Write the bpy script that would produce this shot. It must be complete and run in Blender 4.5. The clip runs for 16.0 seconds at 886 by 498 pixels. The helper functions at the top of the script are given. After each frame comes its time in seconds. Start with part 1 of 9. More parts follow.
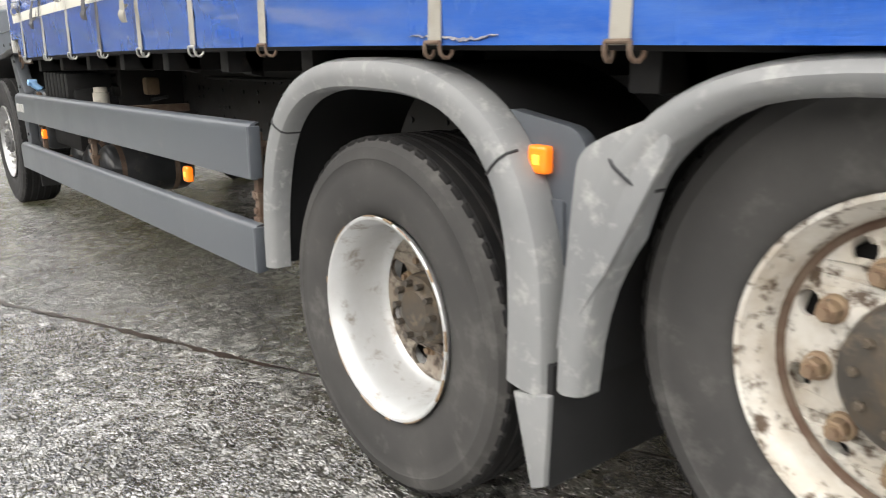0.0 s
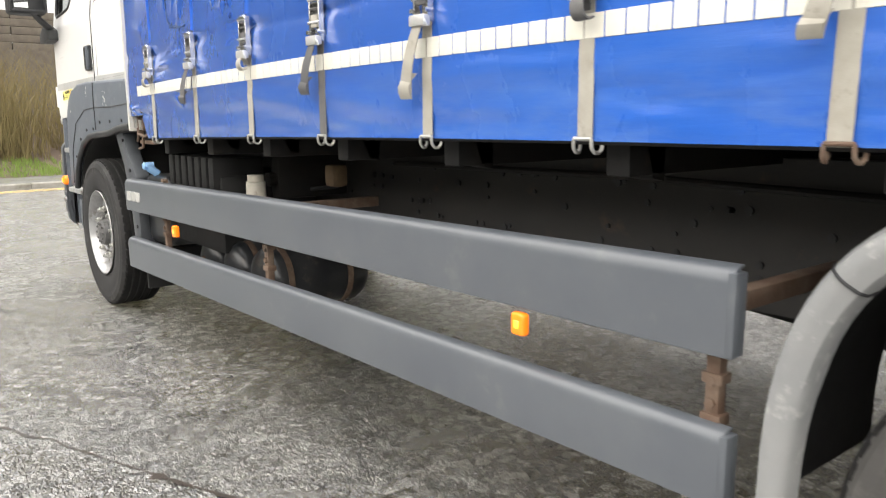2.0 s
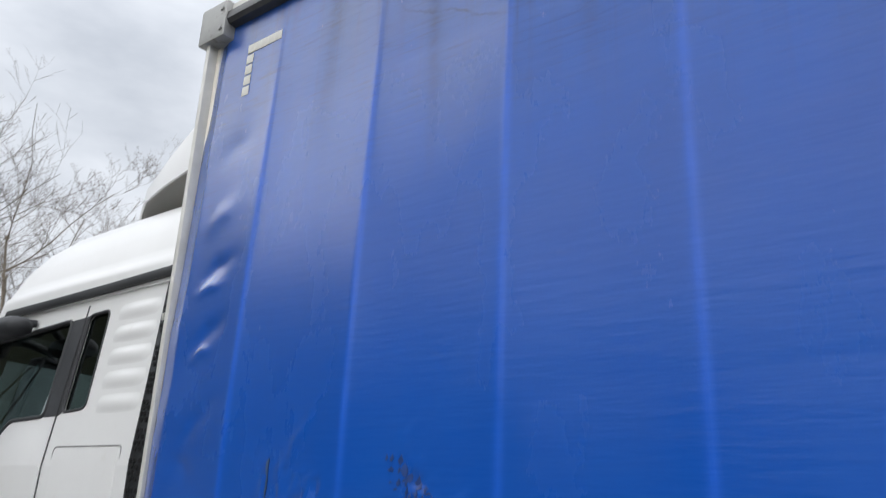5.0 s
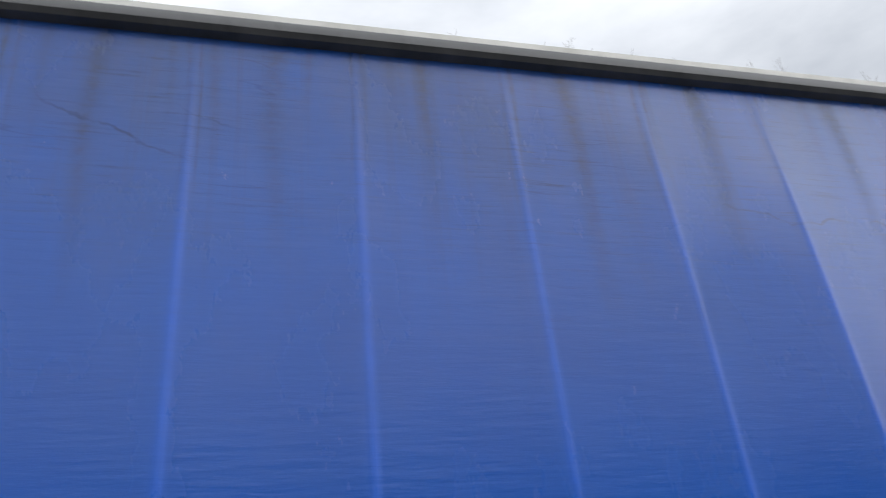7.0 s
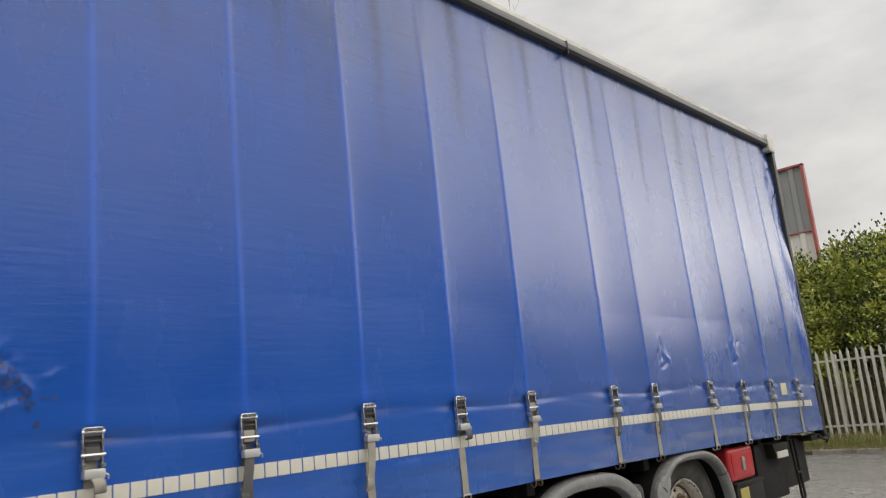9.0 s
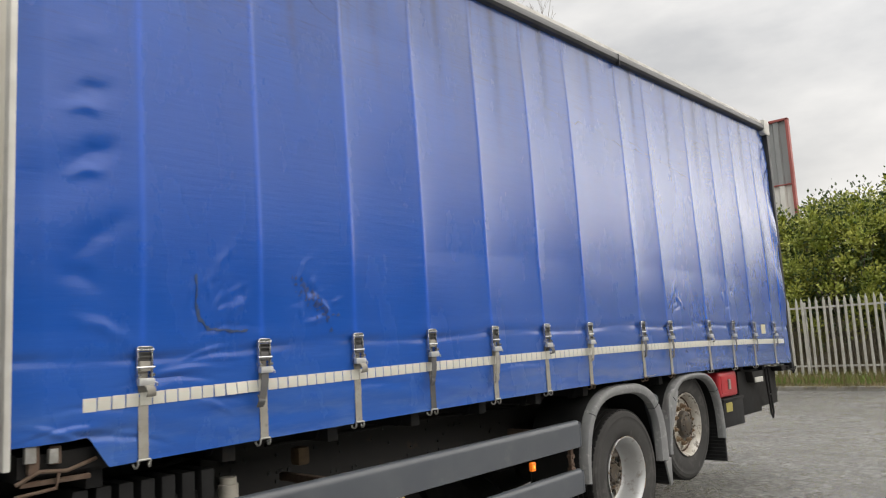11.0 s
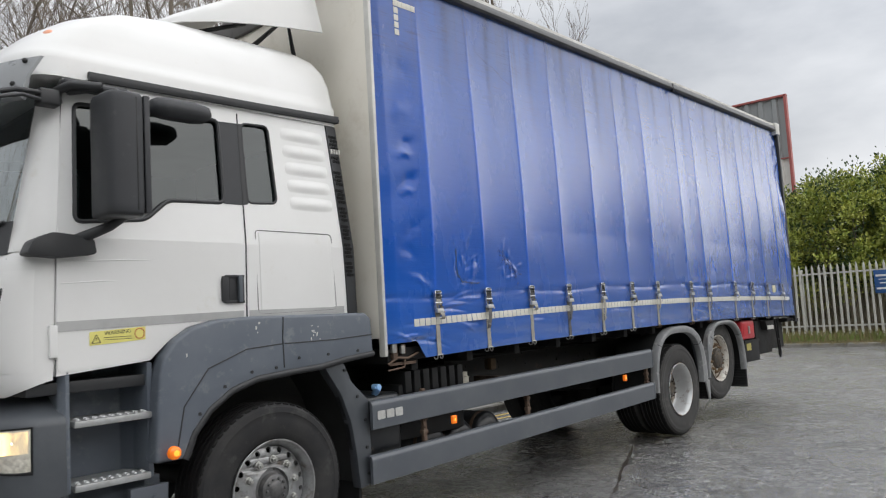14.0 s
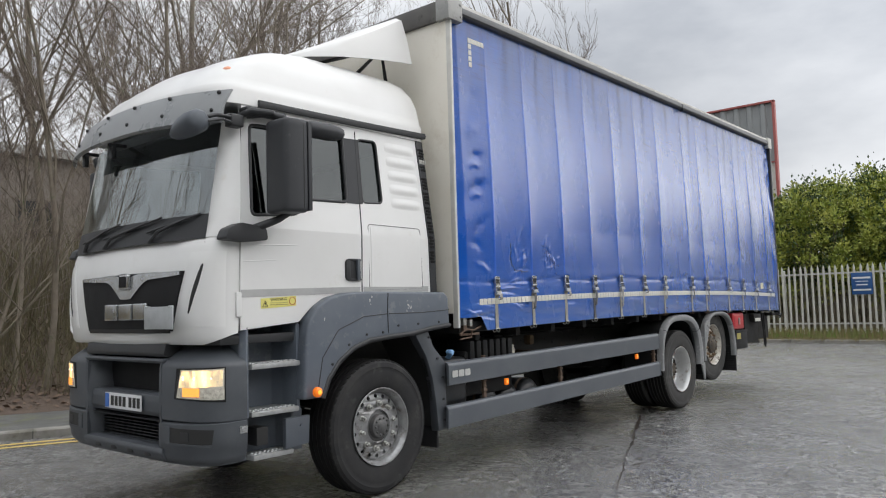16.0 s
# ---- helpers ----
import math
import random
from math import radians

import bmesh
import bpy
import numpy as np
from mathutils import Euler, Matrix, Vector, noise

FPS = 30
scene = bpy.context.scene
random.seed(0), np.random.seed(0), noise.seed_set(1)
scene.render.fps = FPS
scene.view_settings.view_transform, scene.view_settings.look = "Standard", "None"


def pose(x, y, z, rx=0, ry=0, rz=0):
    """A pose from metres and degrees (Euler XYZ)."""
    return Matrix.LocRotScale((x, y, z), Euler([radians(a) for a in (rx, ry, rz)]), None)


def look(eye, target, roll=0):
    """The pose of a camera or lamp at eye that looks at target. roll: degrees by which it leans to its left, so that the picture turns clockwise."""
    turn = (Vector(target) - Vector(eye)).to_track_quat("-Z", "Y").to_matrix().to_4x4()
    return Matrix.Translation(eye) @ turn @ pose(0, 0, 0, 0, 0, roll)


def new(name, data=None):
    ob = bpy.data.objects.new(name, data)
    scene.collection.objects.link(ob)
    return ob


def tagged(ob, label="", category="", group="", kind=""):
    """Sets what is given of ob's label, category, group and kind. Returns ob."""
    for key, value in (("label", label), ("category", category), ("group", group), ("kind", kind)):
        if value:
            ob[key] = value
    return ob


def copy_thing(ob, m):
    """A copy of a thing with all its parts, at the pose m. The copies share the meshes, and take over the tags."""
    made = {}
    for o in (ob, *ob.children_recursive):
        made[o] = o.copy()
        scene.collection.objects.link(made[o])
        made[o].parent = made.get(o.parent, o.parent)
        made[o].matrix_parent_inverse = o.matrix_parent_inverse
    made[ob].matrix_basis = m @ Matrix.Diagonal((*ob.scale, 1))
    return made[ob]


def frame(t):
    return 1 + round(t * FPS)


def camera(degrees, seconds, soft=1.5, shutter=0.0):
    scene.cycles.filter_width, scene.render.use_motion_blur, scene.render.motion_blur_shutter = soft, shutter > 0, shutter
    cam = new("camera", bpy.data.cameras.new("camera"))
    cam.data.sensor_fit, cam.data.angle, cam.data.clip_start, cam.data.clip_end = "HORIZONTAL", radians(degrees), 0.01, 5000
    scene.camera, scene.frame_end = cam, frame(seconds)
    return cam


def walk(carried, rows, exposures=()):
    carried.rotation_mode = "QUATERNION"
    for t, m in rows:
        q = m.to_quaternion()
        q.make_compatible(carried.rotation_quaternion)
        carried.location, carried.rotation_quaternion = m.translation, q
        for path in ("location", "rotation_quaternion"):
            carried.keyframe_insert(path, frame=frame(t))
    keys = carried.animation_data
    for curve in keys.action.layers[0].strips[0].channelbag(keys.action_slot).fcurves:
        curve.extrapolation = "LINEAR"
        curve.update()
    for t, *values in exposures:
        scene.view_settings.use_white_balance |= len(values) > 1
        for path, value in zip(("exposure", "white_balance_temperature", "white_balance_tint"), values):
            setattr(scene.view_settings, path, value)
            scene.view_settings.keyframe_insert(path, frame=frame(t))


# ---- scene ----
cam = camera(60.3, 16.0, soft=1.1, shutter=0.25)
PATH = [
    (0, (7.164, -1.043, 1.225), (5.645, 0.154, 0.719), -0.3),
    (0.5, (6.732, -1.094, 1.234), (5.201, 0.094, 0.738), -0.6),
    (1, (6.328, -1.164, 1.268), (4.792, 0.023, 0.789), -0.8),
    (1.5, (5.941, -1.256, 1.273), (4.398, -0.058, 0.846), -0.71),
    (2, (5.589, -1.341, 1.294), (4.046, -0.117, 0.948), -0.43),
    (2.5, (5.287, -1.455, 1.355), (3.759, -0.187, 1.113), -0.23),
    (3, (5.009, -1.592, 1.422), (3.513, -0.269, 1.318), 0.4),
    (3.5, (4.695, -1.664, 1.475), (3.243, -0.29, 1.525), 0.8),
    (3.7, (4.583, -1.692, 1.505), (3.151, -0.3, 1.624), 1.0),
    (5.8, (3.385, -1.884, 1.924), (2.735, -0.241, 2.86), 0.6),
    (6, (3.291, -1.92, 1.921), (2.828, -0.243, 2.907), -0.2),
    (6.5, (3.171, -2.032, 1.859), (3.162, -0.326, 2.904), -2.0),
    (7, (2.881, -2.129, 1.87), (3.374, -0.447, 2.833), -5.9),
    (7.5, (2.609, -2.208, 1.876), (3.482, -0.599, 2.681), -6.6),
    (8, (2.322, -2.358, 1.794), (3.488, -0.873, 2.454), -6.7),
    (8.5, (2.06, -2.523, 1.658), (3.391, -1.136, 2.209), -6.3),
    (8.7, (1.898, -2.559, 1.636), (3.286, -1.207, 2.128), -6.0),
    (10.8, (0.138, -3.066, 1.607), (1.613, -1.737, 1.855), -2.8),
    (11, (-0.042, -3.116, 1.593), (1.43, -1.786, 1.843), -3.1),
    (11.5, (-0.526, -3.197, 1.56), (0.947, -1.866, 1.812), -3.2),
    (12, (-0.982, -3.339, 1.531), (0.492, -2.011, 1.78), -3.5),
    (12.5, (-1.412, -3.476, 1.511), (0.063, -2.145, 1.737), -3.8),
    (13, (-1.836, -3.584, 1.498), (-0.356, -2.255, 1.705), -4.0),
    (13.5, (-2.241, -3.731, 1.479), (-0.758, -2.402, 1.671), -3.8),
    (14, (-2.637, -3.794, 1.474), (-1.153, -2.465, 1.647), -3.3),
    (14.5, (-3.036, -3.848, 1.45), (-1.549, -2.521, 1.61), -3.0),
    (15, (-3.39, -3.969, 1.432), (-1.896, -2.647, 1.579), -2.5),
    (15.5, (-3.745, -4.044, 1.418), (-2.241, -2.734, 1.562), -2.0),
    (16, (-4.039, -4.144, 1.413), (-2.527, -2.843, 1.56), -1.6),
]
walk(cam, [(t, look(eye, target, roll)) for t, eye, target, roll in PATH],
     [(0, 1.42, 6750, 10), (1.0, 1.60, 6850, 10), (1.5, 1.60, 6850, 10), (2.2, 1.48, 6900, 10), (3.0, 1.12, 6600, 10), (3.7, 0.71, 6500, 10), (5.8, 0.25, 6000, 10), (6.5, 0.22, 6000, 10), (7.3, 0.05, 6350, 10), (8.0, 0.0, 6750, 10),
      (8.7, 0.12, 6950, 10), (11, 0.40, 6850, 10), (12, 0.30, 6600, 10), (16, 0.26, 6300, 10)])
# ---- world, sun, exposure ----
world = bpy.data.worlds.new("overcast_sky")
scene.world = world
world.use_nodes = True
wn, wl = world.node_tree.nodes, world.node_tree.links
wn.clear()
w_out = wn.new("ShaderNodeOutputWorld")
w_bg = wn.new("ShaderNodeBackground")
w_sky = wn.new("ShaderNodeTexSky")
w_sky.sky_type = 'NISHITA'
w_sky.sun_disc = False
w_sky.sun_elevation = radians(37)
w_sky.sun_rotation = radians(155)
w_sky.dust_density = 4.0
w_tc = wn.new("ShaderNodeTexCoord")
w_map = wn.new("ShaderNodeMapping")
w_map.inputs["Scale"].default_value = (1.0, 1.0, 2.6)
w_n = wn.new("ShaderNodeTexNoise")
w_n.inputs["Scale"].default_value = 1.7
w_n.inputs["Detail"].default_value = 7
w_n.inputs["Roughness"].default_value = 0.55
w_ramp = wn.new("ShaderNodeValToRGB")
w_ramp.color_ramp.elements[0].position = 0.34
w_ramp.color_ramp.elements[0].color = (4.6, 4.75, 5.0, 1)
w_ramp.color_ramp.elements[1].position = 0.66
w_ramp.color_ramp.elements[1].color = (8.4, 8.4, 8.4, 1)
w_mix = wn.new("ShaderNodeMix")
w_mix.data_type = 'RGBA'
w_mix.inputs["Factor"].default_value = 0.93
wl.new(w_tc.outputs["Generated"], w_map.inputs["Vector"])
wl.new(w_map.outputs["Vector"], w_n.inputs["Vector"])
wl.new(w_n.outputs["Fac"], w_ramp.inputs["Fac"])
wl.new(w_sky.outputs["Color"], w_mix.inputs["A"])
wl.new(w_ramp.outputs["Color"], w_mix.inputs["B"])
# overcast sky: paler overhead than at the horizon
w_sep = wn.new("ShaderNodeSeparateXYZ")
w_grad = wn.new("ShaderNodeMapRange")
w_grad.inputs["To Min"].default_value = 0.55
w_grad.inputs["To Max"].default_value = 1.24
w_mul = wn.new("ShaderNodeVectorMath")
w_mul.operation = 'SCALE'
wl.new(w_tc.outputs["Generated"], w_sep.inputs["Vector"])
wl.new(w_sep.outputs["Z"], w_grad.inputs["Value"])
wl.new(w_mix.outputs["Result"], w_mul.inputs[0])
wl.new(w_grad.outputs["Result"], w_mul.inputs["Scale"])
# the cloud is thinnest, and brightest, towards the hidden sun
w_dot = wn.new("ShaderNodeVectorMath")
w_dot.operation = 'DOT_PRODUCT'
w_dot.inputs[1].default_value = Vector((0.35, -0.90, 0.25)).normalized()
w_lobe = wn.new("ShaderNodeMapRange")
w_lobe.interpolation_type = 'SMOOTHSTEP'
w_lobe.inputs["From Min"].default_value, w_lobe.inputs["From Max"].default_value = -0.1, 1.0
w_lobe.inputs["To Min"].default_value, w_lobe.inputs["To Max"].default_value = 0.86, 1.36
w_all = wn.new("ShaderNodeVectorMath")
w_all.operation = 'SCALE'
wl.new(w_tc.outputs["Generated"], w_dot.inputs[0])
wl.new(w_dot.outputs["Value"], w_lobe.inputs["Value"])
wl.new(w_mul.outputs["Vector"], w_all.inputs[0])
wl.new(w_lobe.outputs["Result"], w_all.inputs["Scale"])
wl.new(w_all.outputs["Vector"], w_bg.inputs["Color"])
wl.new(w_bg.outputs["Background"], w_out.inputs["Surface"])
w_bg.inputs["Strength"].default_value = 0.15

sun_data = bpy.data.lights.new("sun", 'SUN')
sun_data.energy = 1.45
sun_data.angle = radians(160)
sun_data.color = (1.0, 0.96, 0.9)
sun = new("sun", sun_data)
sun.matrix_world = look((8, -22, 17), (3, 0, 0))

# ---- helpers ----


def link_mesh(name, me, material, parent=None, label=""):
    ob = new(name, me)
    if material is not None:
        me.materials.append(material)
    if parent is not None:
        ob.parent = parent
        if parent.data is None:
            ob.matrix_parent_inverse = parent.matrix_basis.inverted()
    if label:
        ob["label"] = label
    return ob


def part(name, bm, material, parent=None, label="", smooth=38):
    me = bpy.data.meshes.new(name)
    bmesh.ops.recalc_face_normals(bm, faces=bm.faces[:])
    bm.to_mesh(me)
    bm.free()
    if smooth:
        me.polygons.foreach_set("use_smooth", [True] * len(me.polygons))
        me.set_sharp_from_angle(angle=radians(smooth))
    return link_mesh(name, me, material, parent, label)


def grid_mesh(name, verts, nu, nv, material, parent=None, label="", keep=None):
    """A sheet from nu x nv places, row after row."""
    a = np.arange(nu * nv).reshape(nu, nv)
    f = np.stack([a[:-1, :-1], a[1:, :-1], a[1:, 1:], a[:-1, 1:]], -1).reshape(-1, 4)
    if keep is not None:
        f = f[keep.ravel()]
    me = bpy.data.meshes.new(name)
    me.from_pydata(verts.tolist(), [], f.tolist())
    me.polygons.foreach_set("use_smooth", [True] * len(me.polygons))
    me.update()
    return link_mesh(name, me, material, parent, label)


def thing(name, at, label, category, group="", kind=""):
    e = new(name)
    e.empty_display_size = 0.2
    e.matrix_basis = Matrix.Translation(at)
    return tagged(e, label, category, group, kind)


def join(bm, tmp, m=None):
    me = bpy.data.meshes.new("tmp")
    if m is not None:
        tmp.transform(m)
    tmp.to_mesh(me)
    tmp.free()
    bm.from_mesh(me)
    bpy.data.meshes.remove(me)
    return bm


def box(bm, x0, x1, y0, y1, z0, z1, bev=0.0, seg=2, m=None):
    t = bmesh.new()
    bmesh.ops.create_cube(t, size=1)
    for v in t.verts:
        v.co = ((x0 + x1) / 2 + v.co.x * (x1 - x0), (y0 + y1) / 2 + v.co.y * (y1 - y0), (z0 + z1) / 2 + v.co.z * (z1 - z0))
    if bev:
        bmesh.ops.bevel(t, geom=t.edges[:], offset=bev, segments=seg, affect='EDGES', profile=0.6)
    return join(bm, t, m)


def prism(bm, pts, a, b, axis="y", bev=0.0, seg=2, place=None):
    """A flat outline drawn out from a to b along an axis; place maps (u, v, d) to a point."""
    t = bmesh.new()
    put = place or {"y": lambda u, v, d: (u, d, v), "x": lambda u, v, d: (d, u, v), "z": lambda u, v, d: (u, v, d)}[axis]
    lo = [t.verts.new(put(u, v, a)) for u, v in pts]
    hi = [t.verts.new(put(u, v, b)) for u, v in pts]
    n = len(pts)
    t.faces.new(lo)
    t.faces.new(hi[::-1])
    for i in range(n):
        t.faces.new((lo[i], hi[i], hi[(i + 1) % n], lo[(i + 1) % n]))
    bmesh.ops.recalc_face_normals(t, faces=t.faces[:])
    if bev:
        bmesh.ops.bevel(t, geom=t.edges[:], offset=bev, segments=seg, affect='EDGES', profile=0.6, clamp_overlap=True)
    return join(bm, t)


def loft(bm, loops, closed=True, caps=True):
    rows = [[bm.verts.new(p) for p in loop] for loop in loops]
    n = len(rows[0])
    for a, b in zip(rows, rows[1:]):
        for i in range(n if closed else n - 1):
            j = (i + 1) % n
            bm.faces.new((a[i], a[j], b[j], b[i]))
    if caps and closed:
        bm.faces.new(rows[0][::-1])
        bm.faces.new(rows[-1])
    return bm


def tube(bm, pts, r, seg=8, caps=True):
    pts = [Vector(p) for p in pts]
    rs = r if isinstance(r, (list, tuple)) else [r] * len(pts)
    loops, ref = [], None
    for i, p in enumerate(pts):
        d = (pts[min(i + 1, len(pts) - 1)] - pts[max(i - 1, 0)]).normalized()
        if ref is None:
            ref = Vector((0, 0, 1)) if abs(d.z) < 0.9 else Vector((1, 0, 0))
        u = d.cross(ref).normalized()
        v = d.cross(u)
        ref = u.cross(d) if abs(u.cross(d).dot(d)) < 0.9 else ref
        loops.append([p + rs[i] * (math.cos(2 * math.pi * k / seg) * u + math.sin(2 * math.pi * k / seg) * v) for k in range(seg)])
    return loft(bm, loops, True, caps)


def lathe(bm, prof, cx, cy, cz, seg=56):
    """Rings (depth along y, radius) round an axle that lies along y."""
    rows = []
    for y, r in prof:
        if r < 1e-5:
            rows.append([bm.verts.new((cx, cy + y, cz))])
        else:
            rows.append([bm.verts.new((cx + r * math.cos(2 * math.pi * k / seg), cy + y, cz + r * math.sin(2 * math.pi * k / seg))) for k in range(seg)])
    for a, b in zip(rows, rows[1:]):
        for k in range(seg):
            j = (k + 1) % seg
            if len(a) == 1:
                bm.faces.new((a[0], b[j], b[k]))
            elif len(b) == 1:
                bm.faces.new((a[k], a[j], b[0]))
            else:
                bm.faces.new((a[k], a[j], b[j], b[k]))
    return bm


def ycyl(bm, cx, cz, y0, y1, r, seg=16, bev=0.0):
    prof = [(y0, 0), (y0, r - bev), (y0 + bev, r), (y1, r), (y1, 0)] if bev else [(y0, 0), (y0, r), (y1, r), (y1, 0)]
    return lathe(bm, prof, cx, 0, cz, seg)


def holed(bm, outer, holes, put):
    """A flat panel with openings; put maps (u, v) to a point."""
    from mathutils.geometry import tessellate_polygon
    loops = [[Vector((u, v, 0)) for u, v in lp] for lp in [outer] + holes]
    flat = [p for lp in loops for p in lp]
    vs = [bm.verts.new(put(p.x, p.y)) for p in flat]
    for tri in tessellate_polygon(loops):
        try:
            bm.faces.new([vs[i] for i in tri])
        except ValueError:
            pass
    return bm


def facing(ob, way):
    """Turns a sheet so that its front looks along way."""
    if sum((p.normal.dot(Vector(way)) * p.area for p in ob.data.polygons)) < 0:
        ob.data.flip_normals()
    return ob


def thick(ob, d, offset=-1.0):
    mod = ob.modifiers.new("thickness", 'SOLIDIFY')
    mod.thickness, mod.offset = d, offset
    cut = ob.modifiers.new("crisp_rim", 'EDGE_SPLIT')
    cut.split_angle = radians(42)
    return ob


def rounded(pts, r, n=4):
    """Rounds the corners of a flat outline."""
    out, k = [], len(pts)
    for i in range(k):
        p, a, b = Vector(pts[i]), Vector(pts[i - 1]), Vector(pts[(i + 1) % k])
        da, db = (a - p), (b - p)
        q = min(r, da.length * 0.45, db.length * 0.45)
        s, e = p + da.normalized() * q, p + db.normalized() * q
        for j in range(n + 1):
            t = j / n
            out.append(tuple((1 - t) ** 2 * s + 2 * t * (1 - t) * p + t * t * e))
    return out


def text_mesh(body, size, m, depth=0.001):
    cu = bpy.data.curves.new("lettering", 'FONT')
    cu.body, cu.size, cu.extrude, cu.align_x, cu.align_y = body, size, depth, 'CENTER', 'CENTER'
    tmp = bpy.data.objects.new("lettering", cu)
    scene.collection.objects.link(tmp)
    dg = bpy.context.evaluated_depsgraph_get()
    me = bpy.data.meshes.new_from_object(tmp.evaluated_get(dg))
    bpy.data.objects.remove(tmp)
    me.transform(m)
    return me


# ---- materials ----
def nodes_of(name):
    m = bpy.data.materials.new(name)
    m.use_nodes = True
    nt = m.node_tree
    return m, nt.nodes, nt.links, nt.nodes["Principled BSDF"]


def mat(name, col, rough=0.5, metal=0.0, col2=None, scale=3.0, lo=0.4, hi=0.7, bump=0.0, bscale=120.0, dist=0.002,
        rough2=None, coat=0.0, stain=None, sscale=9.0, slo=0.58, shi=0.72, spec=0.5):
    """A painted or bare surface: a broad change of tone, stains with their own outline, and fine relief."""
    m, n, l, p = nodes_of(name)
    tc = n.new("ShaderNodeTexCoord")
    p.inputs["Metallic"].default_value = metal
    p.inputs["Roughness"].default_value = rough
    p.inputs["Specular IOR Level"].default_value = spec
    p.inputs["Coat Weight"].default_value = coat
    p.inputs["Coat Roughness"].default_value = 0.12
    p.inputs["Base Color"].default_value = (*col, 1)
    na = n.new("ShaderNodeTexNoise")
    na.inputs["Scale"].default_value = scale
    na.inputs["Detail"].default_value = 8
    na.inputs["Roughness"].default_value = 0.6
    l.new(tc.outputs["Object"], na.inputs["Vector"])
    mr = n.new("ShaderNodeMapRange")
    mr.inputs["From Min"].default_value, mr.inputs["From Max"].default_value = lo, hi
    l.new(na.outputs["Fac"], mr.inputs["Value"])
    mix = n.new("ShaderNodeMix")
    mix.data_type = 'RGBA'
    mix.inputs["A"].default_value = (*col, 1)
    mix.inputs["B"].default_value = (*(col2 or [c * 0.8 for c in col]), 1)
    l.new(mr.outputs["Result"], mix.inputs["Factor"])
    last = mix.outputs["Result"]
    if stain:
        nb = n.new("ShaderNodeTexNoise")
        nb.inputs["Scale"].default_value = sscale
        nb.inputs["Detail"].default_value = 10
        nb.inputs["Roughness"].default_value = 0.68
        l.new(tc.outputs["Object"], nb.inputs["Vector"])
        ms = n.new("ShaderNodeMapRange")
        ms.inputs["From Min"].default_value, ms.inputs["From Max"].default_value = slo, shi
        l.new(nb.outputs["Fac"], ms.inputs["Value"])
        mx = n.new("ShaderNodeMix")
        mx.data_type = 'RGBA'
        mx.inputs["B"].default_value = (*stain, 1)
        l.new(ms.outputs["Result"], mx.inputs["Factor"])
        l.new(last, mx.inputs["A"])
        last = mx.outputs["Result"]
    l.new(last, p.inputs["Base Color"])
    r2 = n.new("ShaderNodeMapRange")
    r2.inputs["To Min"].default_value = rough
    r2.inputs["To Max"].default_value = rough2 if rough2 is not None else min(1, rough * 1.3)
    l.new(mr.outputs["Result"], r2.inputs["Value"])
    l.new(r2.outputs["Result"], p.inputs["Roughness"])
    if bump:
        nf = n.new("ShaderNodeTexNoise")
        nf.inputs["Scale"].default_value = bscale
        nf.inputs["Detail"].default_value = 4
        l.new(tc.outputs["Object"], nf.inputs["Vector"])
        bp = n.new("ShaderNodeBump")
        bp.inputs["Strength"].default_value = bump
        bp.inputs["Distance"].default_value = dist
        l.new(nf.outputs["Fac"], bp.inputs["Height"])
        l.new(bp.outputs["Normal"], p.inputs["Normal"])
    return m


def glow(name, col, strength, base=None):
    m, n, l, p = nodes_of(name)
    p.inputs["Base Color"].default_value = (*(base or col), 1)
    p.inputs["Roughness"].default_value = 0.2
    p.inputs["Emission Color"].default_value = (*col, 1)
    p.inputs["Emission Strength"].default_value = strength
    return m


def glass(name, tint, rough=0.0, alpha_mix=0.25):
    """Thin pane: clear with a mirror-like share."""
    m, n, l, p = nodes_of(name)
    n.remove(p)
    out = n["Material Output"]
    tr = n.new("ShaderNodeBsdfTransparent")
    tr.inputs["Color"].default_value = (*tint, 1)
    gl = n.new("ShaderNodeBsdfGlossy")
    gl.inputs["Roughness"].default_value = rough
    gl.inputs["Color"].default_value = (0.9, 0.95, 0.95, 1)
    fr = n.new("ShaderNodeFresnel")
    fr.inputs["IOR"].default_value = 1.6
    add = n.new("ShaderNodeMath")
    add.operation = 'MULTIPLY_ADD'
    add.inputs[1].default_value = 1.0
    add.inputs[2].default_value = alpha_mix
    add.use_clamp = True
    mx = n.new("ShaderNodeMixShader")
    l.new(fr.outputs["Fac"], add.inputs[0])
    l.new(add.outputs["Value"], mx.inputs["Fac"])
    l.new(tr.outputs["BSDF"], mx.inputs[1])
    l.new(gl.outputs["BSDF"], mx.inputs[2])
    l.new(mx.outputs["Shader"], out.inputs["Surface"])
    return m


M_WHITE = mat("white_cab_paint", (0.745, 0.742, 0.728), 0.30, col2=(0.70, 0.697, 0.678), scale=1.3, coat=0.35, stain=(0.60, 0.57, 0.50), sscale=6, slo=0.62, shi=0.9, bump=0.06, bscale=6, dist=0.004)
M_CREAM = mat("cream_bulkhead_panel", (0.80, 0.765, 0.68), 0.5, col2=(0.73, 0.69, 0.60), scale=1.1, stain=(0.58, 0.52, 0.42), sscale=3, slo=0.55, shi=0.85)
M_GREY = mat("dark_grey_moulded_plastic", (0.074, 0.085, 0.101), 0.42, col2=(0.093, 0.104, 0.120), scale=4, bump=0.12, bscale=420, dist=0.0008, stain=(0.13, 0.14, 0.145), sscale=7, slo=0.60, shi=0.8)
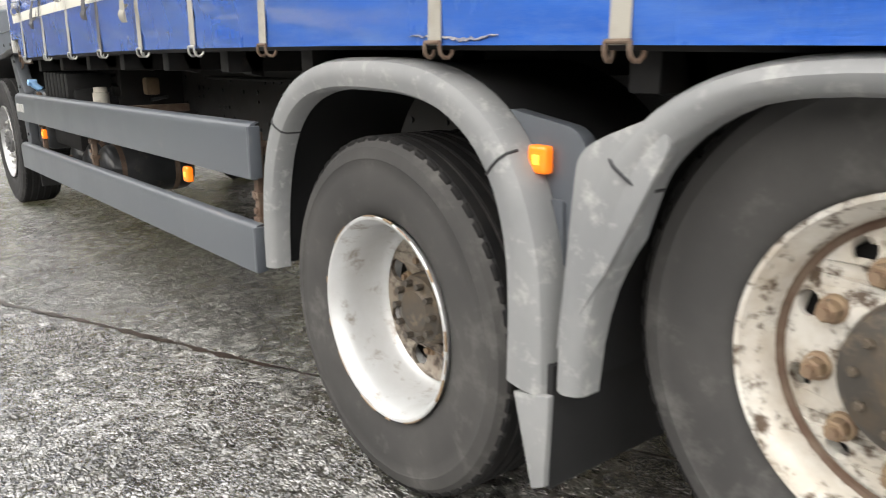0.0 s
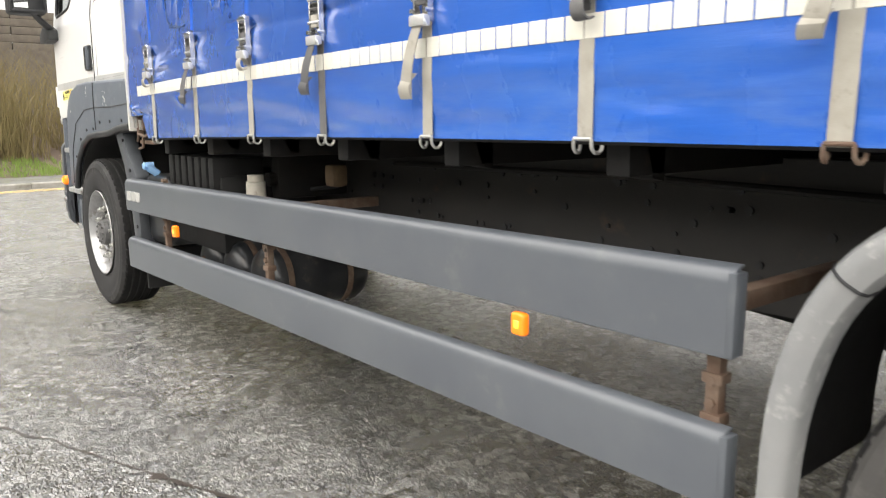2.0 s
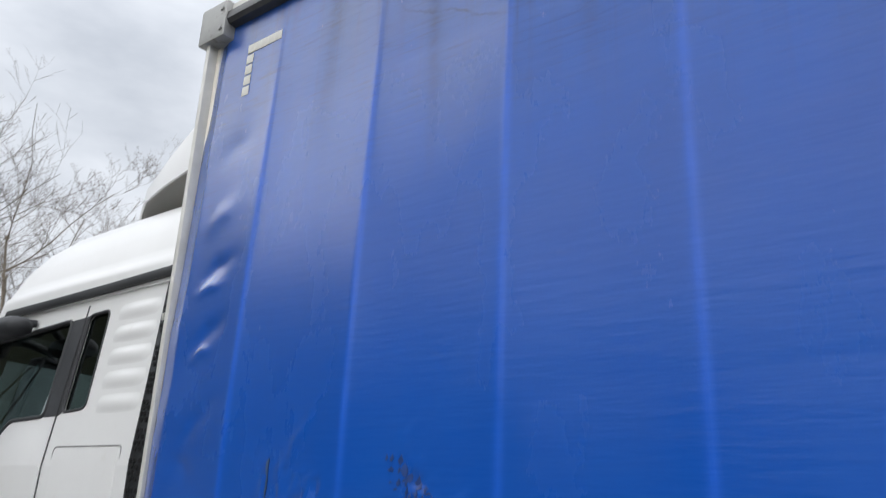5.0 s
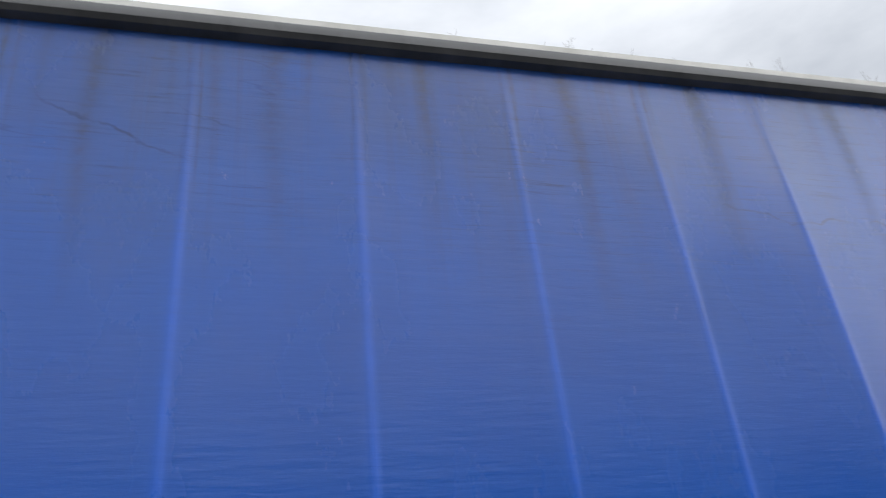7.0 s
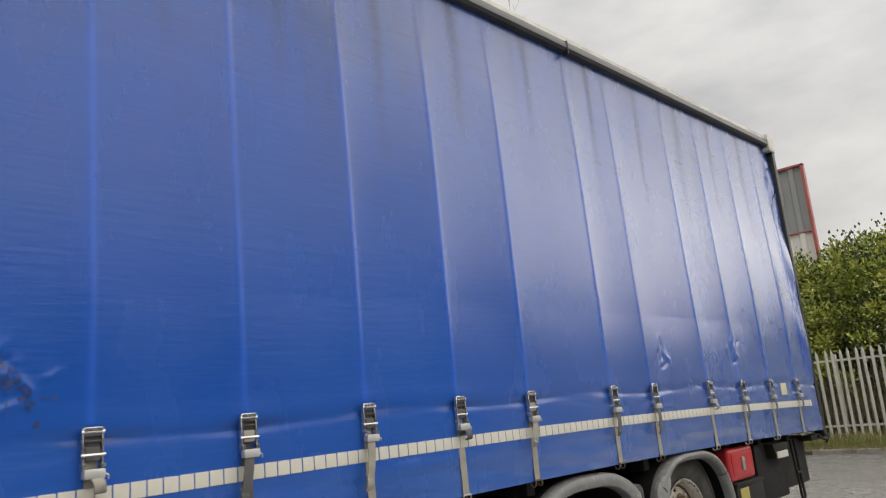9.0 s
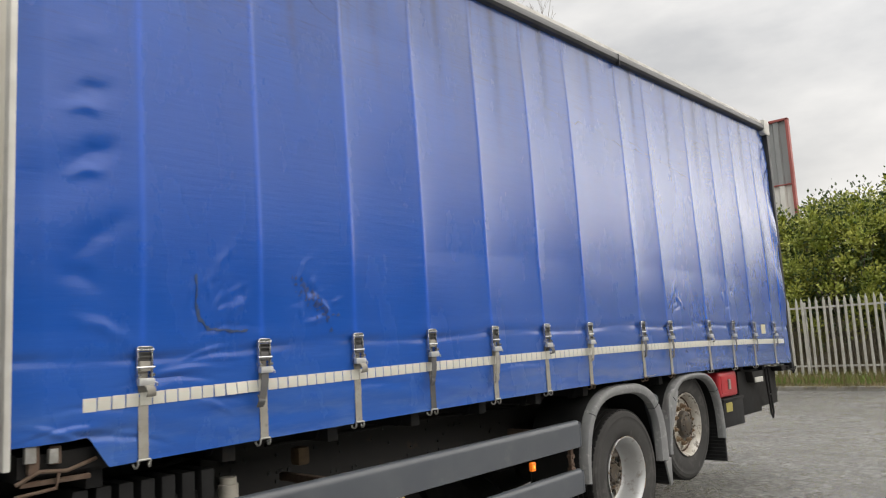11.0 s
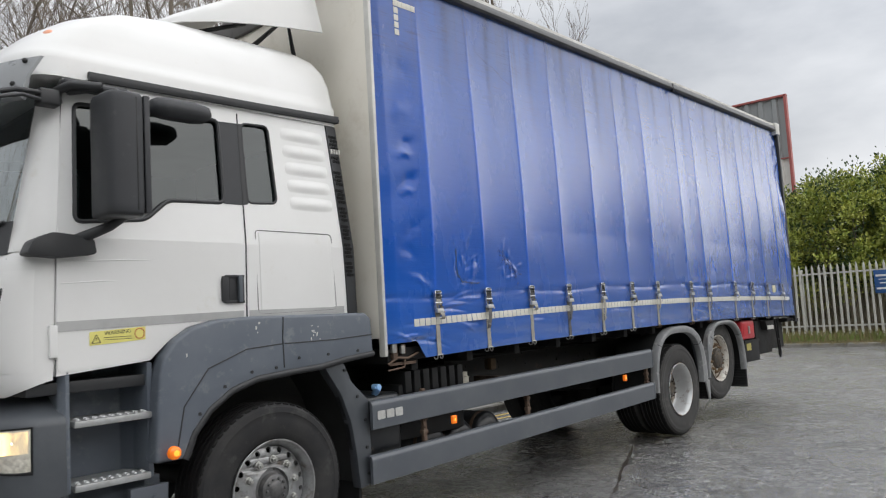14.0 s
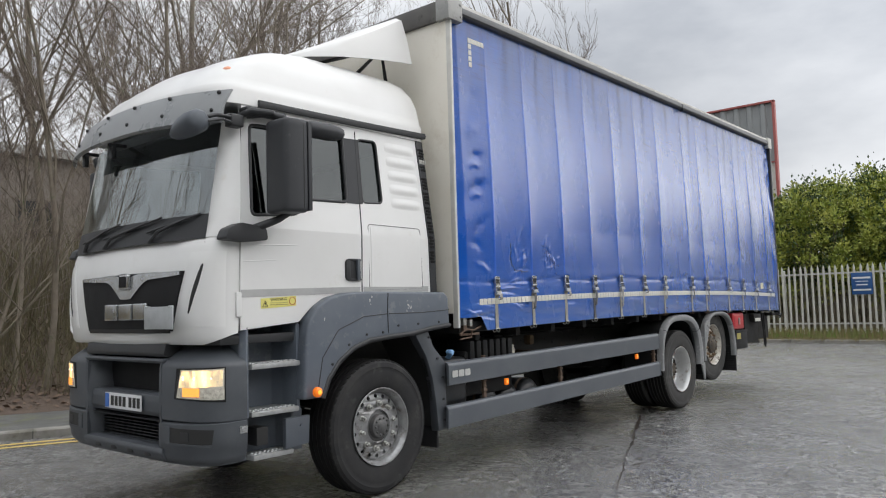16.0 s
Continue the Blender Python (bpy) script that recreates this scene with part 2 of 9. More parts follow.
M_SKIRT = mat("grey_side_guard_paint", (0.078, 0.087, 0.101), 0.31, spec=0.6, col2=(0.098, 0.108, 0.120), scale=2.5, bump=0.08, bscale=300, dist=0.0008, stain=(0.15, 0.155, 0.155), sscale=5, slo=0.58, shi=0.85)
M_ARCH = mat("weathered_grey_mudguard_plastic", (0.185, 0.19, 0.195), 0.50, col2=(0.245, 0.247, 0.247), scale=3.0, bump=0.15, bscale=220, dist=0.001, stain=(0.40, 0.40, 0.385), sscale=16, slo=0.54, shi=0.74)
M_BLACK = mat("black_trim_plastic", (0.018, 0.019, 0.021), 0.42, col2=(0.028, 0.029, 0.031), bump=0.1, bscale=400, dist=0.0006)
M_SHELL = mat("grained_black_mirror_shell", (0.026, 0.0275, 0.031), 0.5, col2=(0.034, 0.036, 0.040), scale=6, bump=0.25, bscale=520, dist=0.0008, stain=(0.075, 0.075, 0.075), sscale=14, slo=0.62, shi=0.8)
M_CHASSIS = mat("dirty_black_chassis_steel", (0.008, 0.008, 0.0085), 0.6, spec=0.3, col2=(0.020, 0.018, 0.016), scale=6, bump=0.2, bscale=90, dist=0.002, stain=(0.040, 0.028, 0.019), sscale=5, slo=0.6, shi=0.78)
M_FRAME = mat("grimy_dark_chassis_rail", (0.020, 0.0195, 0.019), 0.5, col2=(0.034, 0.031, 0.028), scale=5, bump=0.25, bscale=80, dist=0.002, stain=(0.065, 0.042, 0.028), sscale=7, slo=0.60, shi=0.74)
M_RUST = mat("rusty_steel_bracket", (0.10, 0.06, 0.04), 0.75, col2=(0.16, 0.12, 0.09), scale=20, bump=0.4, bscale=80, dist=0.002, stain=(0.05, 0.045, 0.04), sscale=14)
M_RUBBER = mat("tyre_rubber", (0.020, 0.020, 0.021), 0.72, spec=0.3, col2=(0.042, 0.041, 0.040), scale=5, bump=0.25, bscale=160, dist=0.001, stain=(0.075, 0.074, 0.070), sscale=9, slo=0.56, shi=0.8)
M_TREAD = mat("worn_tread_rubber", (0.010, 0.010, 0.0105), 0.75, spec=0.15, col2=(0.022, 0.021, 0.020), scale=30, bump=0.5, bscale=60, dist=0.003)
M_FLAP = mat("black_rubber_mudflap", (0.012, 0.0125, 0.013), 0.6, spec=0.3, col2=(0.022, 0.022, 0.023), scale=6, bump=0.2, bscale=80, dist=0.001)
M_RIM = mat("silver_wheel_paint", (0.55, 0.56, 0.56), 0.36, 0.35, col2=(0.47, 0.47, 0.46), scale=5, bump=0.08, bscale=120, dist=0.0008, stain=(0.20, 0.15, 0.11), sscale=12, slo=0.55, shi=0.72)
M_RIM_OLD = mat("rust_stained_cream_wheel", (0.60, 0.58, 0.53), 0.42, 0.15, col2=(0.42, 0.37, 0.30), scale=11, bump=0.25, bscale=90, dist=0.001, stain=(0.085, 0.058, 0.038), sscale=21, slo=0.52, shi=0.62)
M_NUT = mat("rusty_wheel_nut", (0.22, 0.15, 0.10), 0.6, 0.4, col2=(0.36, 0.27, 0.17), scale=30, bump=0.3, bscale=150, stain=(0.10, 0.07, 0.05), sscale=25)
M_HUB = mat("greasy_dark_hub", (0.065, 0.058, 0.05), 0.5, 0.3, col2=(0.12, 0.09, 0.06), scale=14, bump=0.3, bscale=80, stain=(0.20, 0.15, 0.10), sscale=18, slo=0.55, shi=0.7)
M_HUB_GREY = mat("grimy_grey_hub", (0.085, 0.086, 0.088), 0.45, 0.3, col2=(0.14, 0.135, 0.13), scale=20, bump=0.2, bscale=90, stain=(0.05, 0.045, 0.04), sscale=22)
M_STEEL = mat("zinc_plated_steel", (0.50, 0.50, 0.48), 0.38, 0.85, col2=(0.40, 0.39, 0.36), scale=25, stain=(0.25, 0.20, 0.15), sscale=30, slo=0.62, shi=0.75, bump=0.1, bscale=200)
M_ALU = mat("brushed_aluminium", (0.62, 0.62, 0.61), 0.42, 0.7, col2=(0.5, 0.5, 0.49), scale=9, bump=0.1, bscale=150)
M_POST = mat("off_white_aluminium_post", (0.62, 0.61, 0.57), 0.45, 0.1, col2=(0.5, 0.49, 0.45), scale=5)
M_HEADER = mat("dark_weathered_header_rail", (0.105, 0.10, 0.095), 0.5, 0.2, col2=(0.14, 0.135, 0.125), scale=6, stain=(0.07, 0.065, 0.06), sscale=10)
M_CAP = mat("grey_painted_corner_casting", (0.30, 0.30, 0.29), 0.45, 0.4, col2=(0.38, 0.38, 0.36), scale=8, stain=(0.18, 0.17, 0.15), sscale=14)
M_RAIL = mat("dark_grey_cant_rail", (0.033, 0.034, 0.036), 0.36, 0.1, col2=(0.07, 0.07, 0.072), scale=4, stain=(0.025, 0.025, 0.025), sscale=6)
M_WEB = mat("grey_polyester_webbing", (0.33, 0.315, 0.275), 0.85, col2=(0.26, 0.245, 0.21), scale=12, bump=0.5, bscale=380, dist=0.001, stain=(0.16, 0.15, 0.13), sscale=16)
M_WEB_DK = mat("dark_grey_polyester_webbing", (0.085, 0.085, 0.088), 0.85, col2=(0.13, 0.125, 0.12), scale=12, bump=0.5, bscale=380, dist=0.001)
M_REFL = mat("white_reflective_film", (0.66, 0.65, 0.58), 0.4, col2=(0.58, 0.56, 0.49), scale=6, bump=0.15, bscale=500, dist=0.0004, stain=(0.42, 0.38, 0.28), sscale=12, slo=0.6, shi=0.8)
M_STEP = mat("embossed_aluminium_tread", (0.45, 0.46, 0.46), 0.4, 0.6, col2=(0.35, 0.35, 0.34), scale=20, bump=0.2, bscale=100)
M_RED = mat("red_plastic_box", (0.50, 0.025, 0.035), 0.35, col2=(0.40, 0.02, 0.03), scale=6, coat=0.2)
M_YELLOW = mat("yellow_sticker_film", (0.74, 0.68, 0.20), 0.4, col2=(0.68, 0.62, 0.18), scale=14)
M_INK = mat("black_print", (0.02, 0.02, 0.02), 0.5)
M_INK_RED = mat("red_print", (0.45, 0.03, 0.03), 0.5)
M_SILVER = mat("silver_print", (0.55, 0.55, 0.53), 0.35, 0.3, scale=30)
M_CHROME = mat("satin_chrome_trim", (0.60, 0.61, 0.62), 0.22, 0.9, scale=10)
M_STRIPE = mat("grey_vinyl_stripe", (0.42, 0.42, 0.41), 0.4, scale=6)
M_PLATE = mat("white_plate_film", (0.70, 0.71, 0.72), 0.3, col2=(0.62, 0.62, 0.62), scale=10)
M_BLUE_P = mat("blue_plastic", (0.05, 0.16, 0.50), 0.35, scale=12)
M_BLUE_CAP = mat("pale_blue_plastic_cap", (0.22, 0.42, 0.70), 0.35, scale=12, col2=(0.30, 0.5, 0.78))
M_CAN = mat("white_plastic_canister", (0.60, 0.57, 0.50), 0.45, col2=(0.48, 0.45, 0.38), scale=12, stain=(0.25, 0.2, 0.14), sscale=18)
M_TANK = mat("black_painted_tank", (0.016, 0.018, 0.021), 0.3, col2=(0.03, 0.031, 0.033), scale=6, stain=(0.12, 0.10, 0.08), sscale=7, slo=0.58, shi=0.75)
M_SEAT = mat("dark_seat_cloth", (0.03, 0.03, 0.034), 0.9, col2=(0.045, 0.045, 0.05), scale=20)
M_AMBER = glow("lit_amber_lens", (1.0, 0.17, 0.006), 0.26, (0.85, 0.22, 0.02))
M_AMBER_CORE = glow("lit_amber_diode", (1.0, 0.40, 0.04), 0.8)
M_AMBER_OFF = glow("pale_amber_lens", (0.9, 0.42, 0.25), 0.15, (0.75, 0.36, 0.22))
M_INDICATOR = glow("amber_indicator_lens", (1.0, 0.33, 0.05), 1.1, (0.8, 0.35, 0.08))
M_BULB = glow("lit_headlamp_bulb", (1.0, 0.88, 0.58), 7.0)
M_LENS, ln_n, ln_l, ln_p = nodes_of("clear_lens")
ln_n.remove(ln_p)
ln_t, ln_g, ln_x = ln_n.new("ShaderNodeBsdfTransparent"), ln_n.new("ShaderNodeBsdfGlossy"), ln_n.new("ShaderNodeMixShader")
ln_g.inputs["Roughness"].default_value = 0.05
ln_x.inputs["Fac"].default_value = 0.06
ln_l.new(ln_t.outputs["BSDF"], ln_x.inputs[1])
ln_l.new(ln_g.outputs["BSDF"], ln_x.inputs[2])
ln_l.new(ln_x.outputs["Shader"], ln_n["Material Output"].inputs["Surface"])
M_BUMPER = mat("dark_bumper_plastic", (0.058, 0.064, 0.073), 0.42, col2=(0.076, 0.083, 0.093), scale=4, bump=0.12, bscale=420, dist=0.0008, stain=(0.11, 0.115, 0.12), sscale=5, slo=0.60, shi=0.85)
M_WING = mat("scuffed_blue_grey_wing_plastic", (0.098, 0.114, 0.138), 0.38, col2=(0.120, 0.136, 0.160), scale=3, bump=0.10, bscale=420, dist=0.0008, stain=(0.15, 0.165, 0.18), sscale=9, slo=0.56, shi=0.64)
M_GRILLE = mat("matt_black_grille_mesh", (0.011, 0.011, 0.012), 0.6, spec=0.25, col2=(0.016, 0.016, 0.017), bump=0.5, bscale=220, dist=0.002)


def lit_optics():
    """Fluted reflector of a lit lamp, with hot streaks."""
    m, n, l, p = nodes_of("lit_headlamp_optics")
    p.inputs["Base Color"].default_value = (0.75, 0.70, 0.55, 1)
    p.inputs["Roughness"].default_value = 0.25
    tc = n.new("ShaderNodeTexCoord")
    mp = n.new("ShaderNodeMapping")
    mp.inputs["Scale"].default_value = (16, 16, 7)
    t = n.new("ShaderNodeTexNoise")
    t.inputs["Scale"].default_value = 1.0
    t.inputs["Detail"].default_value = 3
    r = n.new("ShaderNodeMapRange")
    r.inputs["From Min"].default_value, r.inputs["From Max"].default_value = 0.40, 0.66
    r.inputs["To Min"].default_value, r.inputs["To Max"].default_value = 0.30, 2.0
    l.new(tc.outputs["Object"], mp.inputs["Vector"])
    l.new(mp.outputs["Vector"], t.inputs["Vector"])
    l.new(t.outputs["Fac"], r.inputs["Value"])
    p.inputs["Emission Color"].default_value = (1.0, 0.66, 0.25, 1)
    l.new(r.outputs["Result"], p.inputs["Emission Strength"])
    return m


M_OPTICS = lit_optics()
M_SCREEN = glass("windscreen_glass", (0.55, 0.61, 0.60), 0.0, 0.22)
M_WINDOW = glass("tinted_side_glass", (0.12, 0.16, 0.16), 0.0, 0.03)
M_VISOR = mat("smoked_grey_sun_visor", (0.19, 0.20, 0.205), 0.26, col2=(0.235, 0.242, 0.245), scale=3, spec=0.6)
M_MIRROR = mat("mirror_glass", (0.75, 0.77, 0.78), 0.03, 1.0, col2=(0.74, 0.76, 0.77))


# ends of the slanting curtain creases, shown by dark colour alone
CREASES = ((2.20, 3.64, 2.64, 3.45), (2.66, 3.62, 2.80, 3.58), (4.60, 3.34, 6.45, 3.18), (5.9, 3.30, 7.4, 3.05))


def curtain_material():
    m, n, l, p = nodes_of("blue_pvc_curtain")
    tc = n.new("ShaderNodeTexCoord")

    def noise_at(sx, sy, sz, detail, rough=0.6):
        mp = n.new("ShaderNodeMapping")
        mp.inputs["Scale"].default_value = (sx, sy, sz)
        t = n.new("ShaderNodeTexNoise")
        t.inputs["Scale"].default_value = 1.0
        t.inputs["Detail"].default_value = detail
        t.inputs["Roughness"].default_value = rough
        l.new(tc.outputs["Object"], mp.inputs["Vector"])
        l.new(mp.outputs["Vector"], t.inputs["Vector"])
        return t.outputs["Fac"]

    def ramp(v, a, b, to=(0.0, 1.0)):
        r = n.new("ShaderNodeMapRange")
        r.inputs["From Min"].default_value, r.inputs["From Max"].default_value = a, b
        r.inputs["To Min"].default_value, r.inputs["To Max"].default_value = to
        l.new(v, r.inputs["Value"])
        return r.outputs["Result"]

    def times(a, b):
        t = n.new("ShaderNodeMath")
        t.operation = 'MULTIPLY'
        l.new(a, t.inputs[0])
        l.new(b, t.inputs[1])
        return t.outputs["Value"]

    def blend(fac, a, b):
        x = n.new("ShaderNodeMix")
        x.data_type = 'RGBA'
        l.new(fac, x.inputs["Factor"])
        if isinstance(a, tuple):
            x.inputs["A"].default_value = (*a, 1)
        else:
            l.new(a, x.inputs["A"])
        x.inputs["B"].default_value = (*b, 1)
        return x.outputs["Result"]

    sep = n.new("ShaderNodeSeparateXYZ")
    l.new(tc.outputs["Object"], sep.inputs["Vector"])
    col = blend(ramp(noise_at(0.8, 1, 0.8, 5), 0.35, 0.7), (0.0055, 0.076, 0.395), (0.008, 0.090, 0.435))
    # grime run down from the rail
    streak = ramp(noise_at(13.0, 1, 0.22, 6, 0.66), 0.53, 0.68)
    high = ramp(sep.outputs["Z"], 2.75, 3.95)
    col = blend(times(times(streak, high), ramp(noise_at(14, 1, 3, 5), 0.2, 0.6, (0.15, 0.40))), col, (0.014, 0.020, 0.050))
    dull = ramp(sep.outputs["Z"], 2.3, 4.0, (0.0, 0.62))
    col = blend(times(dull, ramp(noise_at(2.2, 1, 1.5, 8), 0.3, 0.65)), col, (0.050, 0.075, 0.165))
    # grime runs, together with the shade painted into the buckle folds
    at_run_fold_shade = n.new("ShaderNodeAttribute")
    at_run_fold_shade.attribute_name = "run_fold_shade"
    col = blend(times(at_run_fold_shade.outputs["Fac"], ramp(noise_at(14, 1, 26, 6, 0.7), 0.3, 0.62, (0.25, 0.95))), col, (0.022, 0.030, 0.055))
    at_weld = n.new("ShaderNodeAttribute")
    at_weld.attribute_name = "weld"
    col = blend(times(at_weld.outputs["Fac"], ramp(noise_at(3, 1, 4, 5), 0.25, 0.6, (0.35, 0.8))), col, (0.018, 0.115, 0.60))
    # hair-thin creases in the upper half, their shade painted as dark lines
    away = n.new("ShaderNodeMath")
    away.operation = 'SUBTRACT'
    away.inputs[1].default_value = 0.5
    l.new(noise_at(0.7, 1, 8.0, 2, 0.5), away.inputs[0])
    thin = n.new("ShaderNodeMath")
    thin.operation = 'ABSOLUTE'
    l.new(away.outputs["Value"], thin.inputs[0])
    # a few long slanting creases, their shade painted as dark blue lines
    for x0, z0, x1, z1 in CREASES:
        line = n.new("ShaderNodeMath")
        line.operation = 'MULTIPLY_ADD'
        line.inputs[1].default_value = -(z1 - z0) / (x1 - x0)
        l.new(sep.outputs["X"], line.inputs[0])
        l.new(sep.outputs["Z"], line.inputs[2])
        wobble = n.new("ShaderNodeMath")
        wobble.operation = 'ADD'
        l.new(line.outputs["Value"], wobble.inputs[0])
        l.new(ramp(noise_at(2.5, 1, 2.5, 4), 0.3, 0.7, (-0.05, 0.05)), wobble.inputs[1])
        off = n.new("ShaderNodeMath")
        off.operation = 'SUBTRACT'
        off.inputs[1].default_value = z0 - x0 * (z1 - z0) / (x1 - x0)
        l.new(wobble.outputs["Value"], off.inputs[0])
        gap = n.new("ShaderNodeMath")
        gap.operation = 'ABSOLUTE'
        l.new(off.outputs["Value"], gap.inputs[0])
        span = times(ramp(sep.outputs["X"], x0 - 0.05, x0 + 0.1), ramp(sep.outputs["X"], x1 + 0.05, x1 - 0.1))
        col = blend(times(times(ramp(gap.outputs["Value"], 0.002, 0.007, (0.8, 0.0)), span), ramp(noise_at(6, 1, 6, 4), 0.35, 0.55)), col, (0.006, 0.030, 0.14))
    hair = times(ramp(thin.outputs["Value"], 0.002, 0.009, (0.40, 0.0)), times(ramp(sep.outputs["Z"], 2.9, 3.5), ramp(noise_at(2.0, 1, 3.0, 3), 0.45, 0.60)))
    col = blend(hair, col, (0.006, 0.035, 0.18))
    # scuffs and road film
    scuff = ramp(noise_at(3.0, 1, 12.0, 10, 0.7), 0.60, 0.78, (0.0, 0.40))
    col = blend(scuff, col, (0.045, 0.11, 0.34))
    spots = ramp(noise_at(16, 16, 22, 8, 0.7), 0.70, 0.80, (0.0, 0.3))
    col = blend(spots, col, (0.05, 0.075, 0.17))
    low = ramp(sep.outputs["Z"], 1.5, 1.22, (0.05, 0.75))
    col = blend(times(low, ramp(noise_at(2.6, 1, 13, 9, 0.68), 0.46, 0.66)), col, (0.085, 0.17, 0.42))
    # fine level wrinkles as dark dashes of painted shade, stronger in the upper half
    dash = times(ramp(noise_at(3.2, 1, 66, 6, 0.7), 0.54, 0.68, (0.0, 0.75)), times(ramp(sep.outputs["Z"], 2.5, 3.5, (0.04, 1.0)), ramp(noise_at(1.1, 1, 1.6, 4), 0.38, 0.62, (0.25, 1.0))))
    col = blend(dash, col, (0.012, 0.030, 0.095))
    # paler blue towards the hem, in level bands
    col = blend(times(ramp(sep.outputs["Z"], 1.75, 1.35, (0.0, 0.38)), ramp(noise_at(2.0, 1, 9.0, 6), 0.34, 0.68, (0.3, 1.0))), col, (0.075, 0.165, 0.42))
    l.new(col, p.inputs["Base Color"])
    p.inputs["Specular IOR Level"].default_value = 0.42
    # plasticised film: sheen grows at a grazing angle
    lw = n.new("ShaderNodeLayerWeight")
    lw.inputs["Blend"].default_value = 0.5
    bare = n.new("ShaderNodeMath")
    bare.operation = 'MULTIPLY_ADD'
    bare.inputs[1].default_value = -0.85
    bare.inputs[2].default_value = 1.0
    both = n.new("ShaderNodeMath")
    both.operation = 'ADD'
    l.new(at_weld.outputs["Fac"], both.inputs[0])
    l.new(at_run_fold_shade.outputs["Fac"], both.inputs[1])
    l.new(both.outputs["Value"], bare.inputs[0])
    # road film dulls the upper half
    clean = times(ramp(sep.outputs["Z"], 2.9, 3.85, (1.0, 0.40)), ramp(noise_at(5.0, 1, 0.6, 5), 0.3, 0.7, (0.78, 1.0)))
    l.new(times(times(bare.outputs["Value"], clean), ramp(lw.outputs["Facing"], 0.30, 0.68, (0.0, 1.0))), p.inputs["Coat Weight"])
    p.inputs["Coat IOR"].default_value = 4.1
    p.inputs["Coat Roughness"].default_value = 0.25
    rg = ramp(noise_at(2.5, 1, 1.2, 8), 0.3, 0.7, (0.20, 0.32))
    l.new(rg, p.inputs["Roughness"])
    weave = n.new("ShaderNodeTexNoise")
    weave.inputs["Scale"].default_value = 260
    l.new(tc.outputs["Object"], weave.inputs["Vector"])
    bp = n.new("ShaderNodeBump")
    bp.inputs["Strength"].default_value = 0.10
    bp.inputs["Distance"].default_value = 0.0006
    l.new(weave.outputs["Fac"], bp.inputs["Height"])
    wave = noise_at(4.0, 1, 38.0, 6)
    bp2 = n.new("ShaderNodeBump")
    bp2.inputs["Strength"].default_value = 0.30
    bp2.inputs["Distance"].default_value = 0.004
    l.new(wave, bp2.inputs["Height"])
    l.new(bp.outputs["Normal"], bp2.inputs["Normal"])
    l.new(bp2.outputs["Normal"], p.inputs["Normal"])
    return m


M_CURTAIN = curtain_material()

# ================= the lorry =================
truck = thing("curtainsider_lorry", (4.0, 1.25, 0.0), "white three-axle lorry with blue side curtain, parked on wet asphalt", "lorry")
STRAP_X = [1.49, 2.08, 2.67, 3.245, 3.84, 4.424, 4.99, 5.822, 6.322, 7.148, 7.725, 8.298, 8.907]
CUR_X0, CUR_X1, CUR_TOP = 0.998, 9.40, 3.985


def bow(x):
    """The loading bed hogs a little over the axles."""
    return 0.05 * (1 - ((x - 5.2) / 3.75) ** 2)


def loose_folds():
    """Small folds: along the hem, and round the two mended spots."""
    r = random.Random(63)
    out = []
    for k in range(58):
        out.append((r.uniform(1.1, 9.3), r.choice((r.uniform(1.22, 1.40), r.uniform(1.22, 1.40), r.uniform(1.46, 1.60))), r.uniform(0.08, 0.26), r.uniform(0.010, 0.020), r.gauss(0, 3), r.uniform(0.0006, 0.0016) * r.choice((-1, 1))))
    for k in range(16):
        out.append((r.uniform(1.10, 1.95), r.uniform(1.25, 1.62), r.uniform(0.06, 0.16), r.uniform(0.009, 0.016), r.gauss(-4, 14), r.uniform(0.004, 0.009) * r.choice((-1, 1))))
    for cx, cz in ((1.86, 1.86), (2.40, 1.84), (6.55, 1.86), (7.72, 1.90)):
        g = 0.6 if cx < 5 else 0.5
        for k in range(9):
            out.append((cx + g * r.gauss(0, 0.10), cz + g * r.gauss(0, 0.08), (0.4 + 0.6 * g) * r.uniform(0.03, 0.08), r.uniform(0.008, 0.014), r.uniform(20, 95), g * r.uniform(0.004, 0.009) * r.choice((-1, 1))))
    return out


FOLDS = loose_folds()


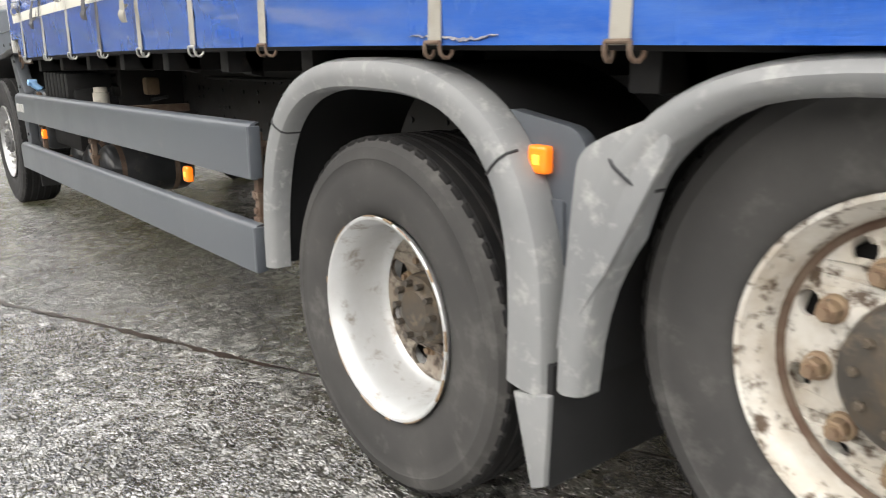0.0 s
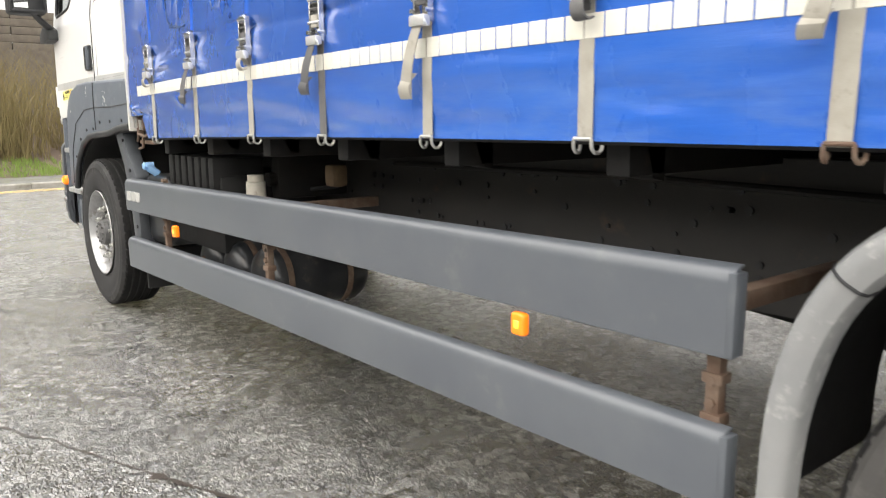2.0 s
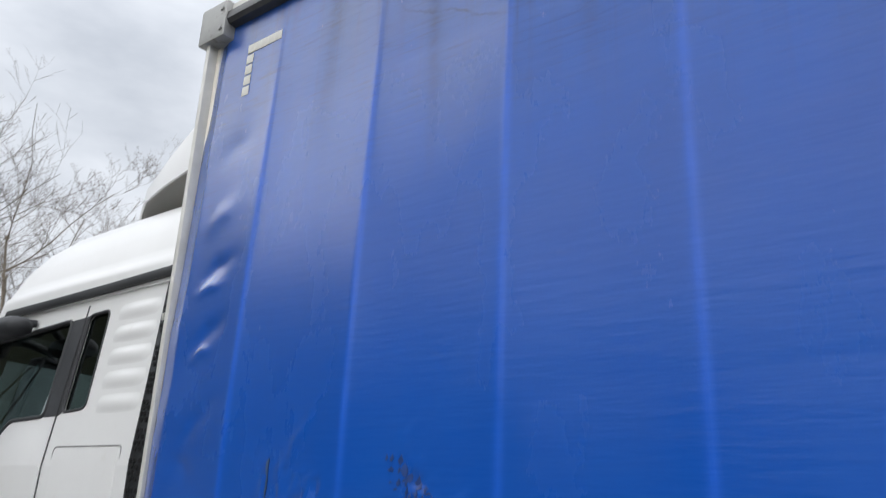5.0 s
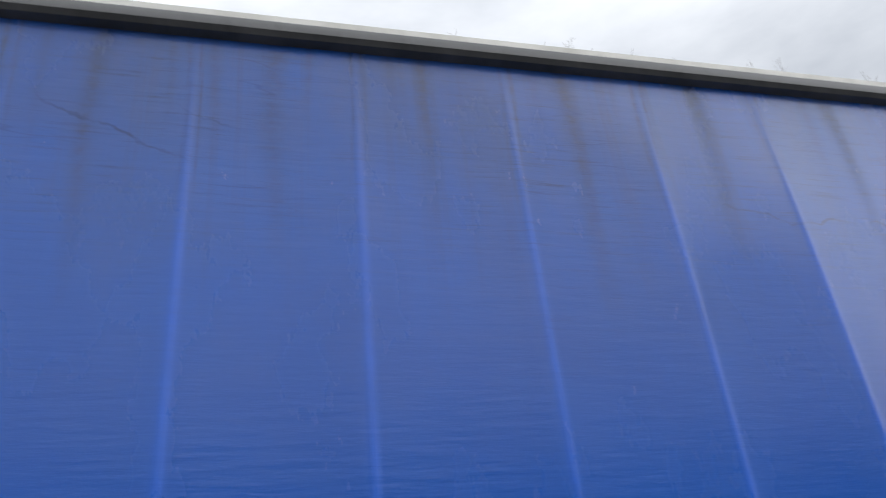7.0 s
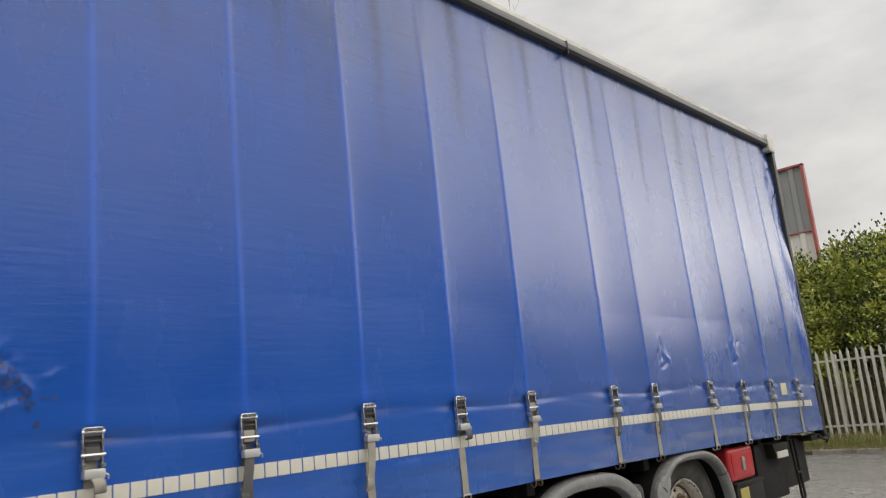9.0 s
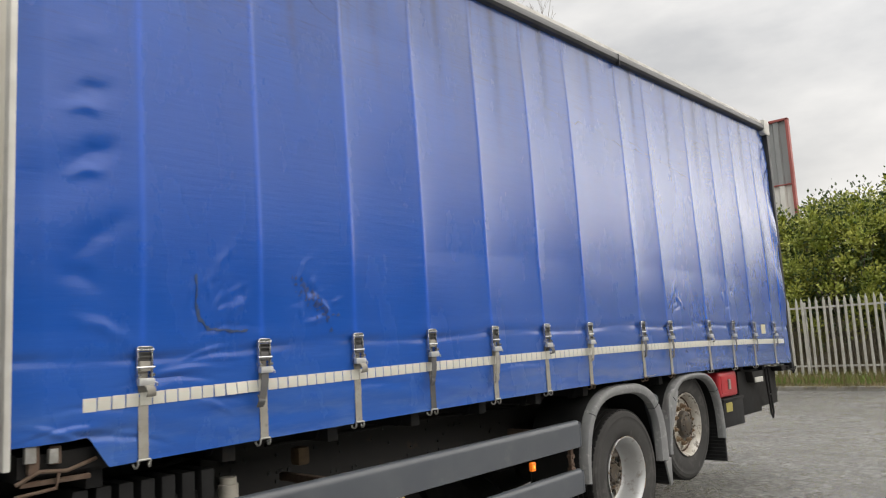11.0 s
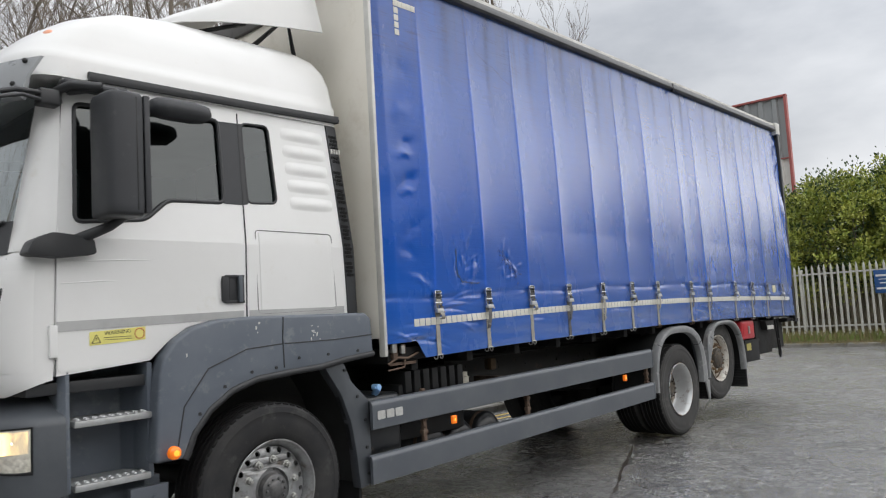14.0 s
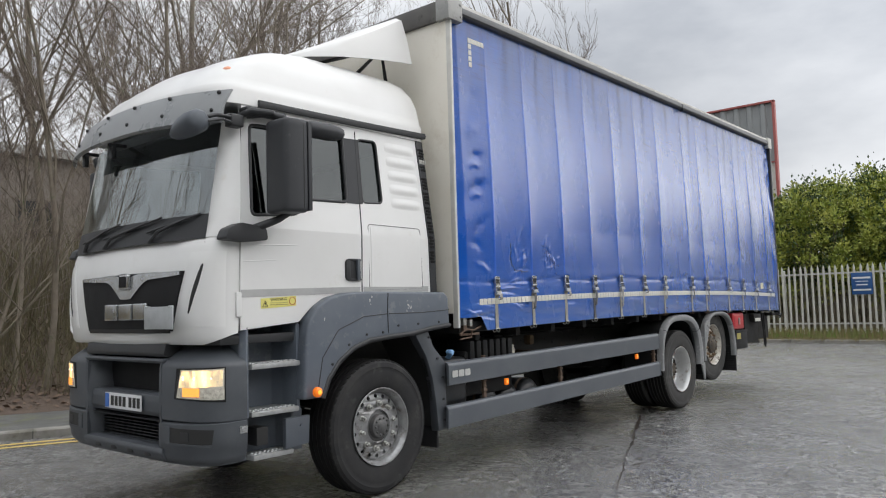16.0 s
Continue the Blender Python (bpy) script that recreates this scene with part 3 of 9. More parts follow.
def cur_y(x, z):
    """How far in the curtain hangs, for arrays of x and z."""
    x, z = np.asarray(x, float), np.asarray(z, float)
    zb = z - 0.05 * (1 - ((x - 5.2) / 3.75) ** 2)
    seams = np.array([CUR_X0] + STRAP_X + [CUR_X1])
    k = np.clip(np.searchsorted(seams, x, side="right") - 1, 0, len(seams) - 2)
    u = (x - seams[k]) / (seams[k + 1] - seams[k])
    tilt = np.array([0.3, -0.2, 0.5, -0.5, 0.7, -0.35, 0.55, -0.6, 0.35, 0.7, -0.4, 0.5, -0.55, 0.4])[k]
    up = np.clip((zb - 1.62) / 0.5, 0, 1) * np.clip((4.0 - zb) / 0.6, 0, 1)
    y = 0.004 + 0.050 * np.clip((z - 1.8) / 2.1, 0, 1) ** 1.5
    y += up * (0.0085 * 4 * u ** 0.75 * (1 - u) - 0.0035 * tilt * (u - 0.5))
    # slow billows
    y += 0.006 * np.sin(1.7 * x + 0.8 * z) * up + 0.004 * np.sin(0.9 * x - 2.1 * z + 1.0) * up
    # hem below the buckles: creased along the top, bellied beneath
    d = zb - 1.615
    near = np.exp(-u / 0.30) + np.exp(-(1 - u) / 0.22)
    d = d + 0.014 * np.sin(4.1 * x + 1.0)
    y += 0.011 * np.exp(-(d / 0.018) ** 2) * np.clip(near - 0.15, 0.05, 1)
    for sx in STRAP_X:
        y -= 0.0020 * np.exp(-((x - sx) / 0.010) ** 2) * up
    y -= 0.003 * np.exp(-((d - 0.05) / 0.045) ** 2) * np.clip(near, 0, 1)
    s = np.clip((1.60 - zb) / 0.40, 0, 1)
    y -= 0.006 * np.sin(np.pi * s ** 0.8) * (0.6 + 1.6 * u * (1 - u))
    low = np.clip((1.42 - zb) / 0.06, 0, 1) * np.clip((zb - 1.18) / 0.05, 0, 1)
    y += 0.0026 * low * np.sin(30 * zb + 1.6 * np.sin(2.4 * x) + 0.6 * x) * (0.4 + 0.6 * np.sin(3.1 * x + k) ** 2)
    y += 0.0012 * low * np.sin(61 * zb + 2.3 * np.sin(3.9 * x) + 7.0 * x)
    # slanting creases at the front and the rear end
    f = np.exp(-((x - 1.15) / 0.22) ** 2) * np.clip((zb - 1.6) / 0.3, 0, 1) * np.clip((3.7 - zb) / 0.6, 0, 1)
    y += 0.003 * f * np.sin(9.5 * zb - 7.0 * x + 1.4 * np.sin(5.3 * zb))
    y += 0.030 * np.clip((1.095 - x) / 0.097, 0, 1) ** 1.2
    r = np.exp(-((x - 9.35) / 0.16) ** 2)
    y += 0.008 * r * np.sin(7.5 * zb + 9.0 * x)
    # crumpled and mended spots
    for cx, cz, along, across, turn, a in ((1.865, 2.01, 0.10, 0.016, 62, -0.010), (1.80, 1.90, 0.07, 0.014, 84, -0.010), (1.72, 1.88, 0.06, 0.013, 70, -0.008),
                                           (1.95, 1.80, 0.09, 0.020, 52, -0.013), (1.74, 1.80, 0.06, 0.010, 95, 0.010), (1.88, 1.725, 0.12, 0.012, 5, 0.008),
                                           (2.33, 1.98, 0.08, 0.014, 60, -0.007), (2.40, 1.88, 0.06, 0.016, -35, 0.010), (2.47, 1.80, 0.06, 0.015, -65, -0.011), (2.42, 1.735, 0.07, 0.012, 8, -0.010), (2.30, 1.84, 0.05, 0.014, 35, 0.008),
                                           (1.27, 3.30, 0.10, 0.055, 15, 0.007), (1.25, 2.98, 0.09, 0.045, 28, -0.009), (1.28, 2.74, 0.09, 0.035, 20, 0.014), (1.25, 2.66, 0.07, 0.024, 8, -0.012), (1.29, 2.47, 0.09, 0.036, 26, 0.015), (1.26, 2.39, 0.06, 0.022, 14, -0.012), (1.30, 2.12, 0.12, 0.034, 40, 0.010), (1.24, 1.95, 0.08, 0.036, -20, 0.010), (1.33, 1.74, 0.10, 0.024, -25, -0.012),
                                           (9.30, 3.78, 0.07, 0.020, 40, -0.016), (9.24, 3.62, 0.09, 0.022, 70, 0.016), (9.33, 3.50, 0.08, 0.020, 55, -0.012), (9.28, 3.28, 0.12, 0.024, 80, 0.010), (9.31, 2.4, 0.2, 0.03, 86, -0.008),
                                           (6.50, 1.92, 0.08, 0.014, 60, -0.010), (6.60, 1.84, 0.07, 0.014, -40, -0.012), (6.56, 1.78, 0.07, 0.012, 15, 0.010),
                                           (7.70, 1.98, 0.09, 0.014, 75, -0.011), (7.76, 1.88, 0.07, 0.014, -55, -0.011), (7.70, 1.80, 0.07, 0.012, 20, 0.010)):
        ca, sa = math.cos(math.radians(turn)), math.sin(math.radians(turn))
        p, q = (x - cx) * ca + (zb - cz) * sa, (zb - cz) * ca - (x - cx) * sa
        y += a * (0.55 if cx < 1.4 else 0.48 if cx < 5 else 0.75 if cx > 9 else 0.42) * np.exp(-(p / along) ** 2 - ((q + 0.9 * p * p + 0.005 * np.sin(55 * p + 9 * cx)) / (across * 1.1)) ** 2)
    for cx, cz, along, across, turn, a in FOLDS:
        ca, sa = math.cos(math.radians(turn)), math.sin(math.radians(turn))
        p, q = (x - cx) * ca + (zb - cz) * sa, (zb - cz) * ca - (x - cx) * sa
        y += a * np.exp(-(p / along) ** 2 - ((q + 0.6 * p * p) / across) ** 2)
    return y


def curtain_foot(x):
    lift = np.interp(x, [1.03, 1.27, 1.35], [0.125, 0.125, 0.0])
    return 1.185 + 0.05 * (1 - ((x - 5.2) / 3.75) ** 2) + lift


def build_curtain():
    xs = np.linspace(CUR_X0, CUR_X1, 900)
    v = np.linspace(0, 1, 260) ** 1.25
    x, vv = np.meshgrid(xs, v, indexing="ij")
    z = curtain_foot(x) + vv * (CUR_TOP - curtain_foot(x))
    pts = np.stack([x, cur_y(x, z), z], -1).reshape(-1, 3)
    cur = grid_mesh("curtain", pts, 900, 260, M_CURTAIN, truck, "blue PVC side curtain with scuffs, creases shaded in by colour, and grime streaks")
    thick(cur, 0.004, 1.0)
    # welded vertical seams, grime runs and painted fold shade, as amounts on the sheet
    px, pz = pts[:, 0], pts[:, 2]
    weld = np.zeros(len(pts))
    for sx in STRAP_X + [9.24]:
        weld += np.exp(-((px - sx) / 0.016) ** 2) * np.clip((pz - 1.62) / 0.08, 0, 1) * np.clip((3.95 - pz) / 0.9, 0.25, 1)
    run_fold_shade = np.zeros(len(pts))
    rnd = random.Random(31)
    runs = []
    for sx in STRAP_X + [9.24]:
        runs += [(sx + o, rnd.uniform(0.007, 0.011), rnd.uniform(0.45, 0.95), rnd.uniform(0.5, 0.95)) for o in (-0.020, 0.022)]
        runs.append((sx, 0.032, rnd.uniform(0.4, 0.8), 0.35))
    for p, q in zip(STRAP_X, STRAP_X[1:]):
        runs.append((0.5 * (p + q) + rnd.uniform(-0.04, 0.04), rnd.uniform(0.030, 0.055), rnd.uniform(0.7, 1.25), rnd.uniform(0.55, 0.9)))
        runs += [(rnd.uniform(p, q), rnd.uniform(0.012, 0.03), rnd.uniform(0.3, 0.7), rnd.uniform(0.2, 0.5)) for k in range(2)]
    for x0, w, ln, amt in runs:
        t = np.clip((pz - (CUR_TOP - ln)) / ln, 0, 1)
        run_fold_shade = np.maximum(run_fold_shade, amt * t ** 0.7 * np.exp(-((px - x0 - 0.010 * np.sin(6 * pz + 9 * x0)) / (w * (0.6 + 0.4 * t))) ** 2))
    # scuff beside each buckle, with the fold's shade painted in
    for sx in STRAP_X:
        zc = 1.612 + bow(sx) + 0.05 * (px - sx)
        side = np.where(px > sx, rnd.uniform(0.10, 0.17), rnd.uniform(0.05, 0.10))
        run_fold_shade = np.maximum(run_fold_shade, rnd.uniform(0.8, 1.0) * np.exp(-((pz - zc) / (0.014 + 0.05 * np.clip(np.abs(px - sx), 0, 0.2))) ** 2) * np.exp(-np.abs(px - sx) / side))
    for name, val in (("weld", weld), ("run_fold_shade", run_fold_shade)):
        at = cur.data.attributes.new(name, 'FLOAT', 'POINT')
        at.data.foreach_set("value", val.astype(np.float32))
    # hem weld along the buckles
    hx = np.linspace(CUR_X0 + 0.02, CUR_X1 - 0.02, 300)
    hz = 1.655 + 0.05 * (1 - ((hx - 5.2) / 3.75) ** 2)
    a = np.stack([hx, cur_y(hx, hz) - 0.0045, hz], -1)
    b = np.stack([hx, cur_y(hx, hz + 0.012) - 0.0045, hz + 0.012], -1)
    thick(grid_mesh("hem_weld", np.concatenate([a, b]), 2, 300, M_CURTAIN, cur), 0.001, 1.0)
    # rubbed and blackened patch
    rnd = random.Random(9)
    bm = bmesh.new()
    for k in range(70):
        t = rnd.random()
        px = 2.31 + 0.19 * t + rnd.gauss(0, 0.022)
        pz = 1.93 - 0.20 * t + rnd.gauss(0, 0.026) + bow(px)
        w, h = rnd.uniform(0.004, 0.014), rnd.uniform(0.004, 0.016)
        q = [(px - w, pz - h * 0.3), (px - w * 0.2, pz - h), (px + w, pz - h * 0.2), (px + w * 0.3, pz + h)]
        bm.faces.new([bm.verts.new((a, float(cur_y(a, c)) - 0.0055, c)) for a, c in q])
    thick(part("rubbed_patch", bm, mat("blackened_pvc", (0.008, 0.030, 0.13), 0.4, col2=(0.010, 0.060, 0.28), scale=40), cur, "blackened rubbed patch"), 0.001, 1.0)["kind"] = "stuff"
    # torn and taped scars
    rnd = random.Random(5)
    M_TAPE = mat("grimy_tape_edge", (0.020, 0.045, 0.12), 0.5, col2=(0.04, 0.08, 0.20), scale=60)
    for path in ([(1.74, 1.96), (1.745, 1.90), (1.74, 1.83), (1.755, 1.76), (1.80, 1.715), (1.90, 1.70), (2.02, 1.70)],
                 ):
        lo, hi, bm = [], [], bmesh.new()
        for i in range(len(path) - 1):
            for j in range(6):
                t = j / 6
                px = path[i][0] * (1 - t) + path[i + 1][0] * t
                pz = path[i][1] * (1 - t) + path[i + 1][1] * t + bow(px) + rnd.uniform(-0.004, 0.004)
                w = rnd.uniform(0.002, 0.007) if path[0][0] < 2 else rnd.uniform(0.006, 0.030)
                lo.append(bm.verts.new((px - w, float(cur_y(px - w, pz - w)) - 0.0058, pz - w)))
                hi.append(bm.verts.new((px + w, float(cur_y(px + w, pz + w)) - 0.0058, pz + w)))
        for i in range(len(lo) - 1):
            bm.faces.new((lo[i], lo[i + 1], hi[i + 1], hi[i]))
        thick(part("tear", bm, M_TAPE, cur, "grimy mended tear"), 0.002, 1.0)
    # reflective tiles
    bm = bmesh.new()
    box(bm, -0.0265, 0.0265, -0.0015, 0.0015, -0.027, 0.027, 0.001, 1)
    me = bpy.data.meshes.new("reflective_tile")
    bm.to_mesh(me)
    bm.free()
    me.materials.append(M_REFL)
    tx = 1.27
    while tx < 9.20:
        z = 1.437 + bow(tx)
        o = new("reflective_tile", me)
        y0, y1 = float(cur_y(tx, z - 0.02)), float(cur_y(tx, z + 0.02))
        o.parent = cur
        o.matrix_basis = Matrix.Translation((tx, min(y0, y1, float(cur_y(tx, z))) - 0.0045, z)) @ Matrix.Rotation(math.atan2(y0 - y1, 0.04), 4, 'X')
        tx += 0.0577
    # corner marking high at the front
    for i in range(5):
        for ox, oz in ((1.275, 3.80 - i * 0.056), (1.275 + (i + 1) * 0.046, 3.80)):
            if i == 4 and oz > 3.79:
                continue
            o = new("marking_tile", me)
            o.parent = cur
            o.matrix_basis = Matrix.Translation((ox, float(cur_y(ox, oz)) - 0.006, oz)) @ Matrix.Diagonal((0.85, 1, 0.85, 1))
    return cur


cur = build_curtain()


# ---- straps: webbing, over-centre buckle, loose tail, hook ----
def build_strap(i, sx):
    b = bow(sx)
    rnd = random.Random(40 + i)
    ztop, zhook = 1.615 + b, 1.165 + b
    zz = np.linspace(zhook + 0.02, ztop - 0.03, 24)
    ys = np.array([float(cur_y(sx, z)) for z in zz])
    ys = np.minimum(ys - 0.006, np.interp(zz, [zz[0], zz[-1]], [-0.008, -0.004]))
    w = 0.0215
    dark = i in (3,)
    bm = bmesh.new()
    lean = rnd.uniform(-0.004, 0.004)
    rows = [[(sx - w + lean * t, y, z), (sx + w + lean * t, y, z), (sx + w + lean * t, y + 0.003, z), (sx - w + lean * t, y + 0.003, z)] for y, z, t in zip(ys, zz, np.linspace(-1, 1, 24))]
    loft(bm, rows)
    strap = part("strap", bm, M_WEB_DK if dark else M_WEB, truck, "grey webbing curtain strap")
    # buckle frame
    yb = ys[-1] - 0.004
    bm = bmesh.new()
    hw, z0, z1 = 0.031, 1.505 + b, 1.652 + b
    for s in (-1, 1):
        box(bm, sx + s * hw - 0.0028, sx + s * hw + 0.0028, yb - 0.020, yb, z0, z1, 0.001, 1)
        ycyl(bm, sx + s * hw, z0 + 0.03, yb - 0.030, yb, 0.007, 8)
    tube(bm, [(sx - hw - 0.006, yb - 0.016, z1 - 0.012), (sx + hw + 0.006, yb - 0.016, z1 - 0.012)], 0.006, 8)
    box(bm, sx - hw, sx + hw, yb - 0.022, yb - 0.012, z1 - 0.014, z1 + 0.004, 0.003, 1)
    tube(bm, [(sx - hw - 0.008, yb - 0.018, z0 + 0.062), (sx + hw + 0.008, yb - 0.018, z0 + 0.062)], 0.006, 8)
    part("buckle", bm, M_CHROME, strap, "zinc-plated over-centre buckle")
    bm = bmesh.new()
    box(bm, sx - hw + 0.007, sx + hw - 0.007, yb - 0.020, yb - 0.006, z0 + 0.045, z0 + 0.088, 0.006, 2)
    part("webbing_roll", bm, M_WEB_DK if i % 3 else M_WEB, strap)
    bm = bmesh.new()
    box(bm, sx - hw - 0.003, sx + hw + 0.003, yb - 0.036, yb - 0.010, z0 - 0.012, z0 + 0.018, 0.004, 2)
    tube(bm, [(sx + hw, yb - 0.03, z0 + 0.004), (sx + hw + 0.012, yb - 0.034, z0 - 0.004), (sx + hw + 0.014, yb - 0.03, z0 - 0.016)], 0.003, 6)
    part("lever", bm, M_ALU, strap, "pale alloy lever")
    # dark strip put in for the shaded gap of the frame, with its crossbars
    bm = bmesh.new()
    box(bm, sx - hw + 0.004, sx + hw - 0.004, yb - 0.006, yb - 0.002, z0 + 0.08, z1 - 0.02, 0.001, 1)
    for q in (0.104, 0.122):
        box(bm, sx - hw, sx + hw, yb - 0.020, yb - 0.012, z0 + q, z0 + q + 0.005, 0.001, 1)
    part("barred_gap_backing", bm, M_WEB_DK, strap)
    # loose tail
    style = [0, 1, 0, 1, 1, 0, 1, 1, 1, 0, 1, 1, 1][i]
    bm = bmesh.new()
    side = -1
    if style:
        ln = [0, 0.19, 0, 0.20, 0.24, 0, 0.16, 0.17, 0.2, 0, 0.18, 0.2, 0.15][i]
        rows = []
        for k in range(19):
            t = k / 18
            q = min(t / 0.78, 1.0)
            x = sx + side * (0.006 + 0.042 * q) - side * 0.012 * max(0.0, t - 0.78) / 0.22
            y = yb - 0.026 - 0.020 * math.sin(math.pi * q * 0.8) - (0.018 * math.sin(math.pi * (t - 0.78) / 0.22) if t > 0.78 else 0.0) + (0.010 * (t - 0.78) / 0.22 if t > 0.78 else 0.0)
            z = z0 - 0.004 - ln * 0.86 * q + (ln * 0.30 * (t - 0.78) / 0.22 if t > 0.78 else 0.0)
            tw = -0.25 * t
            dx, dy = 0.0205 * math.cos(tw), -0.0205 * math.sin(tw)
            rows.append([(x - dx, y - dy, z), (x + dx, y + dy, z), (x + dx, y + dy + 0.003, z + 0.001), (x - dx, y - dy + 0.003, z + 0.001)])
        loft(bm, rows)
    else:
        rows = []
        for k in range(12):
            a = k / 11 * 1.7 * math.pi
            r = 0.020 - 0.006 * k / 11
            rows.append([(sx - 0.02 + 0.002 * k, yb - 0.030 + r * math.cos(a), z0 - 0.038 + r * 1.3 * math.sin(a)),
                         (sx + 0.018 + 0.002 * k, yb - 0.030 + r * math.cos(a), z0 - 0.036 + r * 1.3 * math.sin(a)),
                         (sx + 0.018 + 0.002 * k, yb - 0.030 + (r + 0.003) * math.cos(a), z0 - 0.036 + (r + 0.003) * 1.3 * math.sin(a)),
                         (sx - 0.02 + 0.002 * k, yb - 0.030 + (r + 0.003) * math.cos(a), z0 - 0.038 + (r + 0.003) * 1.3 * math.sin(a))])
        loft(bm, rows)
    part("loose_tail", bm, M_WEB_DK if i in (1, 3, 5, 7, 8, 10, 11, 12) else M_WEB, strap, "loose end of webbing")
    # hook
    bm = bmesh.new()
    y = ys[0]
    tube(bm, [(sx - 0.026, y - 0.004, zhook + 0.026), (sx + 0.026, y - 0.004, zhook + 0.026)], 0.0045, 8)
    for s in (-1, 1):
        q = [(sx + s * 0.026, y - 0.004, zhook + 0.026)]
        q += [(sx + s * 0.026, y - 0.005, zhook + 0.014), (sx + s * 0.027, y - 0.003, zhook + 0.003), (sx + s * 0.028, y + 0.005, zhook - 0.005), (sx + s * 0.030, y + 0.016, zhook - 0.006), (sx + s * 0.032, y + 0.024, zhook + 0.002), (sx + s * 0.033, y + 0.026, zhook + 0.011)]
        tube(bm, q, 0.0046, 8)
    part("hook", bm, M_STEEL if i not in (6, 7, 8) else M_RUST, strap, "bent steel strap hook")


for i, sx in enumerate(STRAP_X):
    build_strap(i, sx)


# ---- body frame ----
bm = bmesh.new()
prof = [(0.045, 3.972), (0.012, 3.977), (-0.004, 3.995), (-0.002, 4.035), (0.018, 4.060), (0.07, 4.066), (0.09, 4.055), (0.09, 3.972)]
loft(bm, [[(x, y, z + bow(x) * 0.0) for y, z in prof] for x in (1.02, 3.0, 5.0, 7.0, 9.36)])
cant = part("cant_rail", bm, M_RAIL, truck, "dark grey rounded roof rail")
bm = bmesh.new()
loft(bm, [[(x, y, z) for y, z in [(0.022, 4.064), (0.022, 4.092), (0.16, 4.10), (0.16, 4.060)]] for x in (1.0, 9.40)])
part("roof_flange", bm, M_POST, truck, "pale aluminium roof edge")
for x in (5.83,):
    bm = bmesh.new()
    box(bm, x, x + 0.012, -0.008, 0.03, 3.945, 4.05, 0.003, 1)
    part("rail_joint", bm, M_BLACK, cant)
bm = bmesh.new()
box(bm, 0.99, 9.44, 0.12, 2.42, 4.058, 4.098, 0.01)
part("roof", bm, mat("translucent_roof_sheet", (0.55, 0.56, 0.55), 0.5, col2=(0.45, 0.46, 0.44)), truck)
bm = bmesh.new()
loft(bm, [[(x, 2.5 - y, z) for y, z in prof] for x in (1.02, 9.36)])
part("cant_rail", bm, M_RAIL, truck)
bm = bmesh.new()
box(bm, 1.03, 9.40, 2.44, 2.46, 1.2, 3.95)
part("far_curtain", bm, M_CURTAIN, truck)
bm = bmesh.new()
box(bm, 0.965, 1.02, 0.06, 2.44, 1.34, 3.93, 0.004)
part("bulkhead", bm, M_CREAM, truck, "cream ply front bulkhead")
for y0 in (0.012, 2.428):
    bm = bmesh.new()
    box(bm, 0.966, 0.994, y0, y0 + 0.06, 1.215, 3.95, 0.008)
    part("corner_post", bm, M_POST, truck, "pale aluminium corner post")
bm = bmesh.new()
box(bm, 0.935, 1.06, 0.02, 2.48, 3.915, 4.10, 0.02)
part("header_rail", bm, M_HEADER, truck, "dark grey front header rail")
bm = bmesh.new()
box(bm, 0.925, 1.12, -0.012, 0.14, 3.905, 4.105, 0.012)
for z in (3.95, 4.06):
    ycyl(bm, 1.09, z, -0.02, 0.0, 0.012, 10)
part("corner_casting", bm, M_CAP, truck)
bm = bmesh.new()
box(bm, 9.33, 9.50, -0.012, 0.14, 3.93, 4.11, 0.015)
part("corner_casting", bm, M_POST, truck)
bm = bmesh.new()
box(bm, 9.415, 9.48, 0.0, 0.09, 1.10, 3.95, 0.01)
part("rear_post", bm, M_BLACK, truck)
bm = bmesh.new()
box(bm, 9.43, 9.47, 0.09, 2.44, 1.15, 4.05, 0.006)
part("rear_door", bm, M_POST, truck)
bm = bmesh.new()
loft(bm, [[(x, y, z + bow(x)) for y, z in [(0.075, 1.175), (0.06, 1.19), (0.06, 1.27), (0.09, 1.28), (2.42, 1.28), (2.42, 1.175)]] for x in np.linspace(1.03, 9.44, 9)])
floor_bed = part("load_bed", bm, M_CHASSIS, truck, "dirty black steel load bed")
for k in range(13):
    x = 1.3 + k * 0.62
    bm = bmesh.new()
    box(bm, x, x + 0.07, 0.10, 2.40, 1.10 + bow(x), 1.18 + bow(x), 0.006)
    part("cross_bearer", bm, M_CHASSIS, floor_bed)
    bm = bmesh.new()
    prism(bm, [(0.16, 1.175 + bow(x)), (0.24, 1.175 + bow(x)), (0.24, 1.13), (0.19, 1.14)], x - 0.005, x + 0.07, "x", 0.004)
    part("rope_bracket", bm, M_CHASSIS, floor_bed)
# bare steel latch where the curtain is cut away
bm = bmesh.new()
box(bm, 1.04, 1.30, 0.05, 0.07, 1.145, 1.165, 0.003)
box(bm, 1.06, 1.10, 0.03, 0.06, 1.19, 1.30, 0.004)
box(bm, 1.14, 1.18, 0.03, 0.06, 1.22, 1.29, 0.004)
tube(bm, [(1.02, 0.045, 1.16), (1.10, 0.03, 1.20), (1.20, 0.03, 1.19), (1.32, 0.05, 1.22)], 0.008, 8)
tube(bm, [(1.02, 0.05, 1.115), (1.16, 0.03, 1.13), (1.17, 0.03, 1.185)], 0.007, 8)
part("curtain_latch", bm, M_RUST, truck, "rusty steel curtain tensioner")
bm = bmesh.new()
box(bm, 1.045, 1.085, 0.02, 0.05, 1.235, 1.30, 0.004)
part("latch_plate", bm, M_STEEL, truck)
bm = bmesh.new()
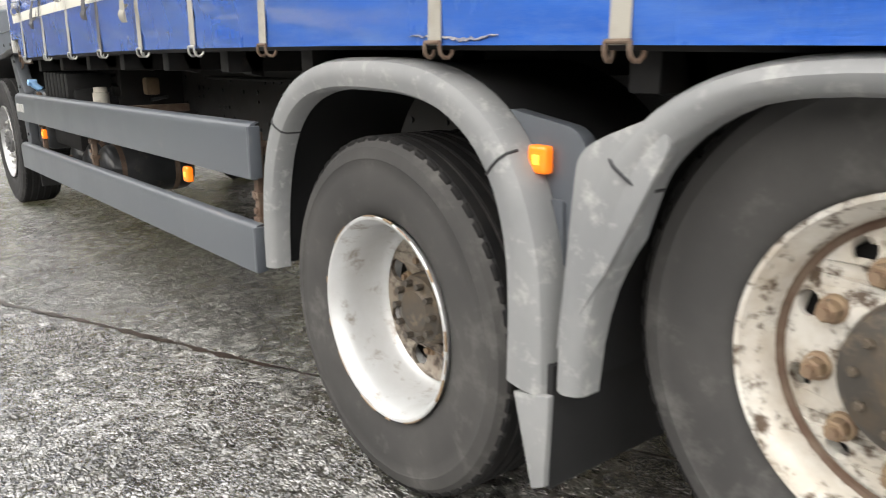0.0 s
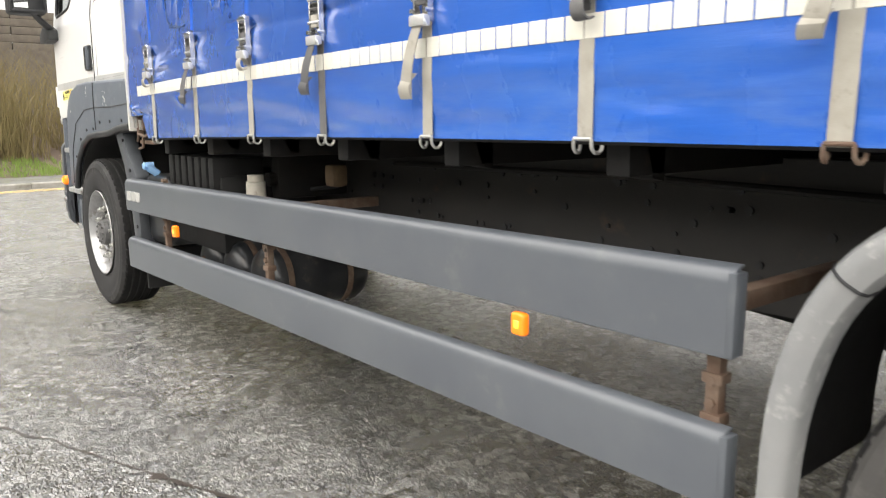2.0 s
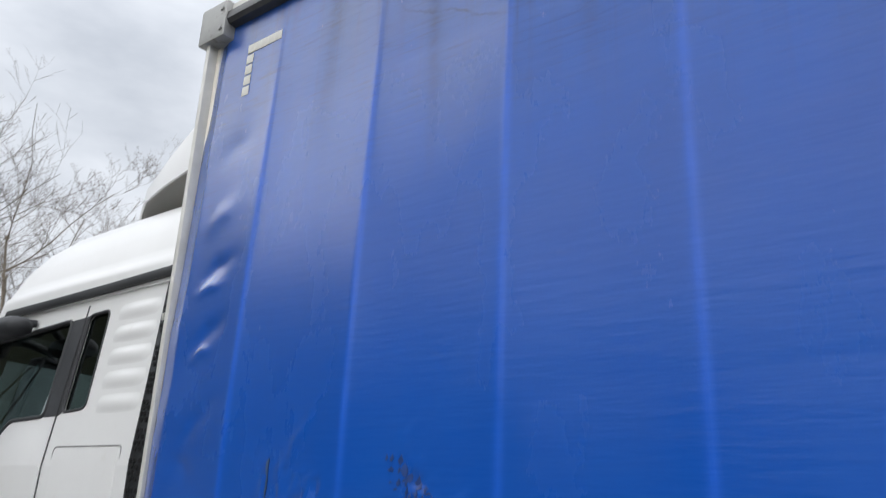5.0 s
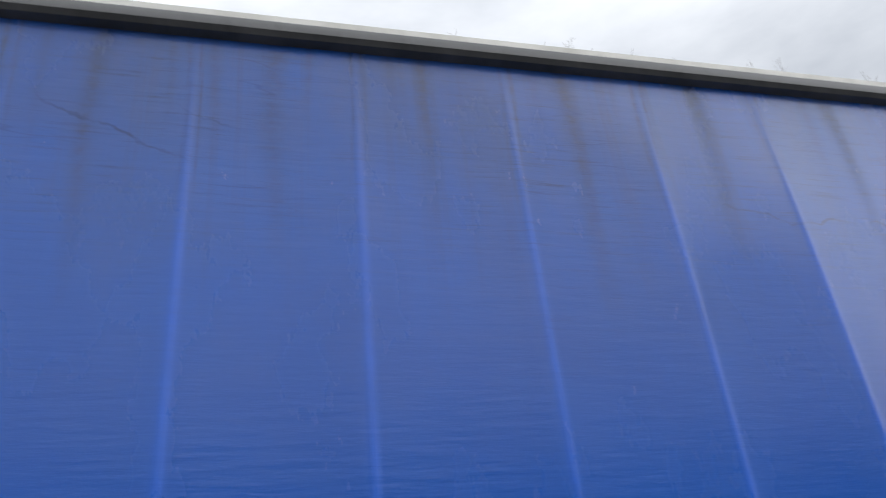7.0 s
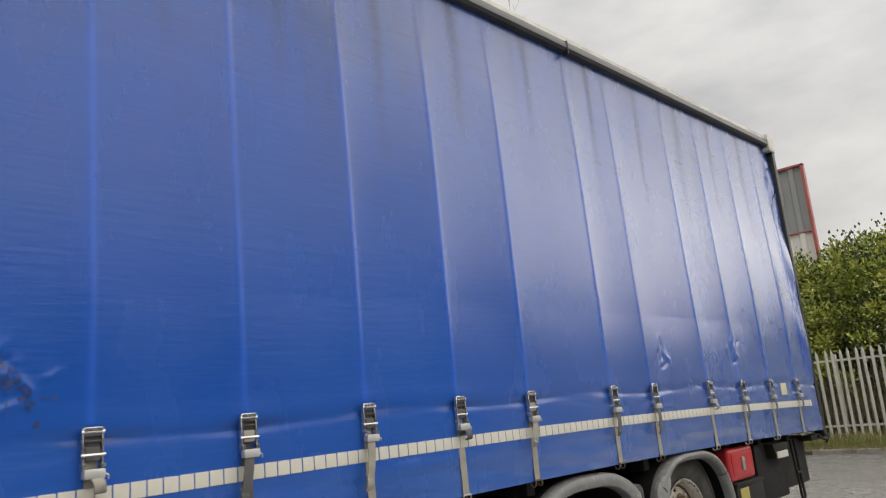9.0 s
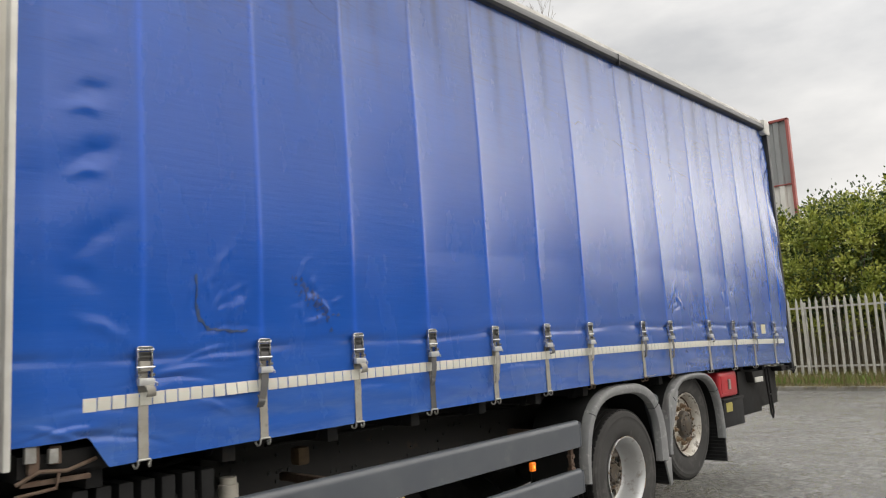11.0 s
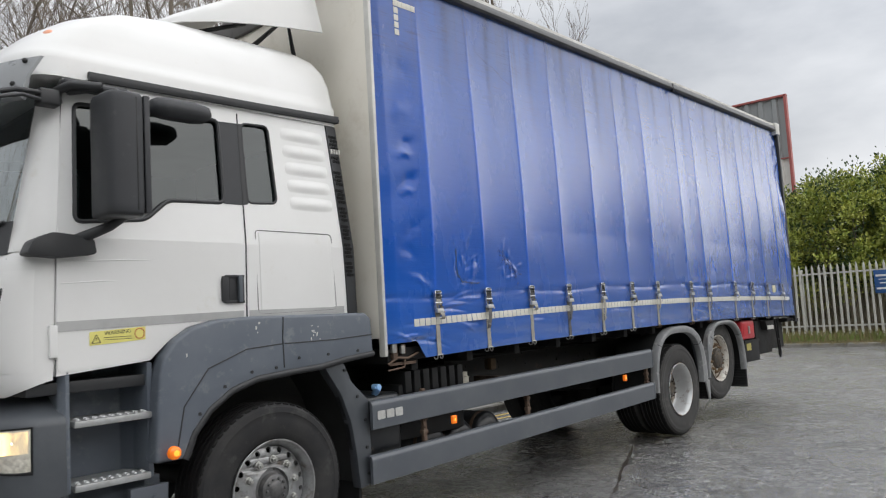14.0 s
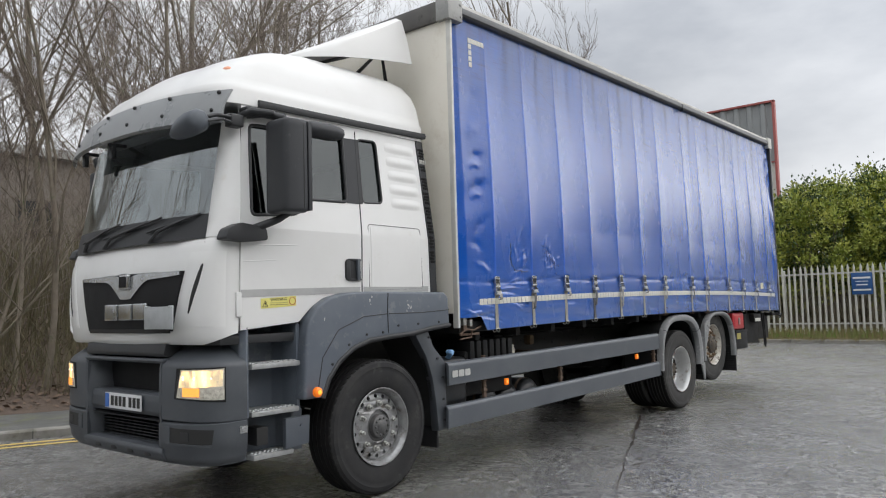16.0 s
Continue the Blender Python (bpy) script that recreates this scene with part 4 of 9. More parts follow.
box(bm, 1.13, 1.165, 0.02, 0.05, 1.225, 1.28, 0.004)
part("latch_plate", bm, M_STEEL, truck)

# ---- chassis ----
for y in (0.80, 1.64):
    bm = bmesh.new()
    prism(bm, [(y, 0.70), (y, 1.165), (y + 0.07, 1.165), (y + 0.07, 1.15), (y + 0.012, 1.15), (y + 0.012, 0.755), (y + 0.07, 0.755), (y + 0.07, 0.74)], -1.0, 9.1, "x", 0.003)
    rail = part("chassis_rail", bm, M_FRAME, truck, "dirty black channel-section chassis rail")
    if y < 1:
        rnd = random.Random(3)
        # black discs stand for the dark of the rail's bolt holes
        bm = bmesh.new()
        for k in range(110):
            x, z = rnd.uniform(1.2, 6.0), rnd.choice((0.80, 0.84, 0.90, 0.95, 1.0, 1.06)) + rnd.uniform(-0.005, 0.005)
            ycyl(bm, x, z, y - 0.008, y + 0.002, rnd.choice((0.009, 0.012, 0.014)), 8)
        part("rail_hole_discs", bm, M_BLACK, rail)["kind"] = "stuff"
        bm = bmesh.new()
        tube(bm, [(2.6, y - 0.05, 1.07), (4.0, y - 0.05, 1.085), (5.0, y - 0.05, 1.07)], 0.012, 8)
        part("brake_pipe", bm, M_CHASSIS, rail)
for x in (0.9, 2.4, 3.9, 4.9, 6.2, 7.6):
    bm = bmesh.new()
    box(bm, x, x + 0.10, 0.86, 1.64, 0.84, 1.04, 0.01)
    part("cross_member", bm, M_CHASSIS, truck)
# added dark mass that keeps daylight from showing through the wheel arch
bm = bmesh.new()
box(bm, 4.90, 6.12, 0.86, 1.66, 0.55, 1.12, 0.03)
part("arch_backing_block", bm, M_CHASSIS, truck, "black block added over the drive axle to close the view through the arch")
# propeller shaft and axles
bm = bmesh.new()
tube(bm, [(0.6, 1.22, 0.78), (3.2, 1.22, 0.72), (5.2, 1.22, 0.56)], 0.06, 14)
part("propeller_shaft", bm, M_CHASSIS, truck)
for x, z, r in ((0.03, 0.52, 0.07), (5.50, 0.51, 0.12), (6.79, 0.745, 0.07)):
    bm = bmesh.new()
    ycyl(bm, x, z, 0.35, 2.15, r, 16)
    if r > 0.1:
        lathe(bm, [(-0.24, 0.0), (-0.2, 0.16), (0.0, 0.24), (0.2, 0.16), (0.24, 0.0)], x, 1.25, z, 20)
    part("axle", bm, M_CHASSIS, truck)
    bm = bmesh.new()
    tube(bm, [(x - 0.6, 0.72, z + 0.25), (x, 0.72, z + 0.12), (x + 0.6, 0.72, z + 0.25)], 0.04, 8)
    part("leaf_spring", bm, M_CHASSIS, truck)


# ---- wheels ----
M_RUBBER_DUSTY = mat("dusty_tyre_rubber", (0.042, 0.041, 0.040), 0.75, spec=0.3, col2=(0.068, 0.066, 0.063), scale=4, bump=0.25, bscale=160, dist=0.001, stain=(0.11, 0.107, 0.10), sscale=8, slo=0.54, shi=0.78)


def tyre(parent, cx, cz, y0, y1, R=0.503):
    w = y1 - y0
    bm = bmesh.new()
    side = [(0.030, 0.282), (0.014, 0.297), (0.006, 0.335), (0.0, 0.375), (0.001, 0.41), (0.004, 0.44), (0.0015, 0.444), (0.008, 0.475), (0.020, R - 0.018), (0.032, R - 0.006)]
    far = [(w - a, r) for a, r in reversed(side)]
    lathe(bm, side + far, cx, y0, cz, 72)
    t = part("tyre", bm, M_RUBBER if cx < 3 else M_RUBBER_DUSTY, parent, "worn black tyre with dusty sidewall")
    bm = bmesh.new()
    pr, n = [(0.030, R - 0.008)], 5
    step = (w - 0.07) / n
    for k in range(n):
        a = 0.035 + k * step
        pr += [(a, R), (a + step - 0.014, R), (a + step - 0.011, R - 0.014), (a + step - 0.003, R - 0.014)]
    pr += [(w - 0.030, R - 0.008)]
    lathe(bm, pr, cx, y0, cz, 72)
    # shoulder blocks
    for k in range(58):
        a = 2 * math.pi * k / 58
        m = Matrix.Translation((cx, 0, cz)) @ Matrix.Rotation(a, 4, 'Y')
        box(bm, -0.021, 0.021, y0 + 0.024, y0 + 0.05, R - 0.022, R - 0.002, 0.004, 1, m)
    part("tread", bm, M_TREAD, t)
    return t


def hub_bolts(wheel, cx, cz, y0, y1, ring, r, n, material):
    bm = bmesh.new()
    ycyl(bm, 0, 0, y0, y1, r, 6, 0.002)
    me = bpy.data.meshes.new("hub_bolt")
    bmesh.ops.recalc_face_normals(bm, faces=bm.faces[:])
    bm.to_mesh(me)
    bm.free()
    me.materials.append(material)
    for k in range(n):
        a = 2 * math.pi * k / n
        o = new("hub_bolt", me)
        o.parent = wheel
        o.matrix_basis = Matrix.Translation((cx + ring * math.cos(a), 0, cz + ring * math.sin(a)))


def disc_with_holes(bm, cx, cz, y, r0, r1, n, ring, hole, depth=0.012, dish=0.0):
    """A wheel disc between two radii, pierced by n round openings."""
    outer = [(r1 * math.cos(2 * math.pi * k / 60), r1 * math.sin(2 * math.pi * k / 60)) for k in range(60)]
    holes = [[(r0 * math.cos(2 * math.pi * k / 40), r0 * math.sin(2 * math.pi * k / 40)) for k in range(40)]]
    for j in range(n):
        a = 2 * math.pi * (j + 0.5) / n
        holes.append([(ring * math.cos(a) + hole * math.cos(2 * math.pi * k / 14), ring * math.sin(a) + hole * math.sin(2 * math.pi * k / 14)) for k in range(14)])
    put = lambda u, v: (cx + u, y + dish * max(0.0, (math.hypot(u, v) - r0) / (r1 - r0)), cz + v)
    return holed(bm, outer, holes, put)


def nut_ring(wheel, cx, cz, y, ring, r, h, material):
    """Ten nuts with studs, one object each on one mesh."""
    bm = bmesh.new()
    ycyl(bm, 0, 0, -h * 0.75, 0.0, r, 6, 0.003)
    ycyl(bm, 0, 0, -h, -h * 0.7, r * 0.55, 8)
    lathe(bm, [(-0.012, r), (-0.010, r * 1.3), (0.0, r * 1.38)], 0, 0, 0, 14)
    me = bpy.data.meshes.new("wheel_nut")
    bmesh.ops.recalc_face_normals(bm, faces=bm.faces[:])
    bm.to_mesh(me)
    bm.free()
    me.materials.append(material)
    for k in range(10):
        a = 2 * math.pi * (k + 0.3) / 10
        o = new("wheel_nut", me)
        o.parent = wheel
        o.matrix_basis = Matrix.Translation((cx + ring * math.cos(a), y, cz + ring * math.sin(a))) @ Matrix.Rotation(0.7 * k, 4, 'Y')


M_RIM_DULL = mat("dull_silver_wheel_disc", (0.37, 0.375, 0.38), 0.32, 0.6, col2=(0.22, 0.215, 0.21), scale=9, bump=0.1, bscale=120, dist=0.0008, stain=(0.13, 0.11, 0.09), sscale=11, slo=0.54, shi=0.7)


def front_wheel(cx, cz, y0, rim_mat, nut_mat, label, grubby):
    """Single wheel: shallow dish, ring of nuts, hub standing out."""
    wheel = part("wheel", tmp_rim(cx, cz, y0), rim_mat, truck, label)
    tyre(wheel, cx, cz, y0, y0 + 0.30)
    bm = bmesh.new()
    disc_with_holes(bm, cx, cz, y0 + 0.050, 0.115, 0.243, 18 if not grubby else 10, 0.222 if not grubby else 0.212, 0.0155 if not grubby else 0.023, dish=0.035)
    thick(part("wheel_disc", bm, rim_mat if grubby else M_RIM_DULL, wheel), 0.012, -1.0)
    bm = bmesh.new()
    lathe(bm, [(0.12, 0.25), (0.12, 0.0)], cx, y0, cz, 40)
    part("brake_drum", bm, M_CHASSIS, wheel)
    nut_ring(wheel, cx, cz, y0 + 0.062, 0.1675, 0.0185, 0.046, nut_mat)
    bm = bmesh.new()
    g = 1.18 if grubby else 0.86
    lathe(bm, [(-0.006, 0.0), (-0.006, 0.040 * g), (0.0, 0.052 * g), (0.004, 0.060 * g), (0.006, 0.088 * g), (0.014, 0.100 * g), (0.05, 0.108 * g), (0.058, 0.118)], cx, y0, cz, 40)
    hub_bolts(wheel, cx, cz, y0 - 0.006, y0 + 0.02, 0.074 * g, 0.0085, 10, M_HUB if grubby else M_HUB_GREY)
    # rust-brown ring that also paints in the groove's shadow
    if grubby:
        ring = bmesh.new()
        lathe(ring, [(0.052, 0.262), (0.070, 0.255), (0.082, 0.246), (0.080, 0.236)], cx, y0, cz, 48)
        part("rim_gutter", ring, M_RUST, wheel, "rust-brown gutter ring round the wheel disc, groove shadow in its colour")
    part("hub", bm, M_HUB if grubby else M_HUB_GREY, wheel, "greasy dark wheel hub")
    return wheel


def tmp_rim(cx, cz, y0, deep=0.09):
    bm = bmesh.new()
    lathe(bm, [(0.030, 0.276), (0.006, 0.290), (0.002, 0.287), (0.004, 0.280), (0.018, 0.274), (0.030, 0.264), (0.045, 0.257), (deep - 0.01, 0.250), (deep, 0.235), (deep + 0.012, 0.229), (deep + 0.02, 0.225)], cx, y0, cz, 60)
    return bm


def drive_wheel(cx, cz, y0):
    """Twin wheel: deep barrel, pierced disc far in, hub in the middle."""
    bm = bmesh.new()
    lathe(bm, [(0.030, 0.276), (0.006, 0.290), (0.002, 0.287), (0.004, 0.280), (0.014, 0.273), (0.032, 0.264), (0.055, 0.260), (0.10, 0.258), (0.165, 0.250), (0.19, 0.235), (0.195, 0.226), (0.205, 0.222), (0.225, 0.220)], cx, y0, cz, 60)
    wheel = part("wheel", bm, M_RIM, truck, "silver deep-dish twin wheel with rust-stained hub")
    tyre(wheel, cx, cz, y0, y0 + 0.29)
    tyre(wheel, cx, cz, y0 + 0.325, y0 + 0.615)
    bm = bmesh.new()
    disc_with_holes(bm, cx, cz, y0 + 0.215, 0.105, 0.224, 8, 0.186, 0.036, dish=-0.02)
    thick(part("wheel_disc", bm, mat("rusty_grimy_wheel_disc", (0.30, 0.265, 0.22), 0.5, 0.15, col2=(0.19, 0.145, 0.105), scale=9, bump=0.3, bscale=80, dist=0.001, stain=(0.050, 0.034, 0.024), sscale=15, slo=0.46, shi=0.58), wheel, "rust-blotched wheel disc"), 0.014, -1.0)
    # chipped, rusting lip
    bm = bmesh.new()
    r = random.Random(17)
    a = 0.0
    while a < 6.1:
        da = r.uniform(0.04, 0.30)
        tube(bm, [(cx + 0.2895 * math.cos(a + da * k / 5), y0 + 0.0035, cz + 0.2895 * math.sin(a + da * k / 5)) for k in range(6)], r.uniform(0.0018, 0.0042), 5)
        a += da + r.uniform(0.06, 0.45)
    part("rusty_lip", bm, M_NUT, wheel, "rust along the rim lip")["kind"] = "stuff"
    bm = bmesh.new()
    lathe(bm, [(0.28, 0.25), (0.28, 0.0)], cx, y0, cz, 40)
    part("brake_drum", bm, M_CHASSIS, wheel)
    nut_ring(wheel, cx, cz, y0 + 0.215, 0.142, 0.018, 0.045, M_NUT)
    bm = bmesh.new()
    lathe(bm, [(0.115, 0.0), (0.115, 0.060), (0.125, 0.070), (0.130, 0.098), (0.15, 0.106), (0.22, 0.110)], cx, y0, cz, 40)
    hub_bolts(wheel, cx, cz, y0 + 0.104, y0 + 0.13, 0.082, 0.010, 10, M_HUB)
    part("hub", bm, M_HUB, wheel, "rusty dark drive hub")
    return wheel


front_wheel(0.06, 0.515, 0.035, M_RIM_DULL, M_STEEL, "silver front wheel with exposed nuts", False)
drive_wheel(5.50, 0.505, 0.045)
front_wheel(6.79, 0.745, 0.115, M_RIM_OLD, M_NUT, "rust-stained cream wheel on the raised tag axle", True)
# the far side, seen only as dark shapes below the bed
for cx, cz, y0 in ((0.03, 0.52, 1.90), (5.52, 0.515, 1.60), (5.52, 0.515, 1.93), (6.79, 0.745, 1.80)):
    bm = bmesh.new()
    lathe(bm, [(0.14, 0.0), (0.13, 0.22), (0.03, 0.29), (0.0, 0.38), (0.02, 0.50), (0.035, 0.515), (0.265, 0.515), (0.28, 0.50), (0.30, 0.38), (0.27, 0.29), (0.2, 0.22), (0.19, 0.0)], cx, y0, cz, 48)
    part("far_wheel", bm, M_RUBBER, truck)


# ---- rear mudguards ----
def arch_path(xc, half, top, foot, n=40, ex=0.72):
    out = []
    for k in range(n + 1):
        a = math.pi * k / n
        c, s = math.cos(a), math.sin(a)
        out.append((xc - half * math.copysign(abs(c) ** ex, c), foot + (top - foot) * abs(s) ** ex))
    return out


def mudguard(name, xc, half, top, foot, widths, label):
    path = arch_path(xc, half, top, foot)
    rows, n = [], len(path)
    for i, (x, z) in enumerate(path):
        a, b = path[max(i - 1, 0)], path[min(i + 1, n - 1)]
        d = Vector((b[0] - a[0], b[1] - a[1])).normalized()
        nx, nz = d.y, -d.x
        t = i / (n - 1)
        w = float(np.interp(t, [q[0] for q in widths], [q[1] for q in widths]))
        inn = lambda q: (x + nx * q, z + nz * q)
        o = []
        for q, y in ((0.0, 0.085), (0.0, 0.035), (0.010, 0.010), (0.028, 0.002), (w * 0.6, 0.004), (w - 0.008, 0.014), (w, 0.030), (w, 0.075), (w - 0.012, 0.075), (w - 0.018, 0.035), (0.02, 0.022), (0.014, 0.085)):
            u, v = inn(q)
            o.append((u, y, v))
        rows.append(o)
    bm = bmesh.new()
    loft(bm, rows)
    guard = part(name, bm, M_ARCH, truck, label)
    bm = bmesh.new()
    loft(bm, [[(r[0][0], 0.08, r[0][2]), (r[0][0], 0.52, r[0][2]), (r[11][0], 0.52, r[11][2]), (r[11][0], 0.08, r[11][2])] for r in rows])
    part("inner_guard", bm, M_FLAP, guard, "black inner mudguard")
    # seams between the three mouldings
    for k in (9, 31):
        bm = bmesh.new()
        tube(bm, [Vector(p) + Vector((0, -0.001, 0)) for p in rows[k][1:8]], 0.0035, 6)
        part("seam", bm, M_BLACK, guard)
    return guard


g1 = mudguard("mudguard", 5.512, 0.648, 1.208, 0.53, ((0, 0.062), (0.1, 0.075), (0.3, 0.075), (0.6, 0.085), (0.8, 0.10), (0.9, 0.112), (1, 0.125)), "weathered pale grey mudguard over the drive wheel")
g2 = mudguard("mudguard", 6.785, 0.600, 1.222, 0.560, ((0, 0.064), (0.077, 0.090), (0.146, 0.118), (0.194, 0.110), (0.256, 0.088), (0.4, 0.060), (1, 0.060)), "weathered pale grey mudguard over the tag wheel")
bm = bmesh.new()
prism(bm, rounded([(5.955, 1.105), (6.150, 1.076), (6.186, 1.042), (6.190, 0.93), (6.172, 0.72), (6.160, 0.58), (6.115, 0.58), (6.06, 0.82)], 0.022), 0.082, 0.12, "y", 0.008)
prism(bm, rounded([(6.10, 0.93), (6.135, 0.93), (6.150, 0.62), (6.14, 0.62)], 0.01), 0.074, 0.09, "y", 0.004)
part("infill_panel", bm, M_SKIRT, g1, "dark grey infill between the mudguards")
bm = bmesh.new()
prism(bm, rounded([(6.192, 0.64), (6.212, 0.85), (6.222, 0.98), (6.228, 1.028), (6.245, 1.052), (6.282, 1.074), (6.381, 1.114), (6.43, 1.08), (6.31, 0.84)], 0.02), 0.006, 0.03, "y", 0.006)
part("guard_gusset", bm, M_ARCH, g2, "pale grey corner gusset")
bm = bmesh.new()
prism(bm, [(6.075, 0.517), (6.178, 0.540), (6.172, 0.330), (6.135, 0.310)], 0.004, 0.022, "y", 0.004)
part("flap_edge", bm, M_ARCH, g1, "pale folded edge of the mudflap")
for guard, x, z0, z1 in ((g1, 6.150, 0.315, 0.60), (g2, 7.372, 0.330, 0.72)):
    bm = bmesh.new()
    box(bm, x, x + 0.020, 0.024, 0.50, z0, z1, 0.005)
    flap = part("mudflap", bm, M_FLAP, guard, "ribbed black rubber mudflap")
    for k in range(int((z1 - z0) / 0.034)):
        bm = bmesh.new()
        box(bm, x - 0.007, x + 0.002, 0.03, 0.49, z0 + 0.012 + k * 0.034, z0 + 0.029 + k * 0.034, 0.004, 1)
        part("flap_rib", bm, M_FLAP, flap)


def marker(x, y, z, w, h, parent, lit=True, round_=False):
    bm = bmesh.new()
    if round_:
        lathe(bm, [(-0.030, 0.0), (-0.028, w * 0.6), (-0.018, w * 0.92), (0.0, w), (0.004, w)], x, y, z, 24)
    else:
        box(bm, x - w, x + w, y - 0.028, y, z - h, z + h, 0.010, 3)
    lens = part("marker_lamp", bm, M_AMBER if lit else M_AMBER_OFF, parent, "lit amber side marker lamp" if lit else "unlit amber side marker")
    bm = bmesh.new()
    if round_:
        lathe(bm, [(-0.033, 0.0), (-0.031, w * 0.45)], x, y, z, 16)
    else:
        box(bm, x - w * 0.35, x + w * 0.35, y - 0.0295, y - 0.026, z - h * 0.35, z + h * 0.35, 0.001, 1)
    if lit:
        part("diode", bm, M_AMBER_CORE, lens)
    else:
        bm.free()
    return lens


marker(6.077, 0.080, 1.009, 0.026, 0.029, truck)
marker(4.20, 0.03, 0.755, 0.024, 0.030, truck)
marker(1.63, 0.03, 0.705, 0.024, 0.030, truck)


# ---- side guards ----
def guard_panel(x0, z0, h0, x1, z1, h1, label):
    bm = bmesh.new()
    rows = []
    for k in range(9):
        t = k / 8
        x, z, h = x0 + (x1 - x0) * t, z0 + (z1 - z0) * t, h0 + (h1 - h0) * t
        rows.append([(x, y, z + v * h) for y, v in ((0.034, 0.0), (0.016, 0.004), (0.010, 0.02), (0.008, 0.80), (0.012, 0.90), (0.022, 0.965), (0.036, 0.995), (0.050, 1.0), (0.050, 0.985), (0.036, 0.96), (0.034, 0.03))])
    loft(bm, rows)
    return part("side_guard", bm, M_SKIRT, truck, label)


ga = guard_panel(0.82, 0.745, 0.19, 4.80, 0.806, 0.192, "grey upper side guard panel")
gb = guard_panel(0.80, 0.395, 0.185, 4.795, 0.482, 0.172, "grey lower side guard panel")
for g, z0, z1 in ((ga, 0.812, 0.985), (gb, 0.488, 0.645)):
    bm = bmesh.new()
    box(bm, 4.79, 4.808, 0.006, 0.05, z0, z1, 0.004, 2)
    part("end_cap", bm, M_SKIRT, g)
# maker's badge as three plain blocks
bm = bmesh.new()
for k in range(3):
    x = 0.862 + k * 0.083
    prism(bm, rounded([(x, 0.808 + k * 0.001), (x + 0.070, 0.810 + k * 0.001), (x + 0.070, 0.866 + k * 0.001), (x, 0.864 + k * 0.001)], 0.012), 0.0045, 0.0085, "y")
part("badge", bm, M_SILVER, ga, "plain silver badge blocks")
for x, z0, z1 in ((1.36, 0.36, 0.98), (2.62, 0.38, 0.98), (4.74, 0.46, 0.98)):
    bm = bmesh.new()
    box(bm, x - 0.017, x + 0.017, 0.052, 0.082, z0 + 0.06, z1 - 0.02, 0.006)
    for z in (0.655, 0.745, z1 - 0.06):
        box(bm, x - 0.024, x + 0.024, 0.047, 0.088, z - 0.012, z + 0.012, 0.004)
    box(bm, x - 0.022, x + 0.022, 0.082, 0.62, z1 - 0.10, z1 - 0.055, 0.006)
    for z in (0.69, 0.74):
        ycyl(bm, x, z, 0.044, 0.06, 0.012, 6)
    part("guard_bracket", bm, M_RUST, truck, "rusty side guard bracket")

# ---- things slung below the bed ----
bm = bmesh.new()
box(bm, 1.22, 1.92, 0.16, 0.70, 0.60, 1.00, 0.03)
bat = part("battery_box", bm, M_FLAP, truck, "ribbed black battery cover")
for k in range(7):
    x = 1.26 + k * 0.095
    bm = bmesh.new()
    box(bm, x, x + 0.065, 0.13, 0.40, 0.93, 1.09, 0.010)
    part("cover_rib", bm, M_FLAP, bat)
bm = bmesh.new()
ycyl(bm, 0.96, 1.010, 0.080, 0.14, 0.023, 12, 0.006)
box(bm, 0.928, 0.992, 0.09, 0.115, 1.002, 1.018, 0.006)
tube(bm, [(0.97, 0.11, 1.0), (0.985, 0.16, 0.96)], 0.024, 10)
part("filler_cap", bm, M_BLUE_CAP, truck, "pale blue filler cap")
bm = bmesh.new()
box(bm, 0.86, 1.20, 0.12, 0.70, 0.55, 0.96, 0.05, 3)
part("reagent_tank", bm, M_TANK, truck, "black plastic tank")
bm = bmesh.new()
t = bmesh.new()
lathe(t, [(0.0, 0.0), (0.0, 0.048), (0.115, 0.048), (0.12, 0.040), (0.15, 0.040), (0.15, 0.0)], 0, 0, 0, 20)
join(bm, t, Matrix.Translation((2.06, 0.28, 0.86)) @ Matrix.Rotation(radians(90), 4, 'X'))
part("filter_canister", bm, M_CAN, truck, "grubby white filter canister")
for k, (x, z, r) in enumerate(((1.60, 0.53, 0.13), (1.92, 0.52, 0.14), (2.26, 0.52, 0.155))):
    bm = bmesh.new()
    lathe(bm, [(0.0, 0.0), (0.005, r * 0.5), (0.03, r * 0.88), (0.06, r), (0.5, r), (0.54, r * 0.85), (0.56, 0.0)], x, 0.17, z, 28)
    tank = part("air_tank", bm, M_TANK, truck, "black air tank with grimy end")
    for yy in (0.26, 0.58):
        bm = bmesh.new()
        lathe(bm, [(0.0, r - 0.002), (0.0, r + 0.004), (0.03, r + 0.004), (0.03, r - 0.002)], x, yy, z, 28)
        part("tank_strap", bm, M_RUST, tank)
    bm = bmesh.new()
    ycyl(bm, x, z, 0.155, 0.175, 0.022, 8)
    part("drain_valve", bm, M_RUST, tank)
bm = bmesh.new()
box(bm, 2.56, 2.64, 0.38, 0.46, 0.98, 1.08, 0.02)
part("exhaust_valve", bm, mat("brown_corroded_casting", (0.10, 0.065, 0.035), 0.7, col2=(0.16, 0.11, 0.06), scale=18, bump=0.4, bscale=60), truck, "brown corroded valve casting")
rnd = random.Random(8)
